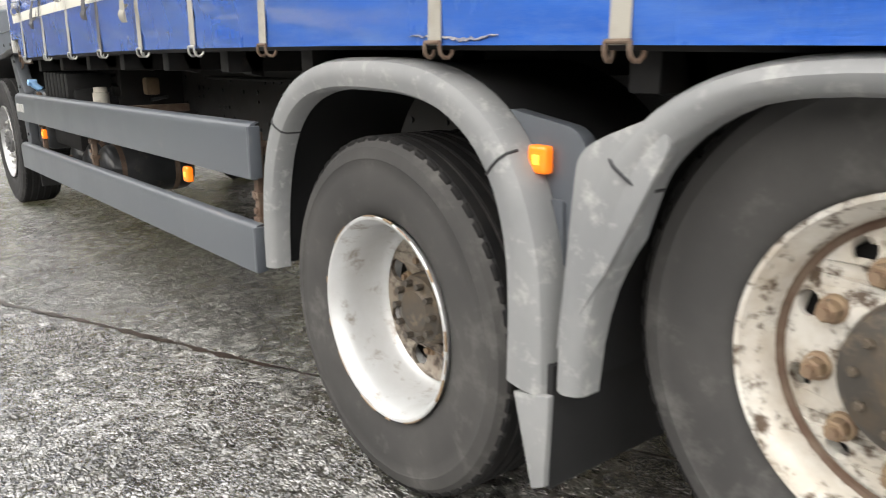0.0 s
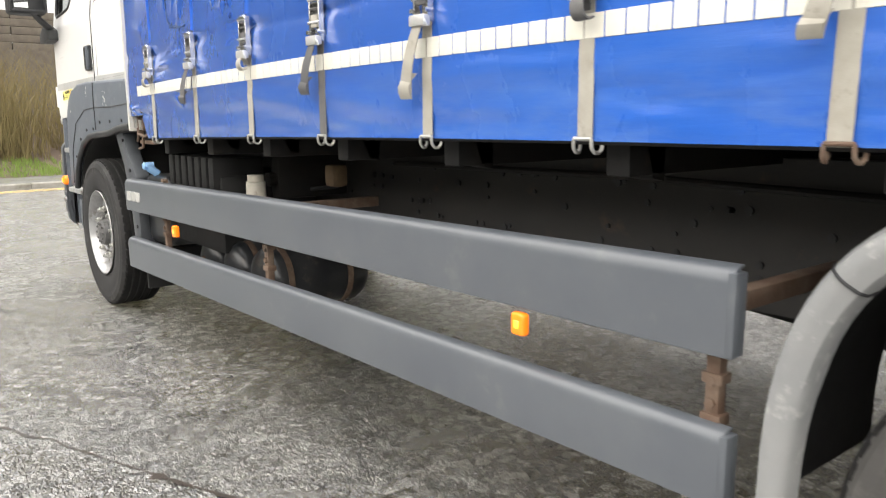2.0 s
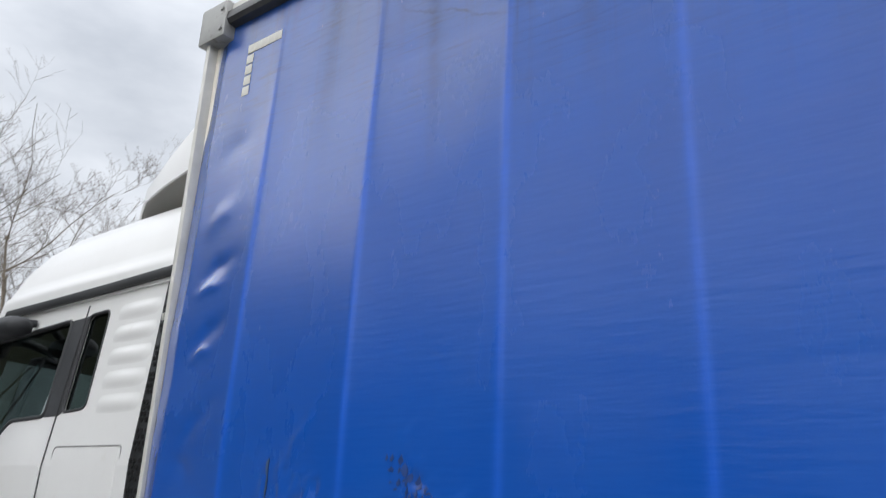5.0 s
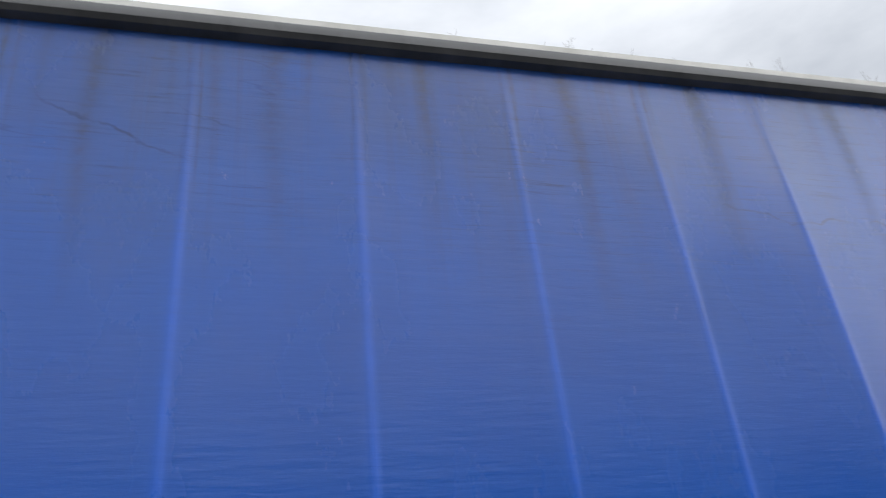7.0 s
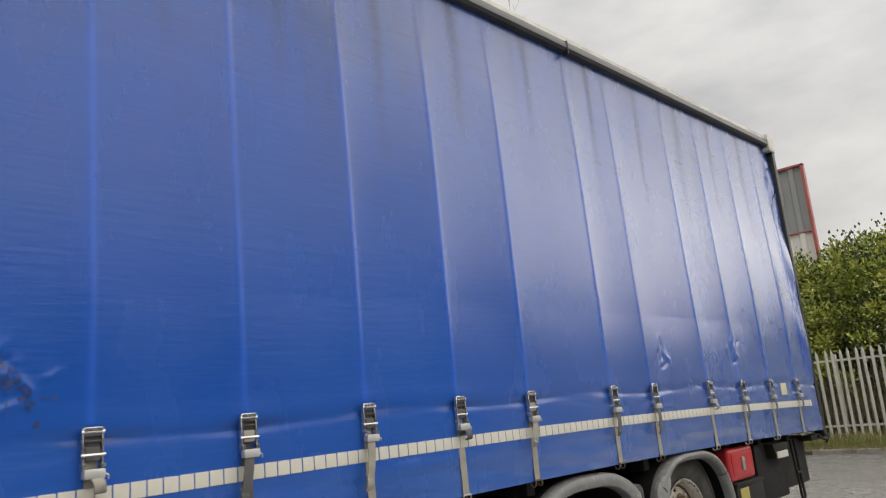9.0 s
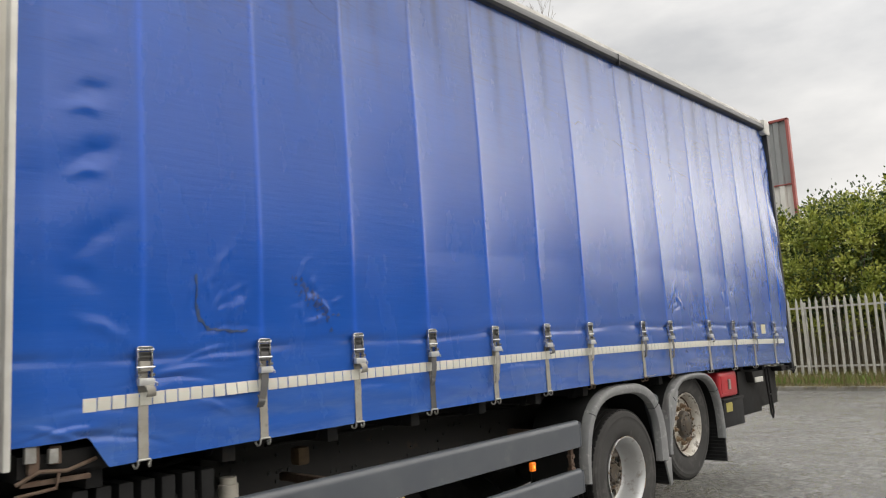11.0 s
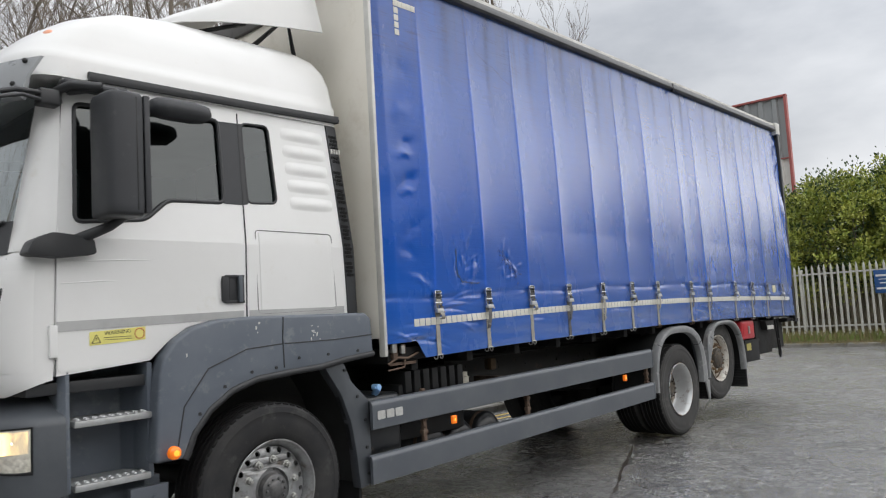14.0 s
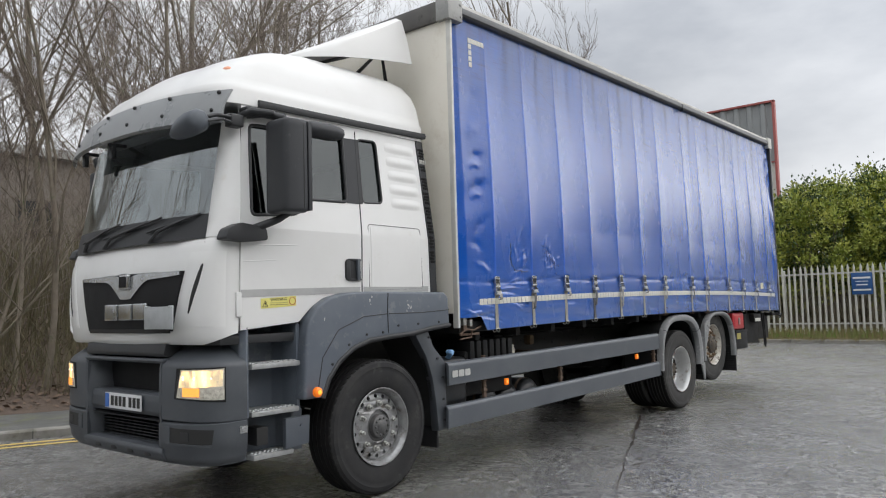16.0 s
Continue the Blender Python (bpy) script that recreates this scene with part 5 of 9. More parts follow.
for k in range(6):
    bm = bmesh.new()
    x, y, z = rnd.uniform(1.2, 2.3), rnd.uniform(0.4, 0.7), rnd.uniform(0.86, 1.10)
    tube(bm, [(x, y, z), (x + rnd.uniform(0.1, 0.4), y - 0.04, z - rnd.uniform(0.02, 0.09)), (x + rnd.uniform(0.5, 0.9), y, z + rnd.uniform(-0.04, 0.04))], 0.012, 6)
    part("air_hose", bm, M_BLACK, truck, "looped black air hose")
for x in (1.98,):
    bm = bmesh.new()
    box(bm, x, x + 0.09, 0.40, 0.80, 0.88, 1.12, 0.015)
    ycyl(bm, x + 0.045, 0.98, 0.36, 0.42, 0.035, 12)
    part("valve_block", bm, M_CHASSIS, truck)
# added dark block that hides the bright ground beyond the chassis
bm = bmesh.new()
box(bm, 2.30, 4.60, 1.75, 2.36, 0.46, 1.10, 0.10, 3)
part("far_side_filler", bm, M_TANK, truck, "dark tank-like block added on the far side to close the view under the bed")

bm = bmesh.new()
box(bm, 0.82, 4.80, 2.44, 2.48, 0.79, 0.98, 0.01)
box(bm, 0.82, 4.80, 2.44, 2.48, 0.42, 0.60, 0.01)
part("far_side_guard", bm, M_SKIRT, truck)

# torn hem by a strap
rnd = random.Random(17)
bm = bmesh.new()
lo, hi = [], []
for k in range(26):
    x = 5.73 + 0.29 * k / 25
    z = 1.250 + 0.004 * math.sin(21 * x) + rnd.uniform(-0.003, 0.003)
    w = 0.0008 + 0.0032 * rnd.random() * math.sin(math.pi * k / 25)
    lo.append(bm.verts.new((x, float(cur_y(x, z)) - 0.009, z - w)))
    hi.append(bm.verts.new((x, float(cur_y(x, z)) - 0.006, z + w)))
for k in range(25):
    bm.faces.new((lo[k], lo[k + 1], hi[k + 1], hi[k]))
thick(part("torn_hem", bm, mat("frayed_white_fabric", (0.22, 0.22, 0.22), 0.8, col2=(0.04, 0.06, 0.14), scale=90), cur, "frayed pale tear along the hem"), 0.002)

# ---- tail ----
bm = bmesh.new()
box(bm, 7.42, 7.87, 0.05, 0.42, 0.925, 1.175, 0.035, 3)
box(bm, 7.46, 7.83, 0.044, 0.06, 0.965, 1.14, 0.012)
rb = part("tool_box", bm, M_RED, truck, "glossy red plastic extinguisher box")
bm = bmesh.new()
box(bm, 7.61, 7.66, 0.030, 0.05, 1.00, 1.10, 0.005)
part("latch", bm, M_STEEL, rb)
bm = bmesh.new()
box(bm, 7.48, 7.98, 0.05, 0.45, 0.63, 0.90, 0.012)
box(bm, 7.47, 7.99, 0.04, 0.46, 0.885, 0.915, 0.008)
wb = part("wheel_chock_box", bm, M_FLAP, truck, "black plastic box under the red one")
bm = bmesh.new()
box(bm, 7.53, 7.68, 0.044, 0.052, 0.78, 0.87, 0.002, 1)
part("box_sticker", bm, mat("faded_yellow_sticker", (0.42, 0.36, 0.10), 0.6), wb)
bm = bmesh.new()
box(bm, 8.02, 8.62, 0.10, 0.16, 0.69, 1.15, 0.015)
box(bm, 8.05, 9.30, 0.16, 2.40, 0.72, 1.14, 0.02)
part("tail_lift", bm, M_CHASSIS, truck, "black tail-lift housing")
bm = bmesh.new()
tube(bm, [(8.70, 0.06, 1.14), (8.70, 0.04, 0.80), (8.71, 0.04, 0.66), (8.745, 0.04, 0.61), (8.785, 0.04, 0.66), (8.79, 0.05, 0.80), (8.79, 0.06, 1.14)], 0.012, 10)
tube(bm, [(8.70, 0.04, 0.86), (8.79, 0.04, 0.86)], 0.010, 8)
part("guard_loop", bm, M_CHASSIS, truck, "bent black steel loop")
bm = bmesh.new()
prism(bm, [(8.22, 1.14), (8.26, 1.02), (8.50, 1.00), (8.54, 1.14)], 0.02, 0.12, "y", 0.012)
lampb = part("work_lamp", bm, M_CHASSIS, truck, "black lamp housing with a pale lens")
bm = bmesh.new()
box(bm, 8.27, 8.50, 0.012, 0.03, 1.02, 1.075, 0.006)
part("lens", bm, M_POST, lampb)
bm = bmesh.new()
box(bm, 9.15, 9.50, 0.03, 0.15, 1.09, 1.14, 0.006)
tube(bm, [(9.30, 0.02, 1.12), (9.38, -0.02, 1.08), (9.46, -0.02, 1.12), (9.52, 0.03, 1.05)], 0.012, 8)
part("rear_latch", bm, M_CHASSIS, truck)
bm = bmesh.new()
box(bm, 8.54, 8.66, float(cur_y(8.6, 1.60)) - 0.012, float(cur_y(8.6, 1.60)) - 0.006, 1.53, 1.63, 0.001, 1)
part("curtain_label", bm, mat("cream_label_film", (0.60, 0.56, 0.38), 0.5), cur, "small cream label")

# ================= cab =================
YC = 1.13  # middle of the cab
BEHIND_CAB = set(truck.children)


def side_y(z):
    """The near side leans in above the waist."""
    return 0.060 + 0.085 * max(0.0, (z - 1.95) / 0.85)


def flip(bm):
    for v in bm.verts:
        v.co.y = 2 * YC - v.co.y
    return bm


WIN_DOOR = rounded([(-1.045, 2.665), (-0.20, 2.705), (-0.205, 2.195), (-0.56, 2.185), (-0.70, 2.065), (-1.075, 2.035)], 0.04)
WIN_REAR = rounded([(-0.040, 2.712), (0.158, 2.72), (0.174, 2.218), (-0.042, 2.205)], 0.04)


def cab_side(far):
    # lower skin: door and rear quarter down to the wing
    low = [(-1.185, 1.27), (-0.70, 1.31), (-0.60, 1.40), (-0.48, 1.465), (-0.30, 1.505), (-0.10, 1.515), (0.69, 1.505), (0.675, 1.95), (-1.165, 1.95)]
    bm = bmesh.new()
    holed(bm, low, [], lambda u, v: (u, side_y(v), v))
    up = [(-1.165, 1.95), (0.675, 1.95), (0.635, 2.835), (-1.095, 2.815)]
    holed(bm, up, [WIN_DOOR, WIN_REAR], lambda u, v: (u, side_y(v), v))
    bmesh.ops.remove_doubles(bm, verts=bm.verts[:], dist=0.0005)
    if far:
        flip(bm)
    ob = part("side_skin", bm, M_WHITE, truck, "" if far else "white cab side with door and locker", smooth=0)
    thick(ob, 0.035, -1.0 if not far else -1.0)
    return ob


cab_side(False)
cab_side(True)


def on_side(pts, proud, depth, bev=0.0):
    """A moulding laid on the near cab side."""
    bm = bmesh.new()
    return prism(bm, pts, proud, proud + depth, place=lambda u, v, d: (u, side_y(v) + d, v))


# door: shut lines, waist crease, handle
door = part("door", on_side(rounded([(-1.17, 1.955), (-0.10, 1.955), (-0.10, 1.53), (-0.31, 1.517), (-0.49, 1.476), (-0.61, 1.41), (-0.71, 1.32), (-1.172, 1.285)], 0.03), -0.0035, 0.006, 0.002), M_WHITE, truck, "white cab door")
for pts in ([(-1.186, 1.27), (-1.180, 1.27), (-1.100, 2.76), (-1.106, 2.76)], [(-0.096, 1.515), (-0.089, 1.515), (-0.079, 1.95), (-0.060, 2.77), (-0.067, 2.77), (-0.086, 1.95)]):
    part("shut_line", on_side(pts, -0.0045, 0.004), M_BLACK, door)
for z, x0, x1 in ((1.845, -1.15, -0.42), (1.735, -1.15, -0.72)):
    bm = bmesh.new()
    tube(bm, [(x0, side_y(z) - 0.002, z - 0.012), ((x0 + x1) / 2, side_y(z) - 0.002, z), (x1, side_y(z) + 0.004, z)], [0.0035, 0.0045, 0.001], 8)
    part("waist_crease", bm, M_WHITE, door)
bm = bmesh.new()
prism(bm, rounded([(-0.262, 1.615), (-0.262, 1.745), (-0.235, 1.765), (-0.112, 1.765), (-0.112, 1.60), (-0.24, 1.60)], 0.02), 0.047, 0.062, "y", 0.005)
box(bm, -0.262, -0.215, 0.040, 0.05, 1.61, 1.758, 0.008)
box(bm, -0.24, -0.112, 0.040, 0.05, 1.748, 1.765, 0.004)
box(bm, -0.24, -0.112, 0.040, 0.05, 1.60, 1.616, 0.004)
handle = part("door_handle", bm, M_BLACK, door, "black recessed door handle")
bm = bmesh.new()
box(bm, -0.160, -0.132, 0.026, 0.050, 1.605, 1.762, 0.008, 2)
part("handle_grip", bm, M_GREY, handle)
part("stripe", on_side([(-1.175, 1.485), (-0.115, 1.51), (-0.115, 1.555), (-1.175, 1.535)], -0.0065, 0.002), M_STRIPE, door, "grey vinyl waist stripe")
part("stripe", on_side([(-0.075, 1.51), (0.66, 1.515), (0.66, 1.56), (-0.075, 1.555)], -0.0025, 0.002), M_STRIPE, truck, "grey vinyl waist stripe")
# warning sticker
stick = part("warning_sticker", on_side(rounded([(-1.018, 1.408), (-0.724, 1.424), (-0.724, 1.492), (-1.018, 1.476)], 0.006), -0.0062, 0.0018), M_YELLOW, door, "yellow warning sticker with black print")
me = text_mesh("WARNING", 0.029, Matrix.Translation((-0.872, 0.0535, 1.469)) @ Matrix.Rotation(radians(-3.0), 4, 'Y') @ Matrix.Rotation(radians(90), 4, 'X'), 0.0008)
link_mesh("lettering", me, M_INK, stick)
bm = bmesh.new()
for k in range(2):
    box(bm, -0.945, -0.800, 0.0525, 0.054, 1.432 + k * 0.012, 1.4345 + k * 0.012)
part("small_print", bm, M_INK, stick)
bm = bmesh.new()
for a, b in (((-1.005, 1.420), (-0.963, 1.422)), ((-0.963, 1.422), (-0.984, 1.462)), ((-0.984, 1.462), (-1.005, 1.420))):
    tube(bm, [(a[0], 0.0525, a[1]), (b[0], 0.0525, b[1])], 0.0019, 6)
tube(bm, [(-0.984, 0.0525, 1.432), (-0.984, 0.0525, 1.448)], 0.0022, 6)
part("triangle_sign", bm, M_INK, stick)
bm = bmesh.new()
tube(bm, [(-0.757 + 0.026 * math.cos(2 * math.pi * k / 20), 0.0525, 1.457 + 0.026 * math.sin(2 * math.pi * k / 20)) for k in range(21)], 0.0020, 6)
part("round_sign", bm, M_INK_RED, stick)

# windows
bm = bmesh.new()
holed(bm, [(-1.06, 2.70), (-0.03, 2.73), (-0.03, 2.16), (-0.56, 2.15), (-0.72, 2.04), (-1.10, 2.01)], [], lambda u, v: (u, side_y(v) + 0.018, v))
facing(part("side_window", bm, M_WINDOW, truck, "tinted door window"), (0, -1, 0)).visible_shadow = False
bm = bmesh.new()
holed(bm, [(-0.058, 2.74), (0.185, 2.74), (0.20, 2.19), (-0.058, 2.18)], [], lambda u, v: (u, side_y(v) + 0.016, v))
facing(part("quarter_window", bm, M_WINDOW, truck, "tinted rear quarter window"), (0, -1, 0)).visible_shadow = False
bm = bmesh.new()
holed(flip(bm), [(-1.06, 2.70), (0.17, 2.73), (0.17, 2.16), (-0.56, 2.15), (-1.10, 2.01)], [], lambda u, v: (u, 2 * YC - side_y(v) - 0.018, v))
facing(part("far_window", bm, M_WINDOW, truck), (0, 1, 0)).visible_shadow = False
for lp, r in ((WIN_DOOR, 0.013), (WIN_REAR, 0.009)):
    bm = bmesh.new()
    c = lp + lp[:2]
    tube(bm, [(u, side_y(v) + 0.004, v) for u, v in c], r, 8, False)
    part("window_seal", bm, M_BLACK, truck, "black rubber window seal")
part("pillar_panel", on_side(rounded([(-0.200, 2.70), (-0.068, 2.705), (-0.080, 2.19), (-0.208, 2.19)], 0.01), -0.003, 0.012, 0.002), M_SHELL, truck, "black middle pillar panel")
part("pillar_panel", on_side(rounded([(-0.060, 2.705), (-0.036, 2.71), (-0.038, 2.20), (-0.072, 2.19)], 0.01), -0.003, 0.012, 0.002), M_BLACK, truck)
# locker flap and air ribs
bm = bmesh.new()
loft(bm, [[(x, side_y(z) + d, z) for x, d in ((0.010, 0.0), (0.014, -0.003), (0.56 + 0.03 * (2.03 - z), -0.003), (0.565 + 0.03 * (2.03 - z), 0.0))] for z in (1.555, 1.56, 1.95, 2.015, 2.02)], False)
lk = part("locker_flap", bm, M_WHITE, truck, "white side locker flap", smooth=20)
bm = bmesh.new()
lp = rounded([(-0.010, 2.040), (0.580, 2.035), (0.596, 1.540), (-0.010, 1.530)], 0.03)
tube(bm, [(u, side_y(v) + 0.0005, v) for u, v in lp + lp[:1]], 0.0035, 6, False)
part("flap_seal", bm, mat("grey_shut_line", (0.16, 0.16, 0.155), 0.6), lk)
for k in range(5):
    z = 2.69 - k * 0.115
    bm = bmesh.new()
    rows = []
    for i in range(11):
        t = i / 10
        w = math.sin(math.pi * t) ** 0.5
        x = 0.245 + 0.36 * t + 0.006 * k
        rows.append([(x, side_y(z + v * 0.054) - 0.011 * w * (0.5 + 0.5 * math.cos(math.pi * v)) + 0.0008, z + v * 0.054) for v in (-1, -0.8, -0.6, -0.4, -0.2, 0, 0.2, 0.4, 0.6, 0.8, 1)])
    loft(bm, rows, False)
    part("air_rib", bm, M_WHITE, truck, "", 80)
# black pierced air panel behind the cab side
bm = bmesh.new()
prism(bm, [(0.632, 2.80), (0.725, 2.80), (0.755, 2.40), (0.790, 1.95), (0.800, 1.49), (0.690, 1.49), (0.676, 1.95), (0.655, 2.40)], -0.010, 0.05, place=lambda u, v, d: (u, side_y(v) + d + 0.35 * max(0, u - 0.70), v), bev=0.004)
vent = part("air_panel", bm, M_SHELL, truck, "black pierced air panel")
# holes are discs on the panel, their darkness put into the colour
bm = bmesh.new()
for z0, n in ((2.72, 4), (2.575, 2), (2.47, 4), (2.345, 4), (2.22, 4), (2.095, 4), (1.97, 4), (1.845, 4)):
    for i in range(n):
        for j in range(3):
            z = z0 - i * 0.026
            x = 0.653 + (2.80 - z) * 0.042 + j * 0.025 + (0.0125 if i % 2 else 0)
            if x < 0.735 + (2.8 - z) * 0.05:
                t = bmesh.new()
                lathe(t, [(-0.001, 0.0), (-0.001, 0.0110), (0.003, 0.0120)], 0, 0, 0, 6)
                join(bm, t, Matrix.Translation((x, side_y(z) - 0.0105 + 0.35 * max(0, x - 0.70), z)))
part("air_panel_hole_disc", bm, mat("black_hole_disc", (0.004, 0.004, 0.004), 0.9), vent)["kind"] = "stuff"
bm = bmesh.new()
for j in range(4):
    box(bm, 0.655 + j * 0.022, 0.668 + j * 0.022, 0.112, 0.125, 2.60, 2.635, 0.002, 1)
part("panel_label", bm, M_POST, vent)
# gutter strip under the roof moulding
bm = bmesh.new()
loft(bm, [[(x, side_y(2.8) + dy - 0.022, z + dz) for dy, dz in ((-0.010, -0.022), (-0.016, 0.0), (-0.010, 0.024), (0.04, 0.024), (0.04, -0.022))] for x, z in ((-0.97, 2.822), (-0.4, 2.826), (0.1, 2.832), (0.50, 2.84), (0.735, 2.845))])
part("gutter_strip", bm, M_BLACK, truck, "black roof gutter strip")
bm = bmesh.new()
box(bm, 0.60, 0.66, 0.16, 2 * YC - 0.16, 1.30, 2.80, 0.01)
part("rear_wall", bm, M_WHITE, truck)
bm = bmesh.new()
box(bm, -1.30, 0.64, 0.10, 2 * YC - 0.10, 1.18, 1.24, 0.01)
part("cab_floor", bm, M_BLACK, truck)


# front of the cab: one outline at each height
def half_outline(xf, xs, ys, n=18, ex=2.7, reach=0.42):
    """From the door line round the corner to the middle of the front, near side."""
    out = []
    x1 = xf + 0.045
    for k in range(n + 1):
        a = math.pi / 2 * k / n
        out.append((xs + (x1 - xs) * math.sin(a) ** (2 / ex), ys + reach * (1 - math.cos(a) ** (2 / ex))))
    y0 = ys + reach
    for k in range(1, 9):
        t = k / 8
        out.append((x1 + (xf - x1) * (1 - (1 - t) ** 2), y0 + (YC - y0) * t))
    return out


def whole(h, z):
    return [(x, y, z) for x, y in h] + [(x, 2 * YC - y, z) for x, y in reversed(h[:-1])]


MASK = [(1.185, -1.425), (1.21, -1.45), (1.30, -1.462), (1.50, -1.468), (1.70, -1.462), (1.82, -1.445), (1.875, -1.42), (1.90, -1.395)]
rows = []
for z, xf in MASK:
    xs = -1.188 + 0.025 * (z - 1.27)
    h = half_outline(xf, xs, side_y(z) + 0.006)
    row = whole(h, z)
    # the lower edge climbs towards the corners
    lift = [max(0.0, 1 - (k / 11.0)) for k in range(len(h))]
    lift = lift + lift[-2::-1]
    rows.append([(x, y, zz + (0.07 * q if z < 1.22 else 0)) for (x, y, zz), q in zip(row, lift)])
bm = bmesh.new()
loft(bm, rows, False)
mask_ob = part("front_panel", bm, M_WHITE, truck, "white cab front panel", smooth=60)
thick(mask_ob, 0.02, -1.0)


def front_at(y, z):
    """Front surface of the lower panel."""
    zz = [m[0] for m in MASK]
    xf = float(np.interp(z, zz, [m[1] for m in MASK]))
    h = half_outline(xf, -1.188 + 0.025 * (z - 1.27), side_y(z) + 0.006)
    yy = y if y <= YC else 2 * YC - y
    return float(np.interp(yy, [q[1] for q in h], [q[0] for q in h]))


def front_strip(name, lo, hi, y0, y1, proud, material, parent, n=24, depth=0.01, label="", nz=6):
    """A band across the front between two heights, each a function of y."""
    bm = bmesh.new()
    rows = []
    for k in range(n + 1):
        y = y0 + (y1 - y0) * k / n
        a, b = lo(y), hi(y)
        zs = [a + (b - a) * q / nz for q in range(nz + 1)]
        rows.append([(front_at(y, z) - proud, y, z) for z in zs] + [(front_at(y, z) - proud + depth, y, z) for z in reversed(zs)])
    loft(bm, rows)
    return part(name, bm, material, parent, label)


def front_patch(name, left, right, z0, z1, proud, material, parent, far=False, n=10, nv=8, depth=0.012, label=""):
    """An upright patch on the front between two edges, each a function of height."""
    bm = bmesh.new()
    rows = []
    for k in range(nv + 1):
        z = z0 + (z1 - z0) * k / nv
        a, b = left(z), right(z)
        ys = [a + (b - a) * q / n for q in range(n + 1)]
        edge = [proud if 0 < q < n and 0 < k < nv else proud * 0.4 for q in range(n + 1)]
        rows.append([(front_at(y, z) - e, y, z) for y, e in zip(ys, edge)] + [(front_at(y, z) + depth, y, z) for y in reversed(ys)])
    loft(bm, rows)
    return part(name, flip(bm) if far else bm, material, parent, label)


GC = 0.985  # middle of the grille
GE = 2.11  # sum of its two ends


def gx(y):
    return abs(y - GC)


grille = front_strip("grille", lambda y: 1.275 + 0.0 * y, lambda y: 1.675 - 0.02 * max(0, gx(y) - 0.3), 0.53, GE - 0.53, 0.012, M_GRILLE, truck, 24, 0.01, "glossy black grille panel with silver wing trim")
for s in (False, True):
    # slanting ends of the grille
    bm = bmesh.new()
    rows = []
    for k in range(9):
        z = 1.275 + 0.395 * k / 8
        a = 0.475 - 0.145 * k / 8
        ys = [a + (0.535 - a) * q / 4 for q in range(5)]
        if s:
            ys = [GE - y for y in ys]
        rows.append([(front_at(y, z) - 0.012, y, z) for y in ys] + [(front_at(y, z), y, z) for y in reversed(ys)])
    loft(bm, rows)
    part("grille_end", bm, M_GRILLE, grille)
front_strip("wing_trim", lambda y: 1.648 - 0.035 * max(0, 1 - gx(y) / 0.70) - 0.115 * min(1, max(0, 1.35 - gx(y) / 0.20)) ** 1.3, lambda y: 1.672 - 0.03 * max(0, 1 - gx(y) / 0.16), 0.36, GE - 0.36, 0.022, M_CHROME, grille, 40, 0.012, "satin silver wing trim")
front_strip("grille_slot", lambda y: 1.262, lambda y: 1.290, 0.50, GE - 0.50, 0.016, M_INK, grille, 12)
bm = bmesh.new()
box(bm, -1.505, -1.478, GC - 0.068, GC + 0.068, 1.565, 1.678, 0.02, 3)
emb = part("emblem", bm, M_CHROME, grille, "plain silver emblem")
bm = bmesh.new()
box(bm, -1.5085, -1.503, GC - 0.045, GC + 0.045, 1.583, 1.660, 0.008, 2)
part("emblem_field", bm, M_GRILLE, emb)
for k in range(3):
    y = 1.275 - k * 0.205
    bm = bmesh.new()
    box(bm, -1.497, -1.468, y - 0.180, y, 1.352, 1.468, 0.010, 3)
    part("badge", bm, M_CHROME, grille, "plain silver badge block")
bm = bmesh.new()
box(bm, -1.515, -1.503, 0.31, 0.67, 1.292, 1.440, 0.006)
for y in (0.34, 0.64):
    box(bm, -1.52, -1.49, y - 0.01, y + 0.01, 1.43, 1.446, 0.002, 1)
box(bm, -1.505, -1.44, 0.52, 0.64, 1.33, 1.40, 0.004)
part("hazard_board", bm, mat("grey_aluminium_board", (0.46, 0.48, 0.49), 0.4, 0.3, scale=8), grille, "plain grey metal board")
for s in (0, 1):
    front_patch("corner_panel", lambda z: 0.078, lambda z: 0.40 - 0.10 * (z - 1.32) / 0.46, 1.30, 1.79, 0.010, M_WHITE, truck, bool(s), 14, 12)
    cs = lambda z: 0.295 - 0.125 * (z - 1.37) / 0.36
    front_patch("corner_slot", lambda z: cs(z) - 0.030 * math.sin(math.pi * min(1, max(0, (z - 1.36) / 0.38))) ** 0.7 - 0.002, lambda z: cs(z) + 0.020 * math.sin(math.pi * min(1, max(0, (z - 1.36) / 0.38))) + 0.002, 1.37, 1.73, 0.014, M_INK, truck, bool(s), 3, 10, label="black slit in the corner panel")
    bm = bmesh.new()
    y = 0.062 if not s else 2 * YC - 0.062
    box(bm, -1.21, -1.17, y - 0.015, y + 0.02, 1.36, 1.52, 0.008)
    part("hinge_cover", bm, M_WHITE, truck)
bm = bmesh.new()
loft(bm, [[(-1.33, 2 * YC - 0.10 + o, z), (-1.24, 2 * YC - 0.035 + o, z), (-1.23, 2 * YC - 0.045 + o, z), (-1.32, 2 * YC - 0.115 + o, z)] for z, o in ((1.24, 0.0), (1.28, 0.06), (1.45, 0.08), (1.62, 0.07), (1.68, 0.0))])
part("corner_fin", bm, M_WHITE, truck, "white corner air fin")


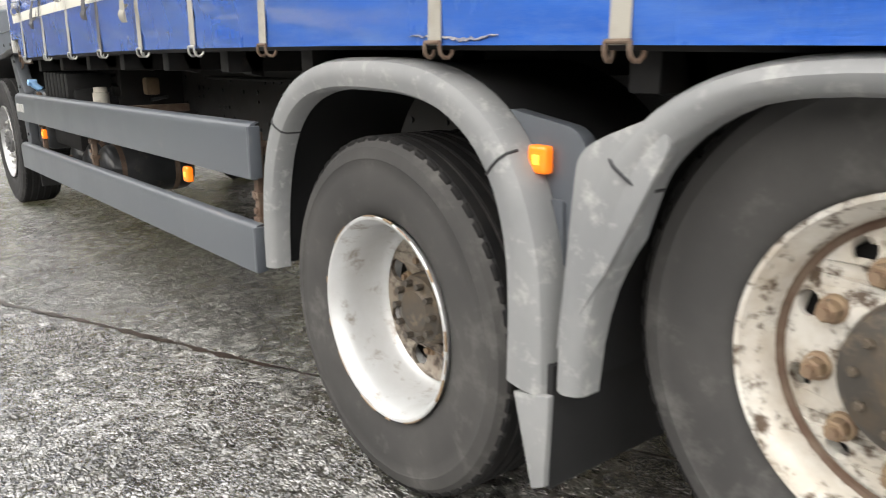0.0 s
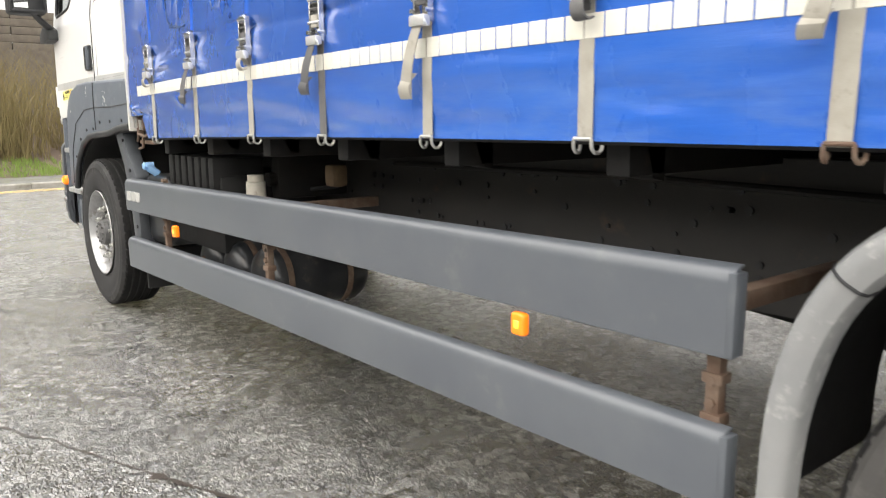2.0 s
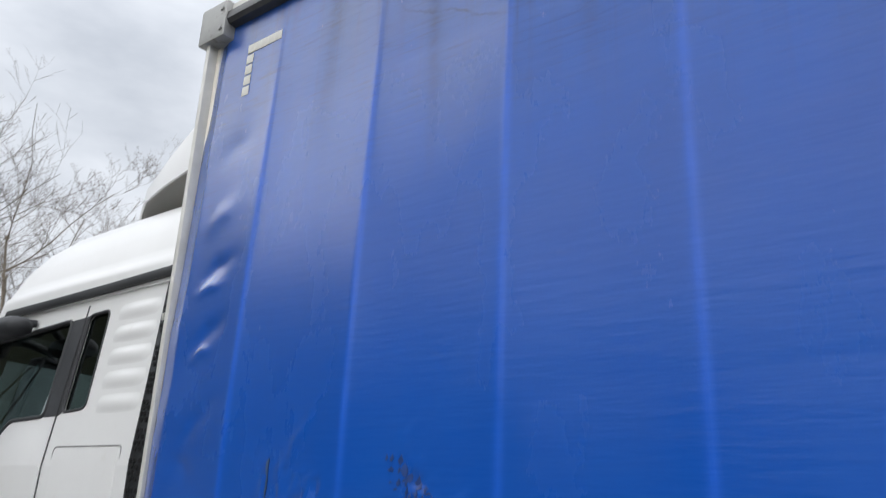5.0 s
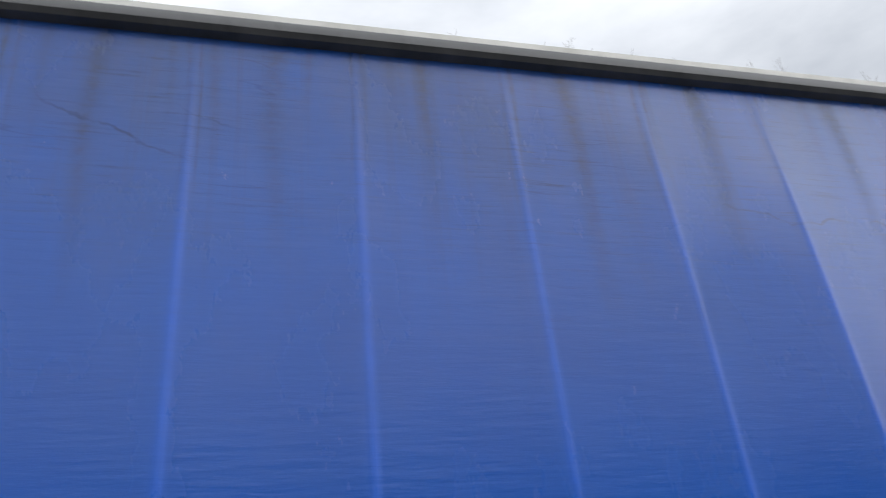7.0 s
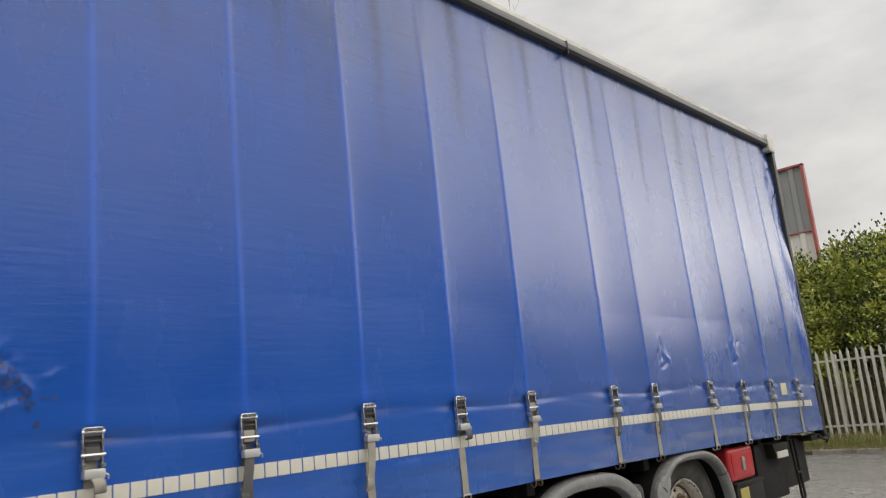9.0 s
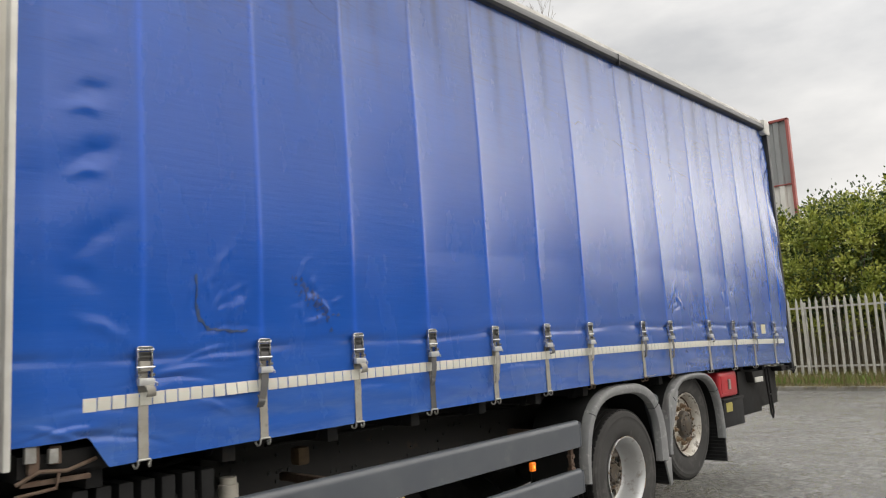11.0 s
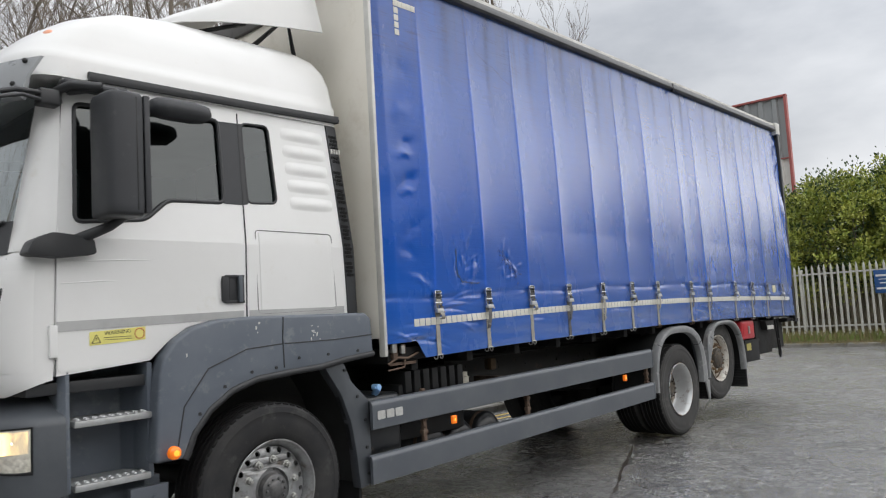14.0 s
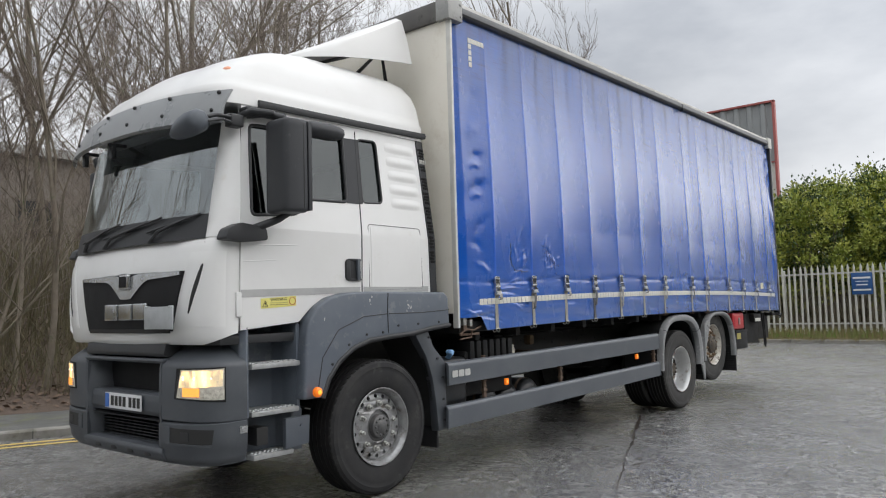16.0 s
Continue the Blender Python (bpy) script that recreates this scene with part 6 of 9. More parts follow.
# windscreen, pillars, roof
def screen_row(v, n=28, y0=0.19, yin=0.05):
    """v 0 at the foot, 1 at the head of the glass."""
    z = 1.885 + 0.845 * v
    xe, xc = -1.345 + 0.165 * v, -1.445 + 0.165 * v
    ya = y0 + yin * v
    return [(xc + (xe - xc) * abs(2 * k / n - 1) ** 2.4, ya + (2 * YC - 2 * ya) * k / n, z) for k in range(n + 1)]


bm = bmesh.new()
loft(bm, [screen_row(v / 8) for v in range(9)], False)
ws = part("windscreen", bm, M_SCREEN, truck, "clean windscreen reflecting bare trees", smooth=60)
facing(ws, (-1, 0, 0)).visible_shadow = False
bm = bmesh.new()
loft(bm, [[(x - 0.003, y, z) for x, y, z in screen_row(v)] for v in (-0.01, 0.06, 0.12, 0.185)], False)
thick(part("screen_band", bm, M_BLACK, ws), 0.004)
for s in (0, 1):
    rows = []
    for k in range(9):
        v = k / 8
        e = screen_row(v)[0]
        z = e[2]
        d = (-1.188 + 0.100 * (z - 1.27) / 1.49, side_y(z) + 0.004)
        m1 = (e[0] + 0.28 * (d[0] - e[0]) - 0.012, e[1] + 0.40 * (d[1] - e[1]) - 0.030)
        m2 = (e[0] + 0.70 * (d[0] - e[0]) - 0.004, e[1] + 0.82 * (d[1] - e[1]) - 0.012)
        lp = [(e[0], e[1]), m1, m2, d, (d[0] + 0.02, d[1] + 0.05), (e[0] + 0.03, e[1] + 0.03)]
        rows.append([(x, (2 * YC - y) if s else y, z) for x, y in lp])
    bm = bmesh.new()
    loft(bm, rows)
    part("pillar", bm, M_WHITE, truck, "white windscreen pillar", smooth=70)

# roof: rings at growing height, front running back
ROOF = [(2.80, -1.36, -1.085, 0.135, 0.735, 0.42), (2.90, -1.35, -1.05, 0.139, 0.742, 0.44), (2.93, -1.343, -1.04, 0.143, 0.743, 0.44), (2.95, -1.335, -1.03, 0.160, 0.744, 0.45), (3.00, -1.30, -1.00, 0.174, 0.746, 0.46), (3.10, -1.21, -0.92, 0.195, 0.742, 0.48),
        (3.20, -1.07, -0.80, 0.235, 0.725, 0.5), (3.29, -0.87, -0.62, 0.300, 0.690, 0.5), (3.36, -0.55, -0.35, 0.40, 0.64, 0.45), (3.40, -0.15, 0.0, 0.56, 0.58, 0.35), (3.41, 0.05, 0.2, 0.75, 0.52, 0.2)]
rows = []
for z, xf, xs, ys, xr, reach in ROOF:
    h = half_outline(xf, xs, ys, 14, 2.4, reach)
    row = [(xr - 0.05, ys + 0.12, z), (xr, ys + 0.05, z), (xr - 0.01, ys + 0.015, z), (xr - 0.04, ys, z), (xr - 0.25, ys - 0.004, z), ((xr + xs) / 2, ys - 0.006, z)] + [(x, y, z) for x, y in h]
    rows.append(row + [(x, 2 * YC - y, zz) for x, y, zz in reversed(row[:-1])])
bm = bmesh.new()
loft(bm, rows, True)
roof = part("cab_roof", bm, M_WHITE, truck, "white high roof moulding", smooth=50)
# smoked visor band
bm = bmesh.new()
rows = []
for k in range(33):
    t = k / 32
    y = 0.06 + (2 * YC - 0.12) * t
    q = abs(2 * t - 1)
    xc = -1.53 + 0.20 * q ** 2.6
    zc = 2.745 + 0.02 * (1 - q ** 2)
    rows.append([(xc + 0.02, y, zc - 0.125), (xc, y, zc - 0.11), (xc + 0.035, y, zc), (xc + 0.10, y, zc + 0.115), (xc + 0.115, y, zc + 0.115), (xc + 0.05, y, zc), (xc + 0.03, y, zc - 0.12)])
loft(bm, rows)
visor = part("sun_visor", bm, M_VISOR, truck, "smoked grey external sun visor")
for t in (0.06, 0.22, 0.42, 0.62, 0.82):
    i = int(t * 32)
    for j in (2, 3):
        p = Vector(rows[i][j])
        t2, bm = bmesh.new(), bmesh.new()
        bmesh.ops.create_uvsphere(t2, u_segments=8, v_segments=6, radius=0.014)
        join(bm, t2, Matrix.Translation(p + (Vector((-0.012, 0, -0.035)) if j == 2 else Vector((-0.02, 0, -0.02)))))
        part("visor_bolt", bm, M_INK, visor)
for y in (1.35, 1.80):
    bm = bmesh.new()
    box(bm, -1.42, -1.385, y - 0.022, y + 0.022, 2.56, 2.66, 0.006)
    box(bm, -1.44, -1.30, y - 0.012, y + 0.012, 2.655, 2.68, 0.004)
    part("visor_bracket", bm, M_BLACK, visor)
for y in (0.32, 2 * YC - 0.32):
    bm = bmesh.new()
    t = bmesh.new()
    bmesh.ops.create_uvsphere(t, u_segments=14, v_segments=8, radius=1.0)
    join(bm, t, Matrix.Translation((-1.10, y, 3.075)) @ Matrix.Rotation(radians(-35), 4, 'Y') @ Matrix.Diagonal((0.03, 0.055, 0.022, 1)))
    part("roof_marker", bm, M_AMBER_OFF, roof, "small pale amber roof marker")

# wind deflector
bm = bmesh.new()
secs = []
for x, top, hw in ((-0.42, 3.40, 0.50), (-0.25, 3.475, 0.70), (-0.05, 3.565, 0.80), (0.18, 3.675, 0.84), (0.42, 3.80, 0.86), (0.64, 3.925, 0.86)):
    lo = min(3.40 + 0.13 * max(0, x + 0.22), top - 0.015)
    secs.append([(x, YC - hw, lo), (x, YC - hw + 0.006, lo + 0.55 * (top - lo)), (x, YC - hw + 0.02, top - 0.03), (x, YC - hw + 0.07, top), (x, YC - 0.25, top + 0.02), (x, YC + 0.25, top + 0.02), (x, YC + hw - 0.07, top), (x, YC + hw - 0.02, top - 0.03), (x, YC + hw - 0.006, lo + 0.55 * (top - lo)), (x, YC + hw, lo)])
secs.append([(x + (0.12, 0.07, 0.02, 0.01, 0.01, 0.01, 0.01, 0.02, 0.07, 0.12)[i], y, z + (0.012 if i in (0, 9) else 0.0)) for i, (x, y, z) in enumerate(secs[-1])])
loft(bm, secs, False)
defl = part("wind_deflector", bm, M_WHITE, truck, "white roof wind deflector", smooth=45)
thick(defl, 0.012)
for y in (0.55, 1.70):
    bm = bmesh.new()
    tube(bm, [(0.30, y, 3.36), (0.66, y, 3.70), (0.72, y, 3.36)], 0.018, 8)
    tube(bm, [(-0.05, y, 3.42), (0.30, y, 3.56)], 0.015, 8)
    part("deflector_stay", bm, M_BLACK, defl)


# ---- wings, steps ----
WING = [(-0.715, 0.775), (-0.70, 1.05), (-0.685, 1.22), (-0.655, 1.32), (-0.59, 1.41), (-0.48, 1.475), (-0.32, 1.510), (-0.10, 1.518), (0.20, 1.515), (0.78, 1.508), (0.835, 1.470), (0.845, 1.235), (0.60, 1.215), (0.40, 1.185), (0.15, 1.172), (-0.08, 1.155), (-0.25, 1.105), (-0.39, 1.015), (-0.49, 0.90), (-0.545, 0.775)]


def wing(far):
    bm = bmesh.new()
    prism(bm, WING, -0.012, 0.11, "y", 0.022, 3)
    if far:
        flip(bm)
    w = part("wing", bm, M_WING, truck, "dark grey plastic front wing with scuffed paint")
    bm = bmesh.new()
    lip = WING[11:]
    tube(bm, [(x - 0.004, -0.004, z - 0.004) for x, z in lip], 0.021, 10)
    if far:
        flip(bm)
    part("wing_lip", bm, M_BLACK, w)
    bm = bmesh.new()
    prism(bm, WING[11:] + [(-0.50, 0.775), (-0.45, 0.90), (-0.36, 1.0), (-0.22, 1.085), (-0.06, 1.14), (0.16, 1.16), (0.45, 1.17), (0.65, 1.19), (0.84, 1.21)][0:], 0.02, 0.45, "y")
    if far:
        flip(bm)
    part("wheel_liner", bm, M_INK, w)
    if not far:
        bm = bmesh.new()
        tube(bm, [(0.115, -0.0125, 1.505), (0.105, -0.0135, 1.38), (0.11, -0.0125, 1.20)], 0.004, 6)
        tube(bm, [(0.12, -0.0128, 1.345), (0.50, -0.0128, 1.345), (0.835, -0.0128, 1.36)], 0.004, 6)
        tube(bm, [(-0.60, -0.0128, 0.80), (-0.55, -0.0128, 1.05), (-0.40, -0.0128, 1.24), (-0.15, -0.0128, 1.33), (0.10, -0.0128, 1.345)], 0.004, 6)
        part("wing_joint", bm, M_BLACK, w)
        for x, z in ((0.22, 1.25), (0.45, 1.255), (0.70, 1.26), (-0.30, 1.13), (-0.46, 1.0), (-0.52, 0.86), (-0.12, 1.195), (0.05, 1.205)):
            bm = bmesh.new()
            ycyl(bm, x, z, -0.018, 0.0, 0.010, 8)
            part("wing_clip", bm, M_BLACK, w)
        bm = bmesh.new()
        rnd = random.Random(11)
        for k in range(16):
            x, z = rnd.choice(((0.33, 1.41), (0.36, 1.37), (0.55, 1.40), (-0.10, 1.45), (-0.5, 1.30))), 0
            x, z = x[0] + rnd.uniform(-0.05, 0.05), x[1] + rnd.uniform(-0.04, 0.03)
            box(bm, x, x + rnd.uniform(0.004, 0.012), -0.0135, -0.010, z, z + rnd.uniform(0.006, 0.022))
        part("paint_chip", bm, M_POST, w, "white paint chips")["kind"] = "stuff"
    # rear half of the guard, in front of the side guards
    bm = bmesh.new()
    pts = [(0.44, 1.17), (0.60, 1.19), (0.66, 1.06), (0.80, 0.93), (0.815, 0.38), (0.70, 0.36), (0.675, 0.60), (0.64, 0.80), (0.57, 0.98)]
    prism(bm, pts, 0.015, 0.10, "y", 0.014, 2)
    if far:
        flip(bm)
    rg = part("rear_guard", bm, M_BUMPER, truck, "dark grey rear half of the front wheel guard")
    for x, z in ((0.60, 1.14), (0.70, 0.96), (0.76, 0.80), (0.765, 0.62), (0.77, 0.45)):
        bm = bmesh.new()
        ycyl(bm, x, z, 0.006, 0.02, 0.011, 8)
        part("guard_bolt", flip(bm) if far else bm, M_BLACK, rg)
    bm = bmesh.new()
    loft(bm, [[(x, y, z) for y in (0.05, 0.45)] + [(x + 0.012, y, z) for y in (0.45, 0.05)] for x, z in [(0.46, 1.15), (0.57, 0.98), (0.64, 0.80), (0.675, 0.60), (0.70, 0.40)]])
    if far:
        flip(bm)
    part("liner", bm, M_INK, rg)
    bm = bmesh.new()
    box(bm, 0.72, 0.745, 0.06, 0.46, 0.22, 0.46, 0.008)
    if far:
        flip(bm)
    part("mudflap", bm, M_FLAP, rg, "black rubber mudflap")


wing(False)
wing(True)
marker(-0.64, -0.055, 0.825, 0.036, 0.036, truck, True, True)


def steps(far):
    bm = bmesh.new()
    prism(bm, [(-1.16, 0.10), (-1.135, 0.06), (-1.115, 0.06), (-1.10, 0.22), (-1.06, 0.30), (-0.76, 0.30), (-0.72, 0.22), (-0.71, 0.08), (-0.68, 0.08), (-0.68, 0.42), (-1.16, 0.42)], 0.70, 1.30, "z", 0.006)
    prism(bm, [(-1.16, 0.12), (-1.10, 0.12), (-1.06, 0.26), (-0.76, 0.26), (-0.70, 0.16), (-0.62, 0.14), (-0.62, 0.40), (-1.16, 0.40)], 0.42, 0.70, "z", 0.006)
    if far:
        flip(bm)
    well = part("step_well", bm, M_WING, truck, "dark grey boarding step well")
    for z, x0, x1, y0 in ((1.045, -1.10, -0.70, 0.045), (0.735, -1.10, -0.71, 0.05), (0.445, -1.06, -0.73, 0.09)):
        bm = bmesh.new()
        box(bm, x0, x1, y0, 0.30, z - 0.035, z, 0.010, 2)
        tr = part("step", flip(bm) if far else bm, M_STEP, well, "embossed alloy step")
        bm = bmesh.new()
        for r in range(2):
            for k in range(9):
                x = x0 + 0.03 + k * (x1 - x0 - 0.06) / 8
                t = bmesh.new()
                lathe(t, [(-0.008, 0.0), (-0.008, 0.010), (0.0, 0.014)], 0, 0, 0, 8)
                join(bm, t, Matrix.Translation((x + 0.01 * r, y0 + 0.035 + r * 0.045, z)) @ Matrix.Rotation(radians(-90), 4, 'X'))
        part("step_stud", flip(bm) if far else bm, M_STEP, tr)["kind"] = "stuff"
    bm = bmesh.new()
    prism(bm, [(-1.02, 0.50), (-0.93, 0.50), (-0.93, 0.62), (-1.02, 0.62)], 0.11, 0.27, "y", 0.006)
    part("step_opening", flip(bm) if far else bm, M_INK, well)
    bm = bmesh.new()
    prism(bm, [(-0.82, 0.45), (-0.62, 0.47), (-0.61, 0.66), (-0.82, 0.66)], 0.06, 0.10, "y", 0.008)
    ycyl(bm, -0.69, 0.60, 0.05, 0.07, 0.012, 8)
    part("step_plate", flip(bm) if far else bm, M_GREY, well)


steps(False)
steps(True)


# ---- bumper ----
def corner(u):
    """Outline of the bumper corner: 0 at the side, 1 near the middle section."""
    a = math.pi / 2 * u
    return -1.14 - 0.30 * math.sin(a) ** (2 / 3.0), 0.045 + 0.56 * (1 - math.cos(a) ** (2 / 3.0))


def corner_band(zs, u0, u1, far, name, material, label="", proud=0.0, parent=None, n=20, depth=0.05, sh=None):
    """zs: pairs of height and set-back."""
    rows = []
    for k in range(n + 1):
        u = u0 + (u1 - u0) * k / n
        x, y = corner(u)
        x2, y2 = corner(min(1, u + 0.01))
        x1, y1 = corner(max(0, u - 0.01))
        d = Vector((x2 - x1, y2 - y1))
        nrm = Vector((-d.y, d.x)).normalized() if d.length else Vector((0, -1))
        if nrm.y > 0.2 or nrm.x > 0.2:
            nrm = -nrm
        sk = sh(u) if sh else 0
        row = [(x + nrm.x * (proud - b), y + nrm.y * (proud - b), z + sk) for z, b in zs]
        row += [(x - nrm.x * depth, y - nrm.y * depth, z + sk) for z, b in reversed(zs)]
        rows.append(row)
    bm = bmesh.new()
    loft(bm, rows)
    return part(name, flip(bm) if far else bm, material, parent or truck, label, smooth=45)


def corner_sheet(name, u0, u1, z0, z1, proud, far, material, parent, label="", n=14, nz=8, depth=0.012):
    """A patch on the bumper corner; u0 and u1 are functions of the share of height, z0 and z1 of the share of width."""
    rows = []
    for i in range(n + 1):
        s = i / n
        front, back = [], []
        for j in range(nz + 1):
            t = j / nz
            u = u0(t) + (u1(t) - u0(t)) * s
            z = z0(s) + (z1(s) - z0(s)) * t
            x, y = corner(u)
            x2, y2 = corner(min(1, u + 0.01))
            x1, y1 = corner(max(0, u - 0.01))
            nr = Vector((-(y2 - y1), x2 - x1)).normalized()
            if nr.y > 0.2 or nr.x > 0.2:
                nr = -nr
            front.append((x + nr.x * proud, y + nr.y * proud, z))
            back.append((x + nr.x * (proud - depth), y + nr.y * (proud - depth), z))
        rows.append(front + back[::-1])
    bm = bmesh.new()
    loft(bm, rows)
    return part(name, flip(bm) if far else bm, material, parent, label, smooth=45)


flat = lambda v: (lambda s: v)
M_RFLD = mat("pale_lamp_reflector", (0.74, 0.71, 0.62), 0.2, 0.0, col2=(0.50, 0.47, 0.40), scale=40, lo=0.4, hi=0.6)
for far in (False, True):
    up = corner_band([(0.69, 0.012), (0.70, 0.0), (0.80, -0.004), (1.035, 0.0), (1.062, 0.008), (1.085, 0.030), (1.12, 0.085), (1.17, 0.165), (1.215, 0.225)], 0.0, 1.0, far, "bumper_corner", M_BUMPER, "dark grey bumper corner with lit headlamp", depth=0.24)
    lowp = corner_band([(0.405, 0.06), (0.43, 0.025), (0.46, 0.010), (0.505, 0.006), (0.515, -0.002), (0.60, -0.004), (0.672, -0.004), (0.682, 0.010)], 0.0, 1.0, far, "bumper_foot", M_BUMPER, "dark grey lower bumper corner", sh=lambda u: 0.02 * (1 - u))
    fog = corner_sheet("fog_lamp", lambda t: 0.40 - 0.03 * t, lambda t: 0.95, lambda s: 0.548 + 0.012 * (1 - s), lambda s: 0.652, 0.006, far, M_INK, lowp, "black recessed fog lamp panel")
    corner_sheet("fog_rim", lambda t: 0.92, lambda t: 0.965, flat(0.545), flat(0.655), 0.009, far, M_BUMPER, fog)
    corner_sheet("fog_rim", lambda t: 0.41, lambda t: 0.95, flat(0.545), flat(0.556), 0.010, far, M_BUMPER, fog)
    corner_sheet("fog_lens", lambda t: 0.70, lambda t: 0.80, flat(0.575), flat(0.63), 0.009, far, M_BLACK, fog)
    sur = corner_sheet("lamp_surround", lambda t: 0.215, lambda t: 0.875 - 0.03 * t, lambda s: 0.822 + 0.016 * s, lambda s: 1.046 - 0.010 * s, 0.0065, far, M_GRILLE, up, "black lamp surround")
    lamp = corner_sheet("headlamp", lambda t: 0.235, lambda t: 0.845 - 0.050 * t, lambda s: 0.836 + 0.012 * s + 0.02 * max(0, 0.2 - s), lambda s: 1.036 - 0.008 * s, 0.0085, far, M_RFLD, up, "lit headlamp with amber indicator")
    corner_sheet("reflector", lambda t: 0.255, lambda t: 0.815 - 0.035 * t, lambda s: 0.925 - 0.012 * s, lambda s: 1.028 - 0.008 * s, 0.0105, far, M_OPTICS, lamp, "warm lit reflector", 24, 4)
    corner_sheet("lower_reflector", lambda t: 0.25, lambda t: 0.53, lambda s: 0.850, lambda s: 0.918, 0.0105, far, M_RFLD, lamp)
    corner_sheet("indicator", lambda t: 0.56, lambda t: 0.77, lambda s: 0.858, lambda s: 0.912, 0.012, far, M_INDICATOR, lamp, "amber indicator lens below the lit lamp")
    for u in (0.40, 0.62, 0.76):
        x, y = corner(u)
        bm = bmesh.new()
        t = bmesh.new()
        bmesh.ops.create_uvsphere(t, u_segments=12, v_segments=8, radius=0.017)
        join(bm, t, Matrix.Translation((x + 0.004, y + 0.004, 0.975)) @ Matrix.Diagonal((1, 1, 1.5, 1)))
        part("bulb", flip(bm) if far else bm, M_BULB, lamp)
    corner_sheet("lens", lambda t: 0.228, lambda t: 0.853 - 0.050 * t, lambda s: 0.832 + 0.012 * s + 0.02 * max(0, 0.2 - s), lambda s: 1.040 - 0.008 * s, 0.020, far, M_LENS, lamp, "clear lamp lens", depth=0.006).visible_shadow = False
    bm = bmesh.new()
    ycyl(bm, -1.17, 0.635, 0.030, 0.06, 0.018, 12)
    box(bm, -1.20, -1.14, 0.036, 0.05, 0.612, 0.660, 0.006)
    part("tow_cap", flip(bm) if far else bm, M_CHROME if not far else M_BLACK, lowp)
    # dark filler between lamp corner and white panel
    bm = bmesh.new()
    loft(bm, [[(-1.08, 0.16, z), (-1.17, 0.22, z), (-1.22, 0.40, z), (-1.25, 0.62, z), (-1.08, 0.62, z)] for z in (0.90, 1.29)])
    part("shoulder", flip(bm) if far else bm, M_GRILLE, truck)
# middle section
bm = bmesh.new()
box(bm, -1.27, -1.15, 0.55, 2 * YC - 0.55, 0.42, 1.26, 0.01)
mid = part("bumper_middle", bm, M_GRILLE, truck, "black intake between the bumper corners")
W0, W1 = 0.56, 2 * YC - 0.56
for name, pts, m in (("top_bar", [(-1.30, 1.10), (-1.425, 1.105), (-1.435, 1.125), (-1.42, 1.19), (-1.30, 1.20)], M_BLACK),
                     ("intake_brow", [(-1.30, 1.055), (-1.43, 1.06), (-1.445, 1.075), (-1.44, 1.092), (-1.30, 1.095)], M_BUMPER),
                     ("middle_beam", [(-1.28, 0.85), (-1.37, 0.855), (-1.41, 0.84), (-1.418, 0.80), (-1.418, 0.735), (-1.40, 0.70), (-1.28, 0.69)], M_BUMPER),
                     ("lower_brow", [(-1.28, 0.665), (-1.40, 0.668), (-1.41, 0.68), (-1.28, 0.69)], M_BLACK)):
    bm = bmesh.new()
    prism(bm, pts, W0, W1, "y", 0.006)
    part(name, bm, m, mid)
for k in range(7):
    bm = bmesh.new()
    box(bm, -1.33, -1.27, W0, W1, 0.515 + k * 0.022, 0.521 + k * 0.022, 0.001, 1)
    part("intake_slat", bm, M_BLACK, mid)
for s in (0, 1):
    # upright cheeks that frame the intake
    bm = bmesh.new()
    loft(bm, [[(-1.444 + a, 0.575, z), (-1.442 + a, 0.575 + w * 0.4, z), (-1.39, 0.575 + w, z), (-1.27, 0.575 + w + 0.02, z), (-1.27, 0.57, z)] for z, w, a in ((0.47, 0.05, 0.01), (0.60, 0.045, 0.0), (0.70, 0.055, 0.0), (0.80, 0.09, 0.0), (0.90, 0.06, 0.0), (1.05, 0.04, 0.0), (1.095, 0.035, 0.01))])
    part("intake_cheek", flip(bm) if s else bm, M_BUMPER, mid)
bm = bmesh.new()
prism(bm, [(-1.452, 0.475), (-1.442, 0.505), (-1.40, 0.515), (-1.27, 0.51), (-1.27, 0.39), (-1.37, 0.395), (-1.43, 0.43)], 0.56, 2 * YC - 0.56, "y", 0.010)
part("bumper_lip", bm, M_BUMPER, mid)
for k in range(4):
    bm = bmesh.new()
    box(bm, -1.449, -1.40, 0.72 + k * 0.24, 0.79 + k * 0.24, 0.440, 0.468, 0.006)
    part("lip_slot", bm, M_INK, mid)
bm = bmesh.new()
box(bm, -1.440, -1.430, 0.855, 1.375, 0.725, 0.835, 0.003)
plate = part("number_plate", bm, M_PLATE, mid, "white number plate with dark bars")
for k in range(7):
    y = 1.285 - k * 0.058 - (0.028 if k > 3 else 0)
    bm = bmesh.new()
    box(bm, -1.4425, -1.438, y - 0.042, y, 0.745, 0.815, 0.0015, 1)
    part("plate_bar", bm, M_INK, plate)
bm = bmesh.new()
box(bm, -1.4425, -1.438, 1.315, 1.370, 0.730, 0.830, 0.001, 1)
part("plate_band", bm, M_BLUE_P, plate)

# ---- mirrors, wipers ----
AIM = Matrix.Translation((-0.873, -0.158, 0)) @ Matrix.Rotation(radians(10), 4, 'Z')


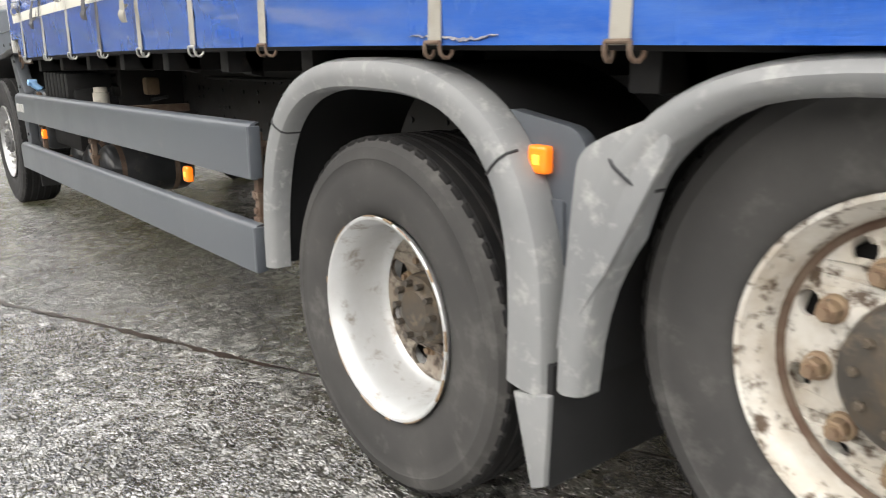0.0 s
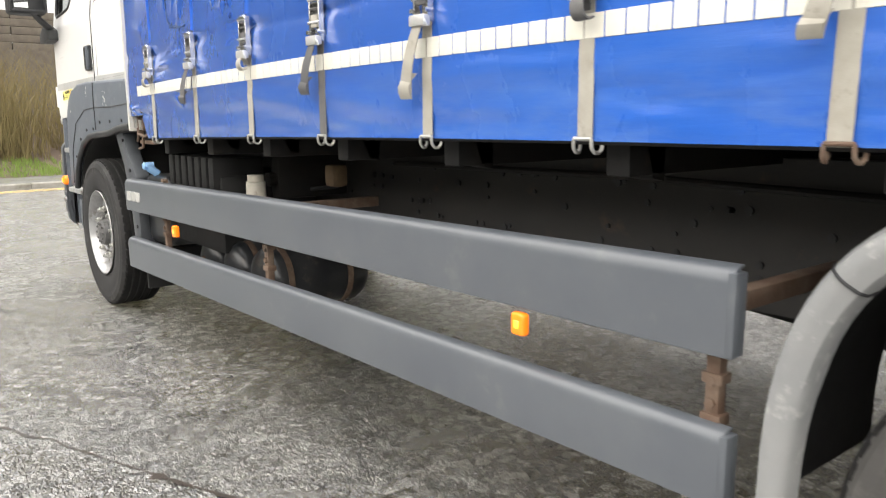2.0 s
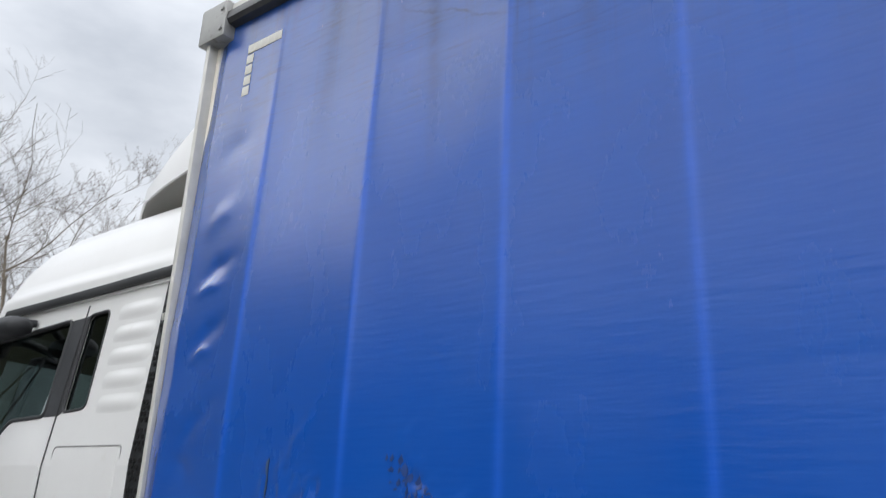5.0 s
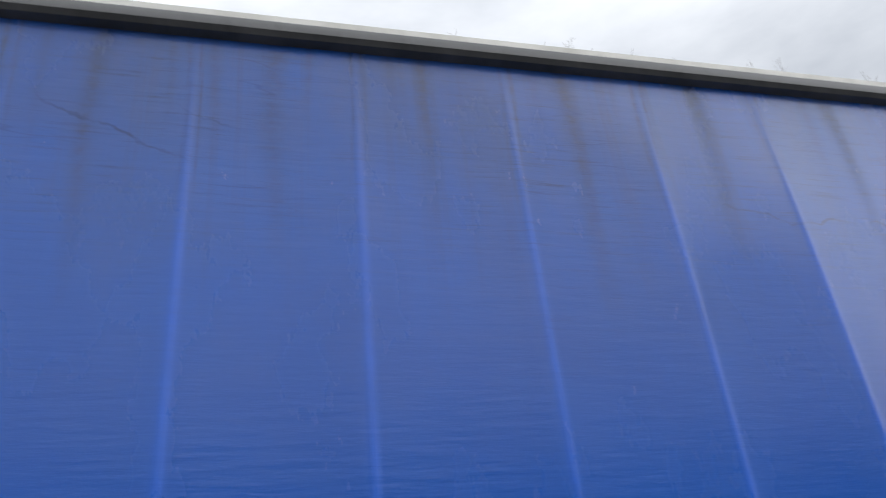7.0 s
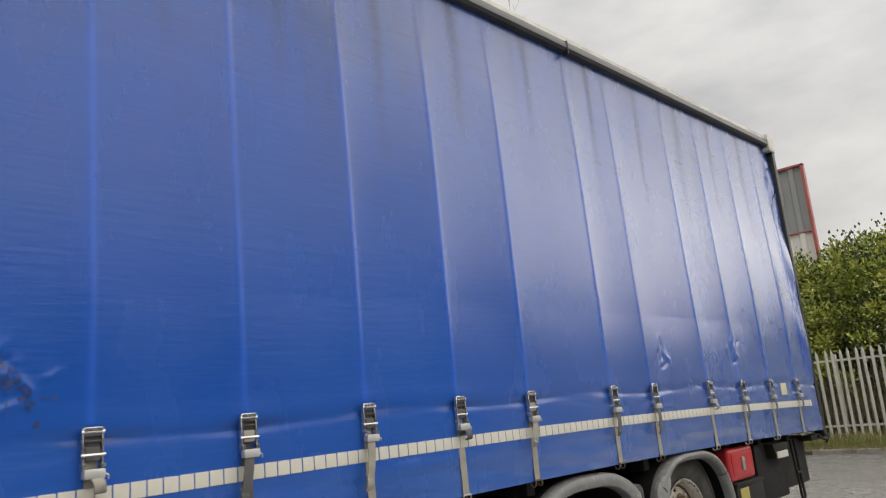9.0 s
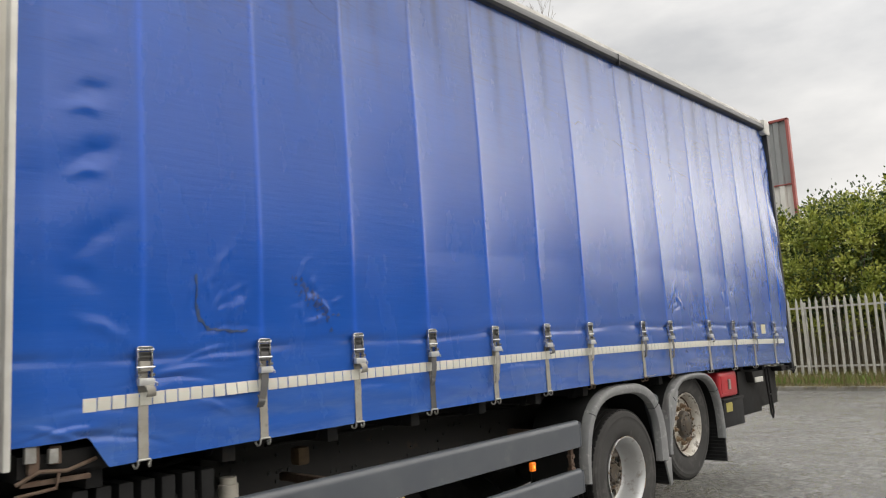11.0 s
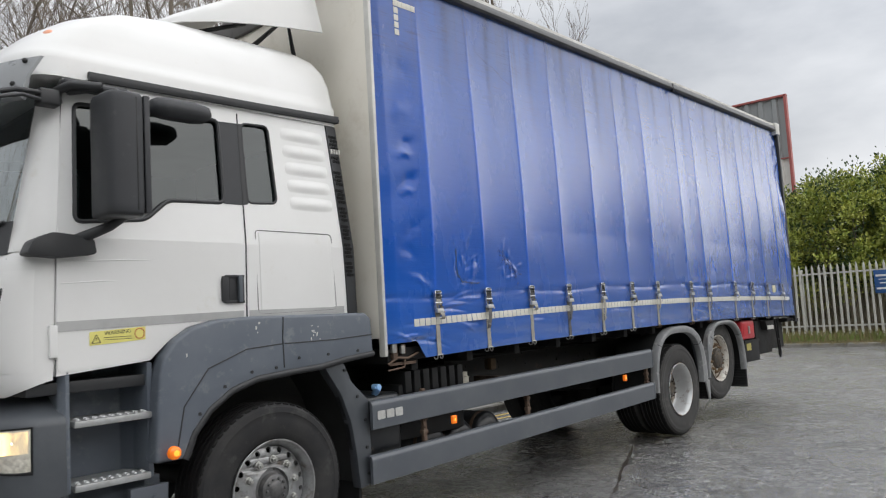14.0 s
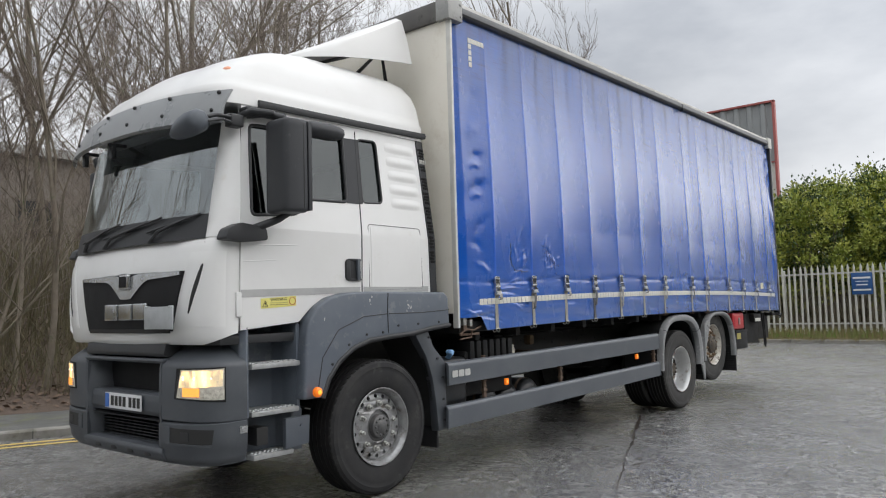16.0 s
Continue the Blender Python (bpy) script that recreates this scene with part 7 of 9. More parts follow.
def mirror_arm(far):
    def put(name, bm, material, parent, label=""):
        return part(name, flip(bm) if far else bm, material, parent, label, 48 if name == "mirror_housing" else 78 if "mirror" in name and "foot" not in name else 38)
    bm = bmesh.new()
    # rounded tall housing, dished shell to the front
    rows = []
    for z, s in ((2.032, 0.86), (2.038, 0.95), (2.052, 0.99), (2.09, 1.0), (2.35, 1.0), (2.60, 1.0), (2.63, 0.985), (2.643, 0.94), (2.648, 0.86)):
        lp = [(-1.020, -0.282), (-1.042, -0.262), (-1.050, -0.23), (-1.052, -0.09), (-1.042, -0.055), (-1.015, -0.035), (-0.89, -0.035), (-0.87, -0.06), (-0.87, -0.262), (-0.885, -0.286), (-0.95, -0.292)]
        cx, cy = -0.96, -0.155
        rows.append([(cx + (x - cx) * s, cy + (y - cy) * s, z) for x, y in lp])
    loft(bm, rows)
    hous = put("mirror_housing", bm, M_SHELL, truck, "tall black mirror housing")
    bm = bmesh.new()
    tube(bm, [(-0.915, -0.270, 2.034), (-0.915, -0.288, 2.06), (-0.915, -0.2895, 2.35), (-0.915, -0.288, 2.62), (-0.915, -0.270, 2.646)], 0.0028, 6)
    put("housing_seam", bm, M_INK, hous)
    bm = bmesh.new()
    for a in ((-0.290, -0.268, 2.045, 2.638), (-0.052, -0.034, 2.045, 2.638), (-0.268, -0.052, 2.045, 2.062), (-0.268, -0.052, 2.620, 2.638), (-0.268, -0.052, 2.268, 2.282)):
        box(bm, -0.876, -0.846, *a, 0.006, 2)
    put("glass_frame", bm, M_SHELL, hous)
    bm = bmesh.new()
    box(bm, -0.003, 0.003, -0.0975, 0.0975, 2.29, 2.60, 0.002, 1, AIM)
    put("main_glass", bm, M_MIRROR, hous)
    bm = bmesh.new()
    box(bm, -0.003, 0.003, -0.0975, 0.0975, 2.07, 2.26, 0.002, 1, AIM)
    put("wide_glass", bm, M_MIRROR, hous)
    bm = bmesh.new()
    tube(bm, [(-0.90, -0.14, 2.64), (-0.93, -0.10, 2.69), (-1.02, 0.0, 2.72), (-1.09, 0.09, 2.72)], [0.018, 0.022, 0.026, 0.03], 10)
    tube(bm, [(-0.98, -0.06, 2.715), (-1.10, 0.03, 2.73), (-1.15, 0.09, 2.70), (-1.14, 0.10, 2.64)], 0.025, 8)
    box(bm, -1.13, -0.80, 0.03, 0.13, 2.725, 2.765, 0.015)
    put("mirror_arm", bm, M_BLACK, hous)
    bm = bmesh.new()
    tube(bm, [(-0.90, -0.13, 2.05), (-0.96, -0.07, 2.00), (-1.04, 0.0, 1.96), (-1.10, 0.05, 1.93)], [0.02, 0.024, 0.028, 0.03], 10)
    put("mirror_arm", bm, M_BLACK, hous)
    bm = bmesh.new()
    prism(bm, rounded([(-1.33, 1.86), (-1.30, 1.93), (-1.21, 1.97), (-1.06, 1.955), (-1.01, 1.94), (-1.00, 1.865), (-1.18, 1.845)], 0.02), -0.01, 0.10, "y", 0.014)
    put("mirror_foot", bm, M_BLACK, truck, "black mirror mounting block")
    # kerb mirror over the door
    bm = bmesh.new()
    rows = []
    for x, s in ((-0.72, 0.45), (-0.70, 0.85), (-0.64, 1.0), (-0.48, 1.0), (-0.40, 0.85), (-0.37, 0.4)):
        rows.append([(x, -0.045 + 0.09 * s * c, 2.665 + 0.055 * s * d) for c, d in ((-1, -0.3), (-0.85, 0.5), (-0.4, 0.95), (0.4, 1), (0.9, 0.4), (0.9, -0.5), (0.3, -1), (-0.7, -0.9))])
    loft(bm, rows)
    tube(bm, [(-0.62, 0.0, 2.70), (-0.61, 0.06, 2.73), (-0.60, 0.13, 2.73)], 0.022, 8)
    put("kerb_mirror", bm, M_SHELL, truck, "black kerb mirror above the door")
    if not far:
        # front mirror
        bm = bmesh.new()
        rows = []
        for y, s in ((0.00, 0.62), (0.018, 0.92), (0.07, 1.04), (0.15, 0.98), (0.24, 0.76), (0.295, 0.50), (0.312, 0.25)):
            rows.append([(-1.50 + 0.085 * s * c, y, 2.585 + 0.072 * s * d - 0.17 * (y - 0.13)) for c, d in ((-1, -0.2), (-0.8, 0.6), (-0.2, 1), (0.6, 0.9), (1, 0.2), (0.9, -0.6), (0.2, -1), (-0.7, -0.8))])
        loft(bm, rows)
        fm = put("front_mirror", bm, M_GREY, truck, "grey front mirror over the windscreen")
        bm = bmesh.new()
        tube(bm, [(-1.48, 0.04, 2.62), (-1.36, 0.03, 2.66), (-1.22, 0.07, 2.675)], 0.014, 8)
        tube(bm, [(-1.49, 0.02, 2.59), (-1.34, 0.0, 2.63), (-1.20, 0.08, 2.64)], 0.010, 8)
        box(bm, -1.24, -1.14, 0.05, 0.13, 2.615, 2.70, 0.012)
        put("front_mirror_arm", bm, M_BLACK, fm)


mirror_arm(False)
mirror_arm(True)
for ya, yb, yc in ((0.72, 0.35, 0.62), (1.36, 0.80, 1.25), (1.75, 1.35, 1.68)):
    bm = bmesh.new()
    xw = lambda y, v: float(np.interp(y, [p[1] for p in screen_row(v)], [p[0] for p in screen_row(v)])) - 0.02
    tube(bm, [(xw(ya, 0.0), ya, 1.885), (xw(yc, 0.06) - 0.01, yc, 1.95), (xw(yb, 0.13) - 0.005, yb, 2.02)], [0.014, 0.012, 0.007], 8)
    tube(bm, [(xw(yc + 0.15, 0.09), yc + 0.15, 1.955), (xw(yb, 0.14), yb, 2.02), (xw(yb - 0.18, 0.17), max(0.26, yb - 0.18), 2.045)], 0.008, 6)
    part("wiper", bm, M_BLACK, truck, "black windscreen wiper")

# ---- inside the cab ----
bm = bmesh.new()
prism(bm, [(-1.33, 1.25), (-1.36, 1.86), (-1.20, 1.93), (-0.90, 1.90), (-0.84, 1.70), (-0.95, 1.25)], 0.18, 2 * YC - 0.18, "y", 0.03)
part("dashboard", bm, M_SEAT, truck, "dark dashboard")
for y in (0.28, 1.45):
    bm = bmesh.new()
    box(bm, -0.55, -0.02, y, y + 0.52, 1.45, 1.66, 0.06, 3)
    box(bm, -0.10, 0.06, y + 0.02, y + 0.50, 1.60, 2.30, 0.06, 3)
    box(bm, -0.06, 0.06, y + 0.12, y + 0.40, 2.28, 2.52, 0.05, 3)
    box(bm, -0.45, -0.10, y + 0.08, y + 0.44, 1.24, 1.46, 0.02)
    part("seat", bm, M_SEAT, truck, "dark cloth cab seat")
bm = bmesh.new()
tube(bm, [(-0.80 + 0.10 * math.sin(2 * math.pi * k / 24), 1.70 + 0.22 * math.cos(2 * math.pi * k / 24), 1.93 + 0.19 * math.sin(2 * math.pi * k / 24)) for k in range(25)], 0.016, 8, False)
tube(bm, [(-1.0, 1.70, 1.75), (-0.80, 1.70, 1.93)], 0.03, 8)
tube(bm, [(-0.80, 1.48, 1.93), (-0.80, 1.92, 1.93)], 0.014, 6)
part("steering_wheel", bm, M_SEAT, truck, "black steering wheel")
bm = bmesh.new()
box(bm, -1.05, 0.62, 0.20, 2 * YC - 0.20, 2.735, 2.765, 0.005)
part("headlining", bm, mat("grey_headlining", (0.25, 0.25, 0.24), 0.9), truck)

# the cab as a whole stands a little back and in
for ob in truck.children:
    if ob not in BEHIND_CAB:
        ob.location = ob.location + Vector((0.045, 0.055, 0.015))

# ================= surroundings =================
def asphalt_material():
    m, n, l, p = nodes_of("wet_chipped_asphalt")
    tc = n.new("ShaderNodeTexCoord")

    def tex(kind, scale, **kw):
        t = n.new(kind)
        t.inputs["Scale"].default_value = scale
        for k, v in kw.items():
            t.inputs[k].default_value = v
        l.new(tc.outputs["Object"], t.inputs["Vector"])
        return t

    def ramp(v, a, b, c=0.0, d=1.0):
        r = n.new("ShaderNodeMapRange")
        r.inputs["From Min"].default_value, r.inputs["From Max"].default_value = a, b
        r.inputs["To Min"].default_value, r.inputs["To Max"].default_value = c, d
        l.new(v, r.inputs["Value"])
        return r.outputs["Result"]

    def blend(f, a, b):
        x = n.new("ShaderNodeMix")
        x.data_type = 'RGBA'
        l.new(f, x.inputs["Factor"])
        for s, v in (("A", a), ("B", b)):
            if isinstance(v, tuple):
                x.inputs[s].default_value = (*v, 1)
            else:
                l.new(v, x.inputs[s])
        return x.outputs["Result"]

    # stone chips, each with its own tone, in dark binder
    cell = tex("ShaderNodeTexVoronoi", 84.0, Randomness=1.0)
    edge = tex("ShaderNodeTexVoronoi", 84.0, Randomness=1.0)
    edge.feature = 'DISTANCE_TO_EDGE'
    tone = n.new("ShaderNodeSeparateColor")
    l.new(cell.outputs["Color"], tone.inputs["Color"])
    chips = n.new("ShaderNodeValToRGB")
    el = chips.color_ramp.elements
    el[0].position, el[0].color = 0.0, (0.082, 0.079, 0.071, 1)
    el[1].position, el[1].color = 1.0, (0.90, 0.86, 0.76, 1)
    for pos, c in ((0.42, (0.175, 0.165, 0.145)), (0.62, (0.37, 0.35, 0.30)), (0.80, (0.72, 0.68, 0.59)), (0.93, (0.26, 0.21, 0.15))):
        e = el.new(pos)
        e.color = (*c, 1)
    l.new(tone.outputs["Red"], chips.inputs["Fac"])
    stone = blend(ramp(edge.outputs["Distance"], 0.03, 0.14), (0.018, 0.018, 0.017), chips.outputs["Color"])
    # the older, coarser side of the joint that runs aslant below the lorry
    sep = n.new("ShaderNodeSeparateXYZ")
    l.new(tc.outputs["Object"], sep.inputs["Vector"])
    wob = tex("ShaderNodeTexNoise", 2.2, Detail=4.0)
    lin = n.new("ShaderNodeVectorMath")
    lin.operation = 'DOT_PRODUCT'
    lin.inputs[1].default_value = (0.403, -0.915, 0.0)
    l.new(tc.outputs["Object"], lin.inputs[0])
    wadd = n.new("ShaderNodeMath")
    wadd.operation = 'MULTIPLY_ADD'
    wadd.inputs[1].default_value = 0.10
    l.new(wob.outputs["Fac"], wadd.inputs[0])
    l.new(lin.outputs["Value"], wadd.inputs[2])
    coarse = ramp(wadd.outputs["Value"], 1.70, 1.74)
    big = tex("ShaderNodeTexVoronoi", 62.0, Randomness=1.0)
    bedge = tex("ShaderNodeTexVoronoi", 62.0, Randomness=1.0)
    bedge.feature = 'DISTANCE_TO_EDGE'
    tone2 = n.new("ShaderNodeSeparateColor")
    l.new(big.outputs["Color"], tone2.inputs["Color"])
    chips2 = n.new("ShaderNodeValToRGB")
    el = chips2.color_ramp.elements
    el[0].position, el[0].color = 0.0, (0.095, 0.095, 0.09, 1)
    el[1].position, el[1].color = 1.0, (0.66, 0.63, 0.56, 1)
    e = el.new(0.5)
    e.color = (0.27, 0.257, 0.228, 1)
    l.new(tone2.outputs["Green"], chips2.inputs["Fac"])
    stone2 = blend(ramp(bedge.outputs["Distance"], 0.03, 0.16), (0.020, 0.020, 0.019), chips2.outputs["Color"])
    both = blend(coarse, stone, stone2)
    # clumps of paler and darker stone, contrast raised to paint in sparkle
    clump = tex("ShaderNodeTexNoise", 36.0, Detail=3.0, Roughness=0.6)
    both = blend(ramp(clump.outputs["Fac"], 0.50, 0.56, 0.0, 0.92), both, (0.030, 0.029, 0.028))
    both = blend(ramp(clump.outputs["Fac"], 0.47, 0.39, 0.0, 0.80), both, (0.66, 0.64, 0.58))
    # broader pale and dark lumps, glints of the wet surface put into colour
    lump = tex("ShaderNodeTexNoise", 13.0, Detail=4.0, Roughness=0.7)
    both = blend(ramp(lump.outputs["Fac"], 0.51, 0.58, 0.0, 0.80), both, (0.026, 0.025, 0.024))
    both = blend(ramp(lump.outputs["Fac"], 0.46, 0.36, 0.0, 0.60), both, (0.66, 0.64, 0.58))
    # single larger stones, pale ones as painted sparkle, dark ones between
    peb = tex("ShaderNodeTexVoronoi", 34.0, Randomness=1.0)
    pt = n.new("ShaderNodeSeparateColor")
    l.new(peb.outputs["Color"], pt.inputs["Color"])
    both = blend(ramp(pt.outputs["Red"], 0.78, 0.83, 0.0, 0.55), both, (0.76, 0.75, 0.71))
    both = blend(ramp(pt.outputs["Green"], 0.32, 0.26, 0.0, 0.65), both, (0.030, 0.029, 0.028))
    # handful-sized cells: painted glints where pale, painted hollows where dark
    heap = tex("ShaderNodeTexVoronoi", 21.0, Randomness=1.0)
    ht = n.new("ShaderNodeSeparateColor")
    l.new(heap.outputs["Color"], ht.inputs["Color"])
    both = blend(ramp(ht.outputs["Blue"], 0.70, 0.80, 0.0, 0.42), both, (0.85, 0.84, 0.80))
    both = blend(ramp(ht.outputs["Blue"], 0.42, 0.30, 0.0, 0.62), both, (0.022, 0.022, 0.021))
    # damp and dirt in broad patches
    damp = tex("ShaderNodeTexNoise", 0.55, Detail=7.0, Roughness=0.62)
    both = blend(ramp(damp.outputs["Fac"], 0.42, 0.60, 0.0, 0.50), both, (0.060, 0.058, 0.055))
    moss = tex("ShaderNodeTexNoise", 3.1, Detail=9.0, Roughness=0.7)
    both = blend(ramp(moss.outputs["Fac"], 0.60, 0.74, 0.0, 0.55), both, (0.065, 0.058, 0.036))
    # brown silt lying along the joint
    silt = tex("ShaderNodeTexNoise", 2.3, Detail=8.0, Roughness=0.65)
    near = ramp(wadd.outputs["Value"], 1.72, 1.80)
    gone = ramp(wadd.outputs["Value"], 2.25, 1.80)
    both_m = n.new("ShaderNodeMath")
    both_m.operation = 'MULTIPLY'
    l.new(near, both_m.inputs[0])
    l.new(gone, both_m.inputs[1])
    silt_m = n.new("ShaderNodeMath")
    silt_m.operation = 'MULTIPLY'
    l.new(both_m.outputs["Value"], silt_m.inputs[0])
    l.new(ramp(silt.outputs["Fac"], 0.44, 0.60, 0.0, 0.85), silt_m.inputs[1])
    both = blend(silt_m.outputs["Value"], both, (0.060, 0.044, 0.026))
    soak = n.new("ShaderNodeHueSaturation")
    soak.inputs["Value"].default_value = 0.46
    l.new(both, soak.inputs["Color"])
    l.new(soak.outputs["Color"], p.inputs["Base Color"])
    p.inputs["Specular IOR Level"].default_value = 0.6
    # a film of water over most stones
    film = tex("ShaderNodeTexNoise", 1.9, Detail=7.0, Roughness=0.7)
    l.new(ramp(film.outputs["Fac"], 0.34, 0.52, 0.6, 1.0), p.inputs["Coat Weight"])
    p.inputs["Coat IOR"].default_value = 2.9
    p.inputs["Coat Roughness"].default_value = 0.15
    wet = tex("ShaderNodeTexNoise", 0.8, Detail=6.0, Roughness=0.6)
    l.new(ramp(wet.outputs["Fac"], 0.38, 0.62, 0.40, 0.16), p.inputs["Roughness"])
    hmix = n.new("ShaderNodeMix")
    l.new(coarse, hmix.inputs["Factor"])
    l.new(ramp(edge.outputs["Distance"], 0.0, 0.22), hmix.inputs["A"])
    l.new(ramp(bedge.outputs["Distance"], 0.0, 0.24), hmix.inputs["B"])
    # every chip lies at its own slant
    def slant(v, amount):
        mid = n.new("ShaderNodeVectorMath")
        mid.operation = 'SUBTRACT'
        mid.inputs[1].default_value = (0.5, 0.5, 0.5)
        l.new(v, mid.inputs[0])
        lie = n.new("ShaderNodeVectorMath")
        lie.operation = 'MULTIPLY_ADD'
        lie.inputs[1].default_value = (amount, amount, 0.0)
        lie.inputs[2].default_value = (0.0, 0.0, 1.0)
        l.new(mid.outputs["Vector"], lie.inputs[0])
        return lie.outputs["Vector"]

    nmix = n.new("ShaderNodeMix")
    nmix.data_type = 'VECTOR'
    l.new(coarse, nmix.inputs["Factor"])
    l.new(slant(cell.outputs["Color"], 1.2), nmix.inputs["A"])
    l.new(slant(big.outputs["Color"], 1.4), nmix.inputs["B"])
    rough_lie = n.new("ShaderNodeVectorMath")
    rough_lie.operation = 'ADD'
    l.new(nmix.outputs["Result"], rough_lie.inputs[0])
    l.new(slant(heap.outputs["Color"], 0.75), rough_lie.inputs[1])
    unit = n.new("ShaderNodeVectorMath")
    unit.operation = 'NORMALIZE'
    l.new(rough_lie.outputs["Vector"], unit.inputs[0])
    bp = n.new("ShaderNodeBump")
    bp.inputs["Strength"].default_value = 0.7
    bp.inputs["Distance"].default_value = 0.006
    l.new(hmix.outputs["Result"], bp.inputs["Height"])
    l.new(unit.outputs["Vector"], bp.inputs["Normal"])
    bq = n.new("ShaderNodeBump")
    bq.inputs["Strength"].default_value = 0.6
    bq.inputs["Distance"].default_value = 0.022
    l.new(clump.outputs["Fac"], bq.inputs["Height"])
    l.new(bp.outputs["Normal"], bq.inputs["Normal"])
    l.new(bq.outputs["Normal"], p.inputs["Normal"])
    l.new(bq.outputs["Normal"], p.inputs["Coat Normal"])
    return m


M_ASPHALT = asphalt_material()
M_KERB = mat("worn_concrete_kerb", (0.26, 0.25, 0.225), 0.75, col2=(0.15, 0.14, 0.115), scale=4, bump=0.4, bscale=90, dist=0.003, stain=(0.13, 0.125, 0.09), sscale=6)
M_PATH = mat("damp_footway_asphalt", (0.115, 0.115, 0.108), 0.6, col2=(0.085, 0.085, 0.08), scale=2, bump=0.5, bscale=220, dist=0.003, stain=(0.13, 0.135, 0.06), sscale=1.5, slo=0.52, shi=0.62)
M_YLINE = mat("worn_yellow_road_paint", (0.68, 0.46, 0.10), 0.6, col2=(0.52, 0.36, 0.10), scale=14, bump=0.4, bscale=150, dist=0.002, stain=(0.10, 0.09, 0.07), sscale=30, slo=0.58, shi=0.66)
M_TAR = mat("old_tar_joint", (0.030, 0.024, 0.020), 0.35, col2=(0.060, 0.042, 0.032), scale=12, bump=0.6, bscale=70, dist=0.004)
M_SOIL = mat("leaf_littered_earth", (0.085, 0.060, 0.045), 0.9, col2=(0.125, 0.092, 0.068), scale=3, bump=0.9, bscale=30, dist=0.02, stain=(0.13, 0.10, 0.07), sscale=16)
M_TURF = mat("rough_turf_soil", (0.055, 0.070, 0.020), 0.9, col2=(0.10, 0.095, 0.04), scale=2.5, bump=0.8, bscale=60, dist=0.01)
M_GRASS = mat("green_grass_blades", (0.13, 0.21, 0.030), 0.6, col2=(0.17, 0.23, 0.05), scale=1.3)
M_STRAW = mat("dry_grass_blades", (0.24, 0.19, 0.09), 0.7, col2=(0.17, 0.15, 0.06), scale=1.7)
M_BARK = mat("grey_brown_bark", (0.165, 0.138, 0.105), 0.85, col2=(0.22, 0.19, 0.15), scale=6, bump=0.7, bscale=40, dist=0.01, stain=(0.08, 0.095, 0.04), sscale=3, slo=0.55, shi=0.7)
M_TWIG = mat("dark_bare_twigs", (0.135, 0.108, 0.088), 0.8, col2=(0.19, 0.155, 0.125), scale=3)
M_BRAMBLE2 = mat("mossy_scrub_stems", (0.13, 0.105, 0.06), 0.8, col2=(0.10, 0.10, 0.05), scale=2)
M_BRAMBLE = mat("brown_dead_bramble", (0.145, 0.112, 0.045), 0.8, col2=(0.20, 0.165, 0.075), scale=2)
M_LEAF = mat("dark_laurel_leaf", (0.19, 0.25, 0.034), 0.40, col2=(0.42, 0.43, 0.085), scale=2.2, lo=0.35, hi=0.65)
# same leaf with the shade inside the bush put into a darker colour
M_LEAF_SHADE = mat("shaded_inner_laurel_leaf", (0.045, 0.085, 0.018), 0.5, col2=(0.055, 0.085, 0.024), scale=3)
M_GALV = mat("galvanised_palisade_steel", (0.54, 0.53, 0.49), 0.5, 0.1, col2=(0.44, 0.43, 0.39), scale=3, bump=0.1, bscale=120, stain=(0.22, 0.20, 0.16), sscale=5)
M_CLAD = mat("grey_profiled_cladding", (0.26, 0.27, 0.27), 0.45, 0.1, col2=(0.22, 0.23, 0.23), scale=0.4)
M_CLAD_W = mat("white_profiled_cladding", (0.62, 0.61, 0.57), 0.5, col2=(0.55, 0.54, 0.5), scale=0.4)
M_TRIM = mat("red_painted_flashing", (0.30, 0.075, 0.065), 0.5, col2=(0.25, 0.065, 0.055), scale=1)
M_SIGN = mat("blue_sign_panel", (0.02, 0.085, 0.25), 0.35, scale=4)
M_TIMBER = mat("weathered_timber_sleepers", (0.10, 0.085, 0.07), 0.85, col2=(0.15, 0.13, 0.105), scale=5, bump=0.5, bscale=30, dist=0.01)
M_BRICK = mat("far_brown_brickwork", (0.20, 0.175, 0.15), 0.85, col2=(0.15, 0.132, 0.112), scale=8)

# ---- ground, one sheet ----
bm = bmesh.new()
bmesh.ops.create_grid(bm, x_segments=8, y_segments=8, size=600)
tagged(part("ground", bm, M_ASPHALT), "wet grey chipped asphalt yard with darker damp patches", "road", kind="structure")

# kerb line round the yard: along the rear fence, past the lorry's far side, across ahead of it
KERB = [(20.0, -40.0), (20.0, -2.0), (20.0, 5.0), (19.5, 6.5), (17.8, 7.0), (15.0, 6.0), (12.0, 4.4), (9.0, 3.6), (6.0, 3.42), (4.0, 3.75), (1.5, 4.6), (-0.6, 5.45), (-3.0, 6.4), (-6.0, 7.2), (-8.5, 6.9), (-9.9, 5.6), (-10.4, 3.5), (-10.2, 1.5), (-10.0, -6.0), (-10.0, -40.0)]


def smooth_line(pts, per=8):
    p = [Vector((*q, 0)) for q in pts]
    out = []
    for i in range(len(p) - 1):
        a, b, c, d = p[max(i - 1, 0)], p[i], p[i + 1], p[min(i + 2, len(p) - 1)]
        for k in range(per):
            t = k / per
            out.append(0.5 * ((2 * b) + (c - a) * t + (2 * a - 5 * b + 4 * c - d) * t * t + (3 * b - a - 3 * c + d) * t ** 3))
    return out + [p[-1]]


LINE = smooth_line(KERB)


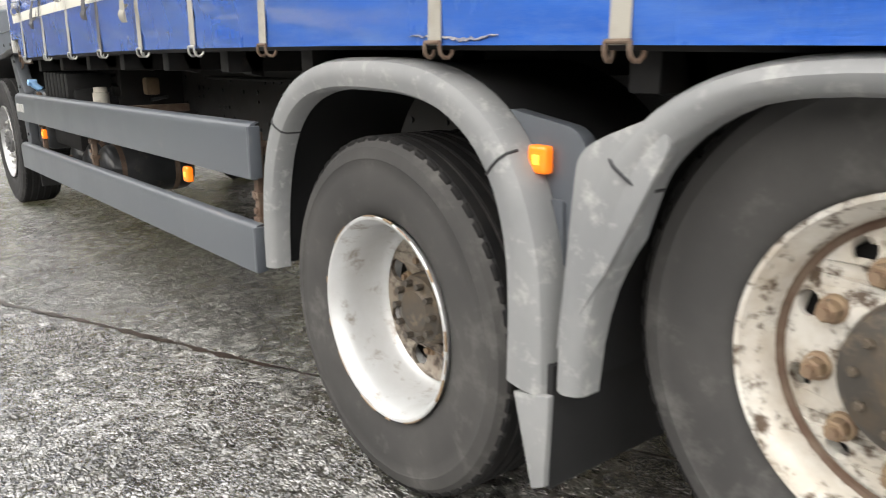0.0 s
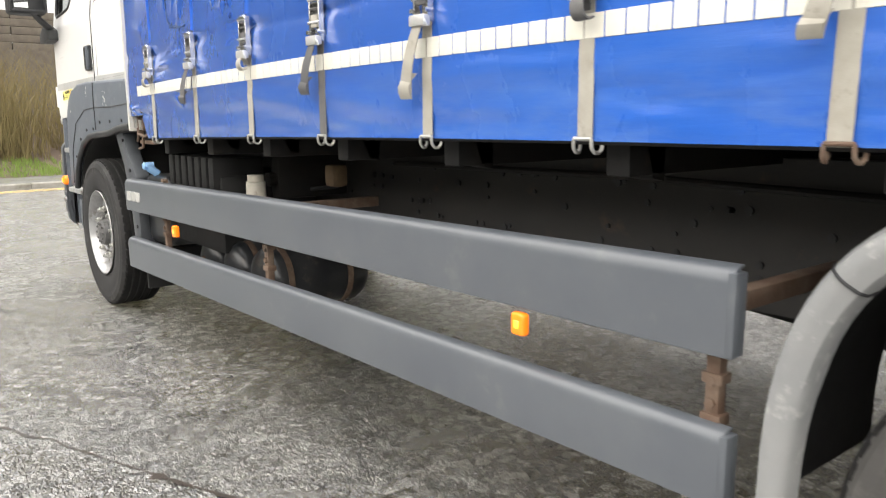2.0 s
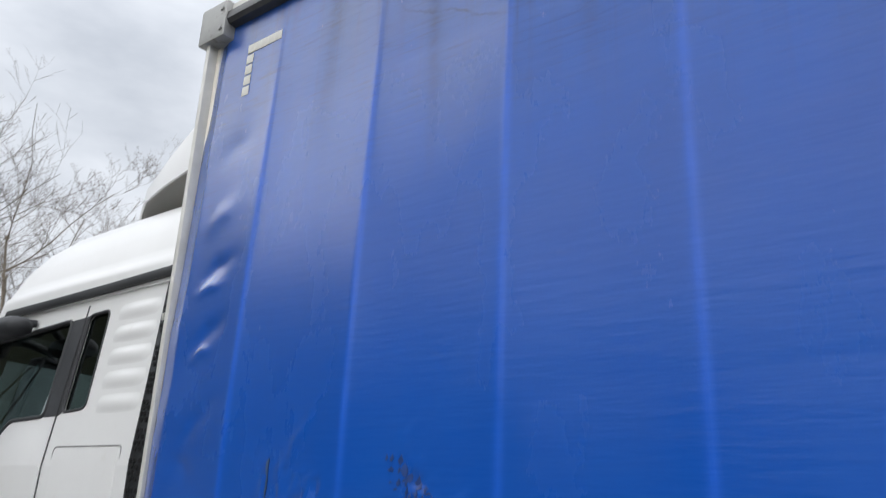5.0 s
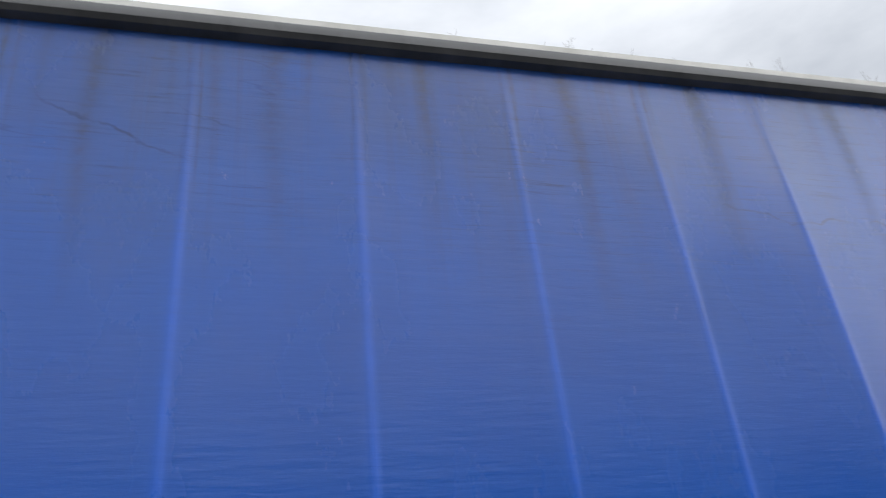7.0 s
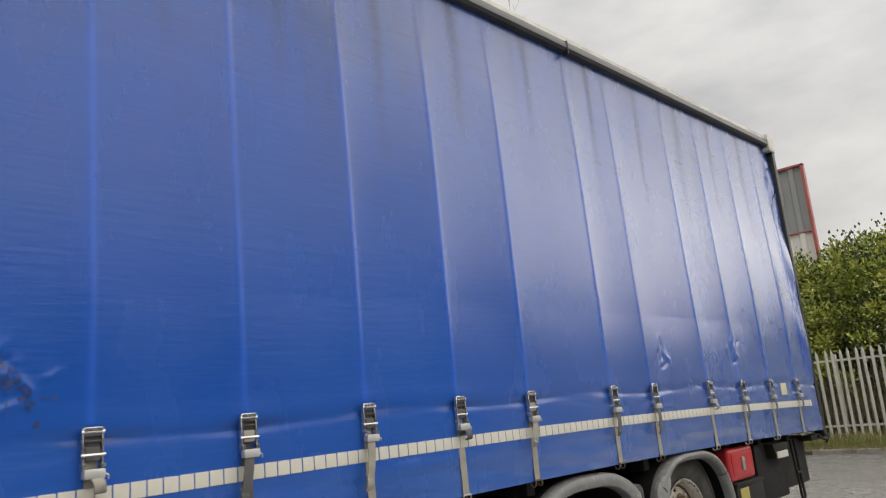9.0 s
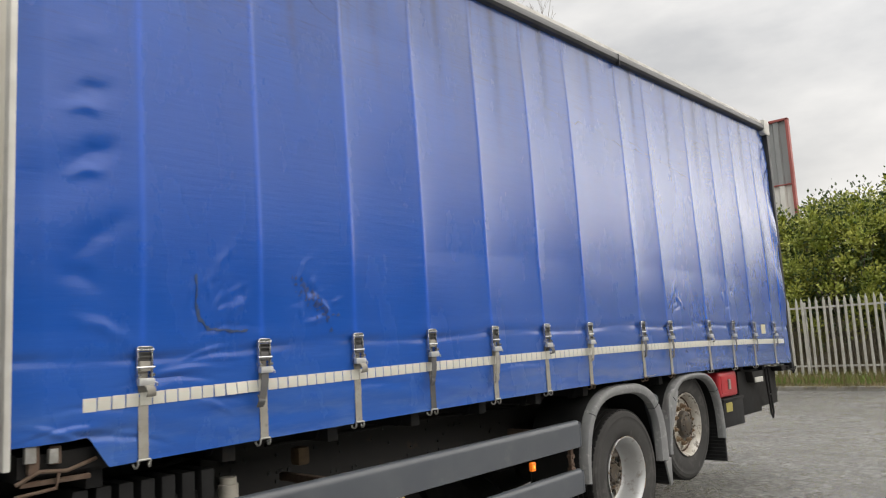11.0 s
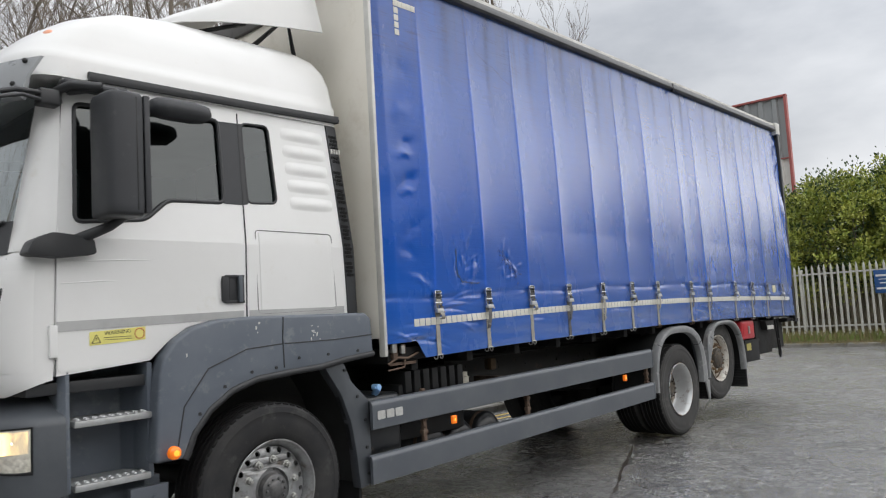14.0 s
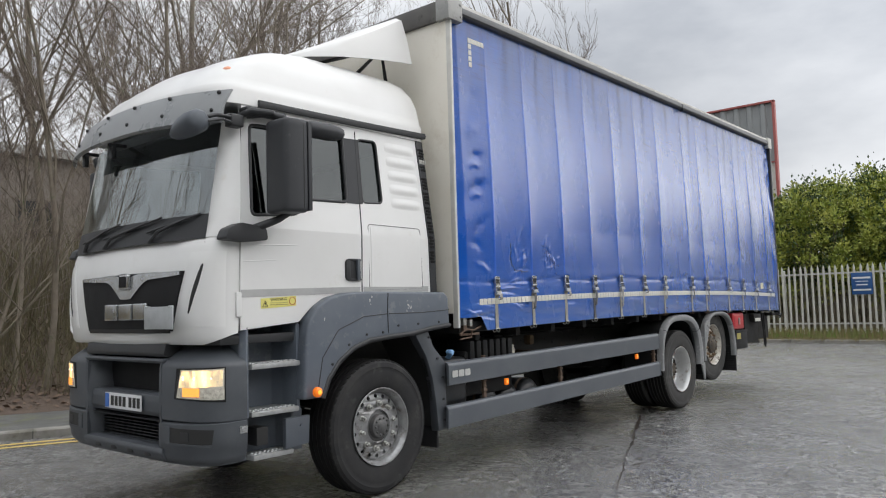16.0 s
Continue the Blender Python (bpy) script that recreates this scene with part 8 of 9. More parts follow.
def offset_line(line, d):
    out = []
    for i, p in enumerate(line):
        t = (line[min(i + 1, len(line) - 1)] - line[max(i - 1, 0)]).normalized()
        out.append(p + Vector((t.y, -t.x, 0)) * d)
    return out


def ribbon(name, prof, material, label, cat, kind="structure", line=None):
    """A strip along the kerb line; prof: pairs of offset outwards and height."""
    bm = bmesh.new()
    lines = [offset_line(line or LINE, d) for d, z in prof]
    rows = [[(lines[j][i].x, lines[j][i].y, prof[j][1]) for j in range(len(prof))] for i in range(len(line or LINE))]
    loft(bm, rows, False)
    return tagged(part(name, bm, material, smooth=40), label, cat, kind=kind)


ribbon("pavement", [(0.135, 0.0), (0.135, 0.098), (1.0, 0.105), (1.75, 0.11), (1.75, 0.0)], M_PATH, "damp dark asphalt footway behind the kerb", "pavement", line=[p for p in LINE if p.x < 17.5])
kerb = ribbon("kerb", [(0.01, -0.02), (0.01, 0.085), (0.13, 0.095), (0.13, -0.02)], mat("dark_kerb_joint", (0.07, 0.068, 0.06), 0.85), "row of worn grey concrete kerb stones", "kerb")
# kerb stones
stone_bm = bmesh.new()
prism(stone_bm, [(0.0, -0.02), (0.004, 0.085), (0.022, 0.104), (0.135, 0.108), (0.135, -0.02)], -0.452, 0.452, place=lambda u, v, d: (d, u, v))
stone_me = bpy.data.meshes.new("kerb_stone")
bmesh.ops.recalc_face_normals(stone_bm, faces=stone_bm.faces[:])
stone_bm.to_mesh(stone_me)
stone_bm.free()
stone_me.materials.append(M_KERB)
dist, nxt, cnt = 0.0, 0.45, 0
wonky = random.Random(4)
for i in range(len(LINE) - 1):
    seg = (LINE[i + 1] - LINE[i])
    while dist + seg.length > nxt and cnt < 160:
        p = LINE[i] + seg * ((nxt - dist) / seg.length)
        ang = math.atan2(seg.y, seg.x)
        if -12 < p.x < 21 and -16 < p.y:
            o = new("kerb_stone", stone_me)
            o.parent = kerb
            o.matrix_basis = Matrix.Translation((p.x, p.y, wonky.uniform(-0.003, 0.003))) @ Matrix.Rotation(ang + math.pi, 4, 'Z') @ Matrix.Rotation(wonky.uniform(-0.01, 0.01), 4, 'X')
            cnt += 1
        nxt += 0.915
    dist += seg.length
# yellow lines
YL = [p for p in LINE if p.x < 13 and p.y > 0.5]
for d in (-0.30, -0.52):
    ribbon("yellow_line", [(d - 0.045, 0.004), (d + 0.045, 0.004)], M_YLINE, "worn double yellow line along the kerb", "road marking", line=YL)
# verge and bank beyond the footway
TREE_SIDE = [p for p in LINE if p.x < 15.0 and p.y > -6]
ribbon("bank", [(1.70, 0.112), (2.3, 0.16), (4.5, 0.55), (8.0, 1.3), (14.0, 2.0), (40.0, 2.2)], M_SOIL, "leaf-littered earth bank under bare trees", "bank", line=TREE_SIDE)
FENCE_SIDE = [p for p in LINE if p.x > 17.0]
ribbon("verge", [(0.136, 0.0), (0.137, 0.10), (0.5, 0.14), (1.9, 0.16), (4.0, 0.22), (14.0, 0.3)], M_TURF, "rough grass verge below the steel fence", "verge", line=FENCE_SIDE)

# tar joint across the yard
rnd = random.Random(21)
lo, hi = [], []
bm = bmesh.new()
for k in range(300):
    t = k / 299
    x = 0.6 + 6.2 * t
    y = -0.536 + 0.44 * (x - 2.9) + 0.03 * noise.noise(Vector((x * 1.5, 0, 0)))
    y += 0.018 * noise.noise(Vector((x * 8.0, 5, 0)))
    w = 0.003 + 0.045 * abs(noise.noise(Vector((x * 5.7, 3, 0)))) + (0.07 if 2.9 < x < 4.4 else 0.0) * abs(noise.noise(Vector((x * 7.1, 8, 0))))
    w *= 0.4 if x < 2.9 else 0.75
    z = 0.004
    lo.append(bm.verts.new((x, y - w, z)))
    hi.append(bm.verts.new((x - 0.01, y + w * 0.6, z)))
for i in range(299):
    bm.faces.new((lo[i], lo[i + 1], hi[i + 1], hi[i]))
tagged(part("tar_joint", bm, M_TAR), "dark sunken tar joint between two asphalt lays", "road joint", kind="structure")


# ---- grass, brambles, litter ----
def blades(name, spots, h0, h1, material, label, width=0.006, lean=0.5, seed=1):
    r = np.random.RandomState(seed)
    p = np.array(spots)
    n = len(p)
    h = r.uniform(h0, h1, n)
    a = r.uniform(0, 2 * np.pi, n)
    b = r.uniform(0, 2 * np.pi, n)
    ln = r.uniform(0.1, lean, n) * h
    w = width * r.uniform(0.6, 1.4, n)
    dx, dy = np.cos(a) * w, np.sin(a) * w
    mid = p + np.stack([np.cos(b) * ln * 0.35, np.sin(b) * ln * 0.35, h * 0.6], -1)
    tip = p + np.stack([np.cos(b) * ln, np.sin(b) * ln, h], -1)
    off = np.stack([dx, dy, 0 * dx], -1)
    v = np.stack([p - off, p + off, mid + off * 0.7, mid - off * 0.7, tip], 1).reshape(-1, 3)
    base = np.arange(n)[:, None] * 5
    quads = (base + [0, 1, 2, 3]).tolist()
    tris = (base + [3, 2, 4]).tolist()
    me = bpy.data.meshes.new(name)
    me.from_pydata(v.tolist(), [], quads + tris)
    return tagged(link_mesh(name, me, material), label, "grass", kind="stuff")


def along(line, d0, d1, n, z, rndm, xmin=-99, xmax=99, ymin=-99, ymax=99, power=1.0):
    out = []
    while len(out) < n:
        i = rndm.randrange(len(line) - 1)
        a, b = line[i], line[i + 1]
        if rndm.random() > (b - a).length / 2.0:
            continue
        t = (b - a).normalized()
        q = a.lerp(b, rndm.random()) + Vector((t.y, -t.x, 0)) * (d0 + (d1 - d0) * rndm.random() ** power)
        if xmin < q.x < xmax and ymin < q.y < ymax:
            d = d0
            out.append((q.x, q.y, z(q)))
    return out


def bank_z(q):
    """Height of the bank at a place, from its distance to the kerb."""
    d = min(math.hypot(q.x - p.x, q.y - p.y) for p in LINE[::2])
    return float(np.interp(d, [0, 1.7, 2.3, 4.5, 8.0, 14.0, 40.0], [0.1, 0.11, 0.16, 0.55, 1.3, 2.0, 2.2]))


R = random.Random(77)
blades("verge_edge_grass", along(FENCE_SIDE, -0.02, 0.32, 5200, lambda q: 0.06, R, ymin=-10), 0.03, 0.16, M_STRAW, "matted dry grass hanging over the verge kerb", 0.009, 1.6, 21)
blades("verge_grass", along(FENCE_SIDE, 0.25, 3.0, 12000, lambda q: 0.14, R, ymin=-10), 0.08, 0.34, M_STRAW, "dry tufted verge grass below the fence", 0.008, 0.8, 2)
blades("green_verge_grass", along(FENCE_SIDE, 0.2, 3.6, 9000, lambda q: 0.14, R, ymin=-10), 0.06, 0.28, M_GRASS, "green grass along the verge", 0.008, 0.7, 3)
blades("roadside_grass", [p for p in along(TREE_SIDE, 1.62, 3.4, 22000, bank_z, R, xmax=12) if not -7 < p[0] < 2.5], 0.04, 0.16, M_GRASS, "short green grass behind the footway", 0.007, 0.6, 4)
blades("fence_thicket", along(FENCE_SIDE, 2.6, 6.5, 16000, lambda q: 0.2, R, ymin=-8), 0.5, 1.9, mat("pale_bare_undergrowth", (0.24, 0.205, 0.15), 0.8, col2=(0.17, 0.15, 0.09), scale=2), "bare brown undergrowth behind the fence", 0.010, 0.8, 12)
blades("kerbside_stems", along(TREE_SIDE, 2.6, 6.5, 2600, bank_z, R, xmin=-3, xmax=4, ymin=6), 0.3, 1.5, M_BRAMBLE2, "low tangle of bare stems behind the footway", 0.006, 1.3, 15)
HEDGE_SIDE = [p for p in TREE_SIDE if p.x < -4 and p.y < 7.1]
blades("bramble_bank", along(HEDGE_SIDE, 3.3, 7.5, 15000, bank_z, R), 0.5, 2.4, M_BRAMBLE, "brown dead bramble thicket on the bank", 0.009, 0.7, 5)
blades("dry_bank_grass", [p for p in along(TREE_SIDE, 2.6, 7.5, 7000, bank_z, R, xmin=-12, xmax=14) if not -6 < p[0] < 2.5], 0.15, 0.7, M_STRAW, "dry grass and stems on the bank", 0.007, 0.9, 6)
blades("understorey", along(TREE_SIDE, 6.0, 15.0, 8000, bank_z, R, xmin=-4), 0.8, 3.0, M_BRAMBLE2, "thin bare scrub between the trees", 0.008, 0.6, 7)


def litter(name, spots, material, label, size, seed):
    r = np.random.RandomState(seed)
    p = np.array(spots)
    n = len(p)
    a = r.uniform(0, 2 * np.pi, n)
    s = size * r.uniform(0.5, 1.3, n)
    u = np.stack([np.cos(a), np.sin(a), r.uniform(-0.3, 0.5, n)], -1) * s[:, None]
    w = np.stack([-np.sin(a), np.cos(a), r.uniform(-0.3, 0.5, n)], -1) * s[:, None] * 0.5
    up = np.array([0, 0, 1.0]) * (0.01 + 0.3 * s[:, None])
    v = np.stack([p - u + up, p + w + up * 1.5, p + u + up, p - w + up * 0.7], 1).reshape(-1, 3)
    me = bpy.data.meshes.new(name)
    me.from_pydata(v.tolist(), [], (np.arange(n)[:, None] * 4 + [0, 1, 2, 3]).tolist())
    return tagged(link_mesh(name, me, material), label, "leaf litter", kind="stuff")


litter("leaf_litter", along(TREE_SIDE, 1.9, 10.0, 14000, bank_z, R, xmin=-11), mat("brown_fallen_leaves", (0.115, 0.075, 0.05), 0.8, col2=(0.17, 0.12, 0.085), scale=5), "brown fallen leaves on the bank", 0.05, 9)


# ---- bare trees ----
def bare_tree(seed, height, spread=0.6, twiggy=1.0, stems=1, label="leafless grey-brown tree with fine twigs on the bank"):
    r = random.Random(seed)
    trunk, twigs = bmesh.new(), ([], [])

    def grow(p, d, ln, rad, depth):
        pts, rs, q, dd = [p], [rad], p.copy(), d.copy()
        n = 5 if depth < 2 else 3
        for k in range(n):
            dd = (dd + Vector((r.uniform(-1, 1), r.uniform(-1, 1), r.uniform(-0.4, 0.8))) * (0.10 if depth == 0 else 0.24)).normalized()
            q = q + dd * ln / n
            pts.append(q.copy())
            rs.append(rad * (1 - 0.62 * (k + 1) / n))
        if depth >= 3:
            a = dd.orthogonal().normalized()
            for s, e, ra, rb in zip(pts, pts[1:], rs, rs[1:]):
                b0 = len(twigs[0])
                for c, rr in ((s, max(ra, 0.003)), (e, max(rb, 0.0024))):
                    for t in range(3):
                        o = Matrix.Rotation(2.094 * t, 3, dd) @ a
                        twigs[0].append(tuple(c + o * rr))
                for t in range(3):
                    u = (t + 1) % 3
                    twigs[1].append((b0 + t, b0 + u, b0 + 3 + u, b0 + 3 + t))
        else:
            tube(trunk, pts, rs, 10 if depth == 0 else 5, True)
        if depth < 5:
            kids = [int(9 * twiggy), 5, 4, 4, 2][depth]
            for k in range(kids):
                t = r.uniform((0.28 if stems == 1 else 0.12) if depth == 0 else 0.15, 1.0)
                i = min(n - 1, int(t * n))
                base = pts[i].lerp(pts[i + 1], t * n - i)
                side = Vector((r.uniform(-1, 1), r.uniform(-1, 1), r.uniform(-0.2, 0.6))).normalized()
                nd = (dd * (1 - spread) + side * spread + Vector((0, 0, 0.16))).normalized()
                grow(base, nd, ln * r.uniform(0.42, 0.66) * (1.15 - 0.45 * t), max(rs[i] * r.uniform(0.42, 0.62), 0.0038), depth + 1)

    for k in range(stems):
        lean = 0.1 if stems == 1 else 0.32
        foot = Vector((0, 0, -0.2)) if stems == 1 else Vector((r.uniform(-0.3, 0.3), r.uniform(-0.3, 0.3), -0.2))
        tall = height * (1.0 if k == 0 else r.uniform(0.6, 1.0))
        grow(foot, Vector((r.uniform(-lean, lean), r.uniform(-lean, lean), 1)).normalized(), tall, 0.0072 * tall + 0.010, 0)
    e = thing("bare_tree", (0, 0, 0), label, "tree", "bare trees on the bank")
    part("trunk", trunk, M_BARK, e)
    me = bpy.data.meshes.new("crown")
    me.from_pydata(twigs[0], [], twigs[1])
    link_mesh("crown", me, M_TWIG, e)["kind"] = "stuff"
    return e


kinds = [bare_tree(101, 8.5), bare_tree(202, 10.0, 0.55), bare_tree(303, 7.0, 0.62, 1.2), bare_tree(404, 5.2, 0.6, 0.7, 5, "leafless many-stemmed sapling clump behind the footway"), bare_tree(505, 10.6, 0.36, 0.55)]
SPOTS = [(0.5, 8.9, 3, 0.95), (3.4, 9.4, 3, 1.1), (0.9, 8.2, 4, 0.62), (12.2, 7.4, 4, 0.85), (17.0, 10.6, 4, 0.76), (-1.6, 9.4, 2, 0.75), (3.4, 12.4, 2, 0.9), (6.6, 11.4, 2, 0.95), (5.6, 13.0, 1, 1.0), (8.0, 12.2, 0, 1.0), (1.4, 14.6, 0, 0.9), (10.2, 14.8, 1, 0.95), (7.2, 16.0, 2, 1.35),
         (12.5, 17.5, 0, 1.05), (15.0, 20.0, 1, 0.95), (18.0, 22.0, 2, 1.3), (-3.2, 12.4, 2, 1.1), (-6.0, 12.8, 1, 0.9), (-9.5, 11.5, 0, 0.95), (-13.2, 9.5, 1, 0.9), (-15.0, 6.4, 2, 1.2), (-20.0, 5.0, 1, 1.0), (-4.5, 15.5, 0, 1.1),
         (-2.6, 11.2, 2, 0.7), (-3.0, 17.0, 2, 1.0), (5.0, 18.5, 1, 1.3), (10.0, 20.0, 1, 1.6), (14.0, 22.0, 0, 1.8), (18.0, 25.0, 1, 1.7), (22.0, 26.0, 2, 2.3), (27.0, 27.0, 0, 1.9)]
used = set()
for j, (x, y, k, s) in enumerate(SPOTS):
    z = bank_z(Vector((x, y, 0))) - 0.1 if x < 15 else 0.0
    m = pose(x, y, z, 0, 0, R.uniform(0, 360))
    if k not in used:
        used.add(k)
        kinds[k].matrix_basis = m
        kinds[k].scale = (s, s, s)
    else:
        o = copy_thing(kinds[k], m)
        o.scale = (s, s, s)


# ---- laurel hedge behind the fence ----
def laurel(seed, wx, wy, h, n):
    r = np.random.RandomState(seed)
    rr = random.Random(seed)
    e = thing("laurel_bush", (0, 0, 0), "dense green laurel bush behind the steel fence", "bush", "laurel hedge")
    stems = bmesh.new()
    for k in range(14):
        a = rr.uniform(0, 6.28)
        x, y = 0.3 * math.cos(a), 0.3 * math.sin(a)
        tube(stems, [(x, y, 0), (x * 2.2, y * 2.2, h * 0.4), (x * (2.5 + rr.random() * 2), y * (2.5 + rr.random() * 2), h * 0.8)], [0.05, 0.035, 0.012], 6)
    part("woody_base", stems, M_BARK, e)["kind"] = "stuff"
    # clumps: shoots over a lumpy outline, leaves round every shoot
    cl = []
    for k in range(190):
        a, t = r.uniform(0, 2 * np.pi), r.uniform(0.02, 1) ** 0.8
        prof = math.sqrt(max(0.05, 1 - (2 * t - 0.85) ** 2 / 1.4)) * r.uniform(0.62, 1.08)
        cl.append((wx * prof * math.cos(a), wy * prof * math.sin(a), 0.25 + (h - 0.25) * t * r.uniform(0.92, 1.06)))
    # inner leaves take the colour darkened to look shaded
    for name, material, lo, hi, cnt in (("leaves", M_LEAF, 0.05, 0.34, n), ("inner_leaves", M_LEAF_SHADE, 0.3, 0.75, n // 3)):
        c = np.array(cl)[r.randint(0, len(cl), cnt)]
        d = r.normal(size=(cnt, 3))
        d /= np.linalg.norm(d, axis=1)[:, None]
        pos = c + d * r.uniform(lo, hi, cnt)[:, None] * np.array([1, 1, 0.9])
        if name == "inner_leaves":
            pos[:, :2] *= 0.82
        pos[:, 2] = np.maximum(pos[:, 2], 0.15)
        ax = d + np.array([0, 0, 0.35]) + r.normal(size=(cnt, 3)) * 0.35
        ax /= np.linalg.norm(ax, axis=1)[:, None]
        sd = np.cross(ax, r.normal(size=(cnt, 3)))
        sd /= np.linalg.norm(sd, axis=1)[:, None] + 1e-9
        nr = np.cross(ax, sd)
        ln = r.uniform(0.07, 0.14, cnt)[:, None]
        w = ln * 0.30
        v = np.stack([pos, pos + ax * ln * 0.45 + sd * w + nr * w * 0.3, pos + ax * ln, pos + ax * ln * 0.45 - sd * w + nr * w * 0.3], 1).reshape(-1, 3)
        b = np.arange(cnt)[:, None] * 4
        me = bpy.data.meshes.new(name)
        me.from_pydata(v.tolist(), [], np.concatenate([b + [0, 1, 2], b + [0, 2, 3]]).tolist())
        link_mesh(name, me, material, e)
    return e


bush = [laurel(7, 2.2, 1.9, 5.0, 26000), laurel(8, 1.9, 1.8, 4.5, 24000)]
BUSH = [(24.4, 3.2, 0, 1.0, 20), (24.8, 0.4, 1, 1.08, 130), (24.3, -2.2, 0, 0.98, 220), (25.4, 5.6, 1, 1.05, 300), (26.5, 1.6, 0, 1.08, 170)]
seen_b = set()
for x, y, k, s, rz in BUSH:
    m = pose(x, y, 0.2, 0, 0, rz)
    if k not in seen_b:
        seen_b.add(k)
        bush[k].matrix_basis, bush[k].scale = m, (s, s, s)
    else:
        copy_thing(bush[k], m).scale = (s, s, s)

# ---- palisade fence ----
fence = thing("palisade_fence", (21.5, -2.0, 0.16), "galvanised steel palisade fence with pointed pales", "fence")
pale = bmesh.new()
loft(pale, [[(x, y, z) for x, y in ((-0.004, -0.034), (-0.018, -0.014), (-0.018, 0.014), (-0.004, 0.034), (0.002, 0.034), (-0.012, 0.013), (-0.012, -0.013), (0.002, -0.034))] for z in (0.02, 2.05)] )
top = [(-0.004, -0.034, 2.05), (-0.018, -0.014, 2.05), (-0.018, 0.014, 2.05), (-0.004, 0.034, 2.05)]
tip = pale.verts.new((-0.012, 0.0, 2.17))
vs = [pale.verts.new(p) for p in top]
for i in range(3):
    pale.faces.new((vs[i], vs[i + 1], tip))
pale_me = bpy.data.meshes.new("pale")
pale.to_mesh(pale_me)
pale.free()
pale_me.materials.append(M_GALV)
y = -14.0
while y < 7.0:
    o = new("pale", pale_me)
    o.parent = fence
    o.matrix_parent_inverse = fence.matrix_basis.inverted()
    o.matrix_basis = Matrix.Translation((21.48, y, 0.17)) @ Matrix.Rotation(R.uniform(-0.012, 0.012), 4, 'X')
    y += 0.172
for z in (0.50, 2.03):
    bm = bmesh.new()
    prism(bm, [(21.485, z), (21.535, z), (21.535, z + 0.006), (21.491, z + 0.006), (21.491, z + 0.05), (21.485, z + 0.05)], -14.1, 7.1, "y")
    part("rail", bm, M_GALV, fence)
for k in range(8):
    bm = bmesh.new()
    box(bm, 21.54, 21.62, -13.0 + k * 2.75, -12.92 + k * 2.75, 0.1, 2.20, 0.006)
    part("post", bm, M_GALV, fence)
sign = thing("blue_sign", (21.44, 1.29, 1.4), "blue sign panel with white bars on the fence", "sign")
bm = bmesh.new()
box(bm, 21.44, 21.458, 1.005, 1.575, 1.39, 2.04, 0.004)
part("panel", bm, M_SIGN, sign)
for z, h, y0, y1 in ((1.86, 0.055, 1.05, 1.53), (1.77, 0.02, 1.12, 1.46), (1.66, 0.035, 1.14, 1.44), (1.50, 0.05, 1.05, 1.53)):
    bm = bmesh.new()
    box(bm, 21.434, 21.442, y0, y1, z, z + h)
    part("sign_bar", bm, M_PLATE, sign)

# ---- far buildings ----
shed = thing("clad_warehouse", (60.0, 22.0, 0), "tall grey clad warehouse with red flashing", "warehouse")
bm = bmesh.new()
pts = []
y = 13.6
while y < 34:
    pts += [(55.0, y), (55.0, y + 0.5), (54.85, y + 0.6), (54.85, y + 0.9)]
    y += 1.0
pts += [(75, 34.0), (75, 20.6)]
prism(bm, pts, 11.4, 15.9, "z")
part("upper_wall", bm, M_CLAD, shed)
bm = bmesh.new()
prism(bm, [(u + 0.02, v) for u, v in pts], 0.0, 11.4, "z")
part("lower_wall", bm, M_CLAD_W, shed)
for a in ((54.72, 55.1, 13.45, 13.64, 0.0, 16.0), (54.72, 55.1, 13.45, 34.2, 15.90, 16.05), (54.80, 55.1, 13.64, 34.0, 11.36, 11.44)):
    bm = bmesh.new()
    box(bm, *a, 0.02)
    part("flashing", bm, M_TRIM, shed)
bm = bmesh.new()
prism(bm, [(55.2, 13.8), (74.8, 20.8), (74.8, 33.9), (55.2, 33.9)], 15.7, 15.95, "z")
part("roof", bm, M_CLAD, shed)

